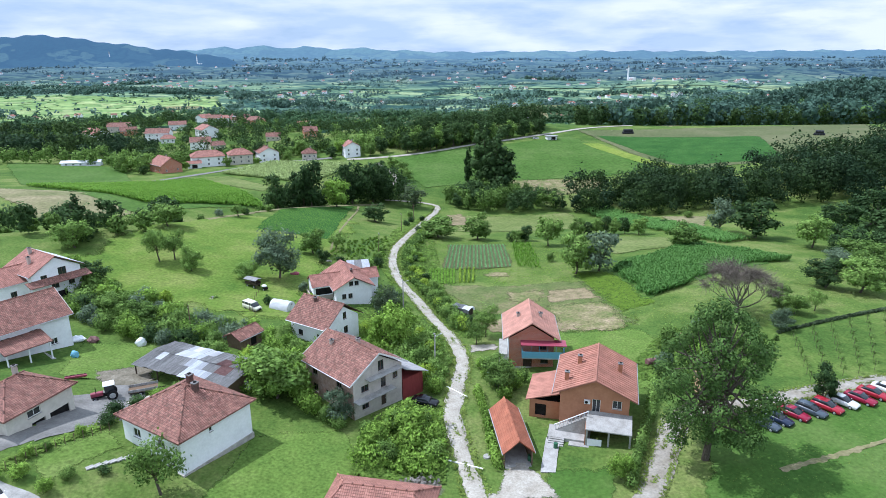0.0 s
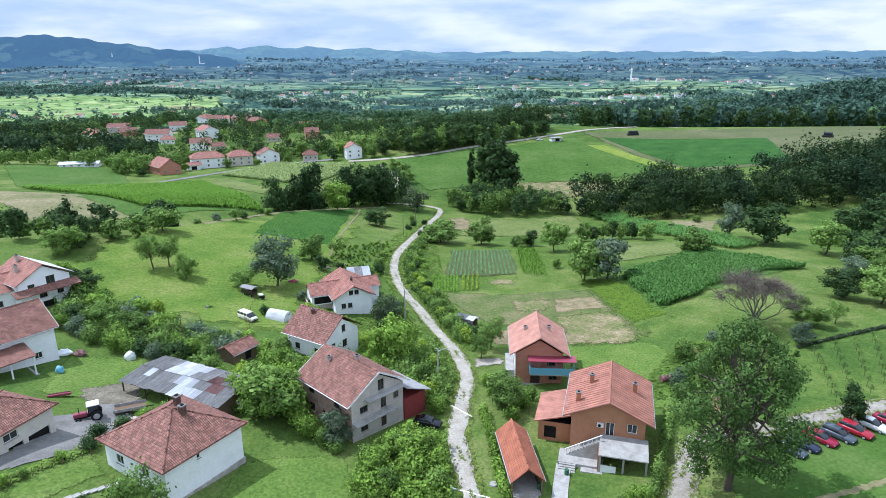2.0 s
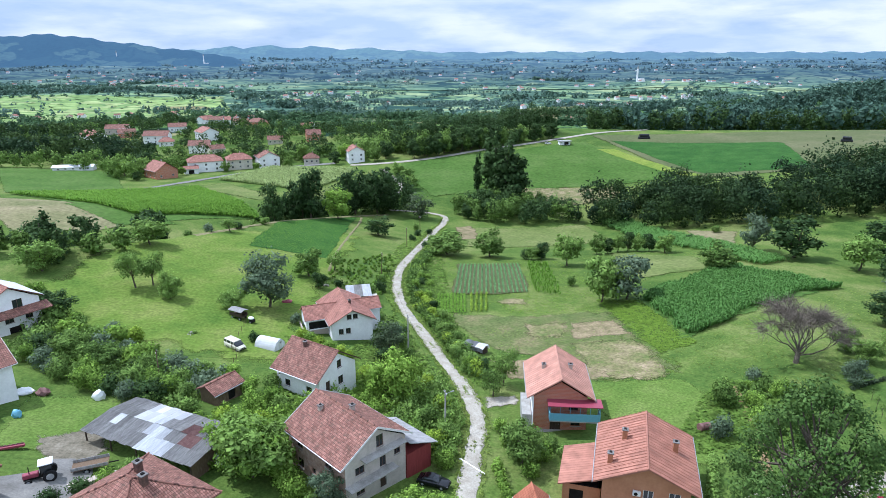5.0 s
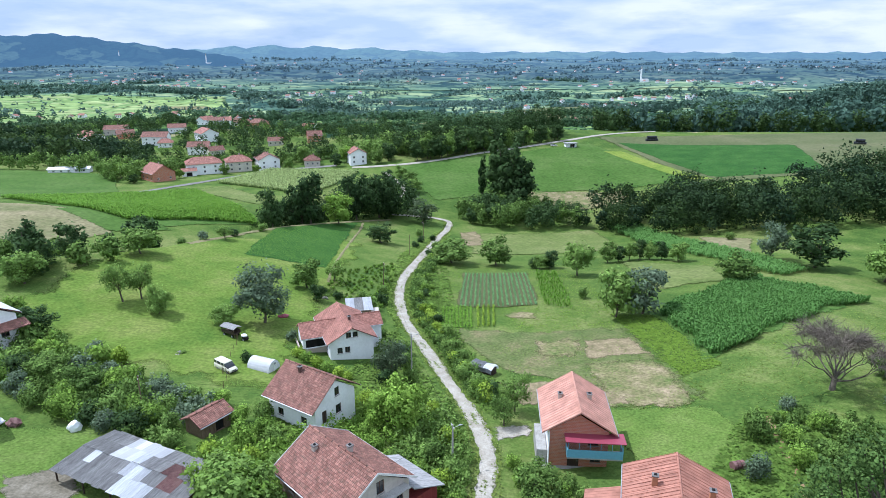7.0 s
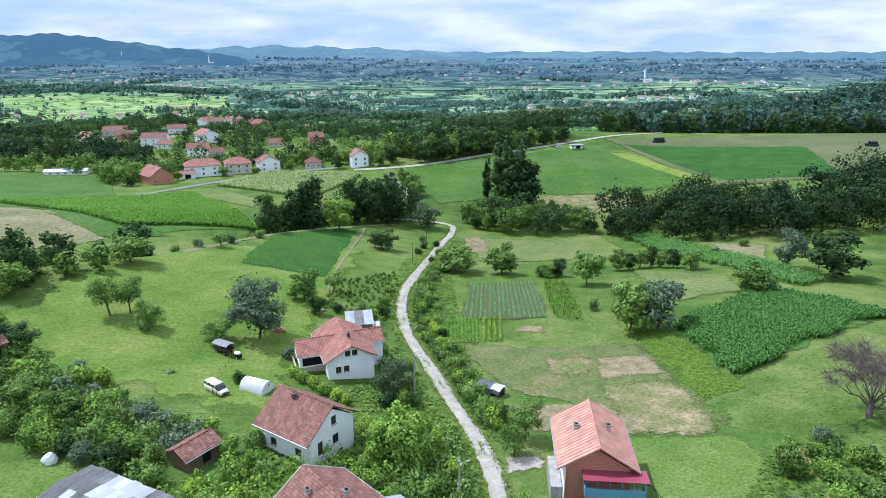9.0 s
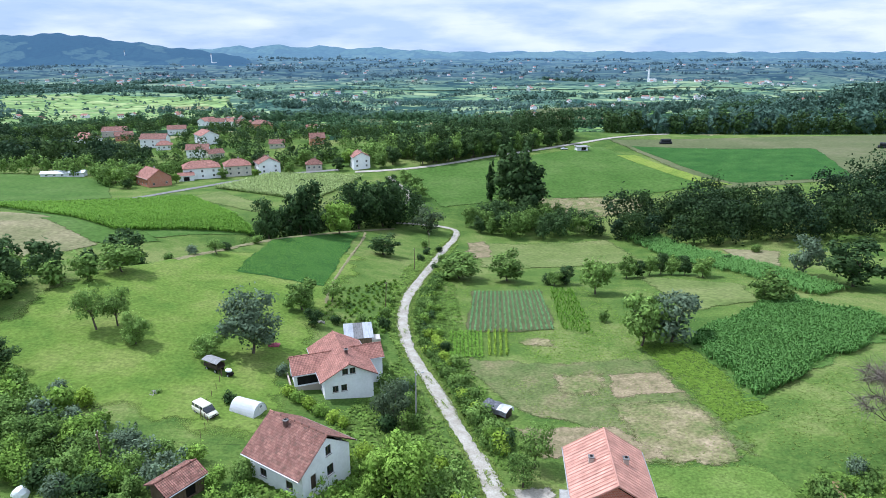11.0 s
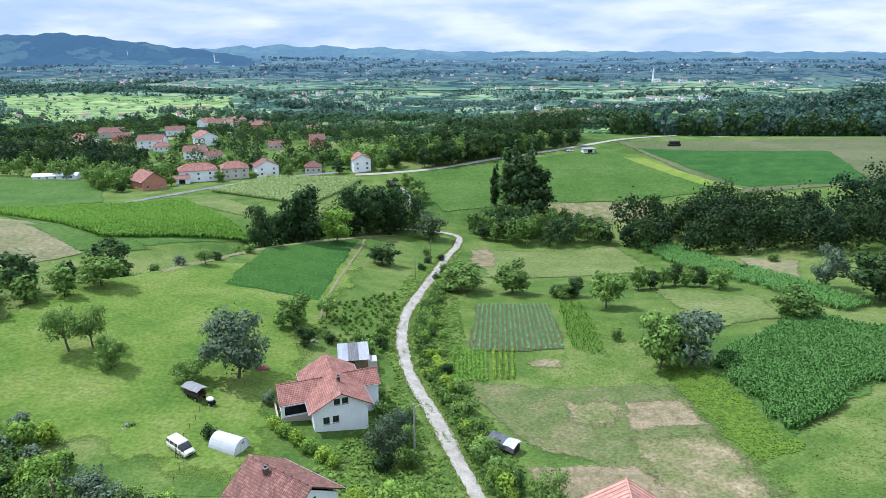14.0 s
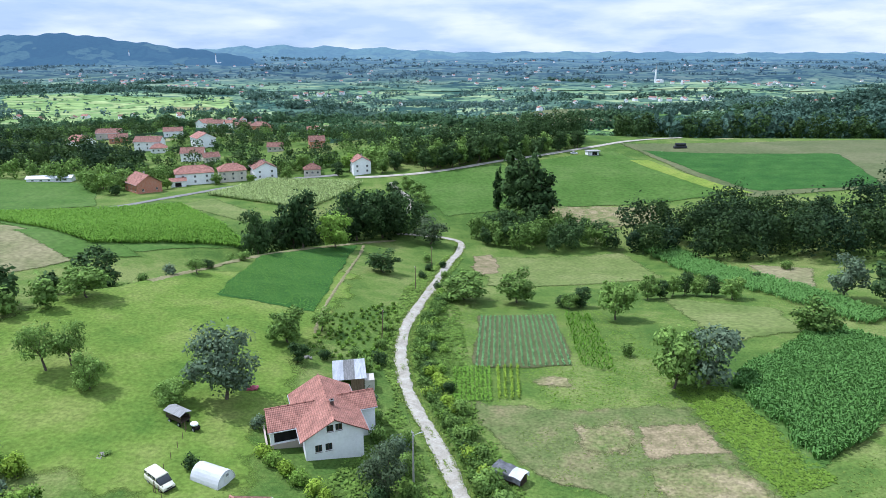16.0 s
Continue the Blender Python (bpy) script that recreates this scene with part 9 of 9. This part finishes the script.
# garden fence posts along the yard
for k in range(15):
    a = k / 14
    x, y = -54 + 8.6 * a, 61.5 + 13.5 * a
    t = thing("fence_post", "thin weathered wooden fence post", "post", site(x, y, 10), "yard fence")
    bm = bmesh.new(); rod(bm, (0, 0, -0.3), (0.04, 0, 1.2), 0.05, 0.045, 6); part("post", bm, M["wood"], t)
for k in range(18):
    a = k / 17
    x, y = -45 + 5 * a, 143 - 22 * a + 3 * math.sin(a * 9)
    t = thing("fence_post", "thin weathered wooden fence post", "post", site(x, y, 10), "meadow fence")
    bm = bmesh.new(); rod(bm, (0, 0, -0.3), (0.04, 0, 1.2), 0.05, 0.045, 6); part("post", bm, M["wood"], t)

# concrete drains across the road
for (xa, ya), (xb, yb) in (((0.5, 94.6), (4.0, 91.0)), ((0.3, 74.8), (5.6, 72.6))):
    L = math.hypot(xb - xa, yb - ya)
    xm, ym = (xa + xb) / 2, (ya + yb) / 2
    t = thing("road_drain", "narrow white concrete drain laid across the gravel road", "drain", pose(xm, ym, gz(xm, ym) + 0.16, 0, 0, math.degrees(math.atan2(yb - ya, xb - xa))), "road drains")
    for k in range(int(L / 0.6)):
        boxed("drain_stone", (-L / 2 + 0.3 + k * 0.6, 0, 0), (0.57, 0.2, 0.16), M["white"], t, bevel=0.015)
# manhole slabs on the verge
for x, y in ((0.0, 80.4), (6.0, 75.6)):
    t = thing("manhole_cover", "pale round concrete cover in the grass", "cover", site(x, y, 0), "manhole covers")
    bm = bmesh.new(); bmesh.ops.create_cone(bm, cap_ends=True, segments=20, radius1=0.55, radius2=0.5, depth=0.25, matrix=pose(0, 0, 0.1)); part("slab", bm, M["concrete"], t)

# slab path of the bungalow's garden
for k in range(7):
    a = k / 6
    x, y = -43.6 + 3.8 * a, 66.6 + 3.4 * a
    t = thing("path_slab", "pale worn concrete paving slab in the grass", "slab", pose(x, y, gz(x, y) + 0.08, 0, 0, 42 + 7 * (k % 3)), "garden path")
    boxed("slab", (0, 0, 0), (0.85, 0.7, 0.16), M["concrete"], t, bevel=0.02)

# garage before the white hamlet house
h = thing("garage", "white garage with a pink tiled roof in the hamlet", "garage", site(-150, 380.5, 25))
block(h, 7.5, 6, 3.0, M["white"], dict(s=[("hole", 0, 1.2, 3.0, 2.2)]), gable_h=1.0, low=-2)
gable_roof(h, 8.6, 7.0, 3.0, 1.3, 0.4, 0.4, M["tile_pink"])

# kinds of tree that were set out nowhere
for k in list(SORTS):
    if k not in USED:
        for c in list(bpy.data.objects[k].children):
            bpy.data.objects.remove(c)
        bpy.data.objects.remove(bpy.data.objects[k])
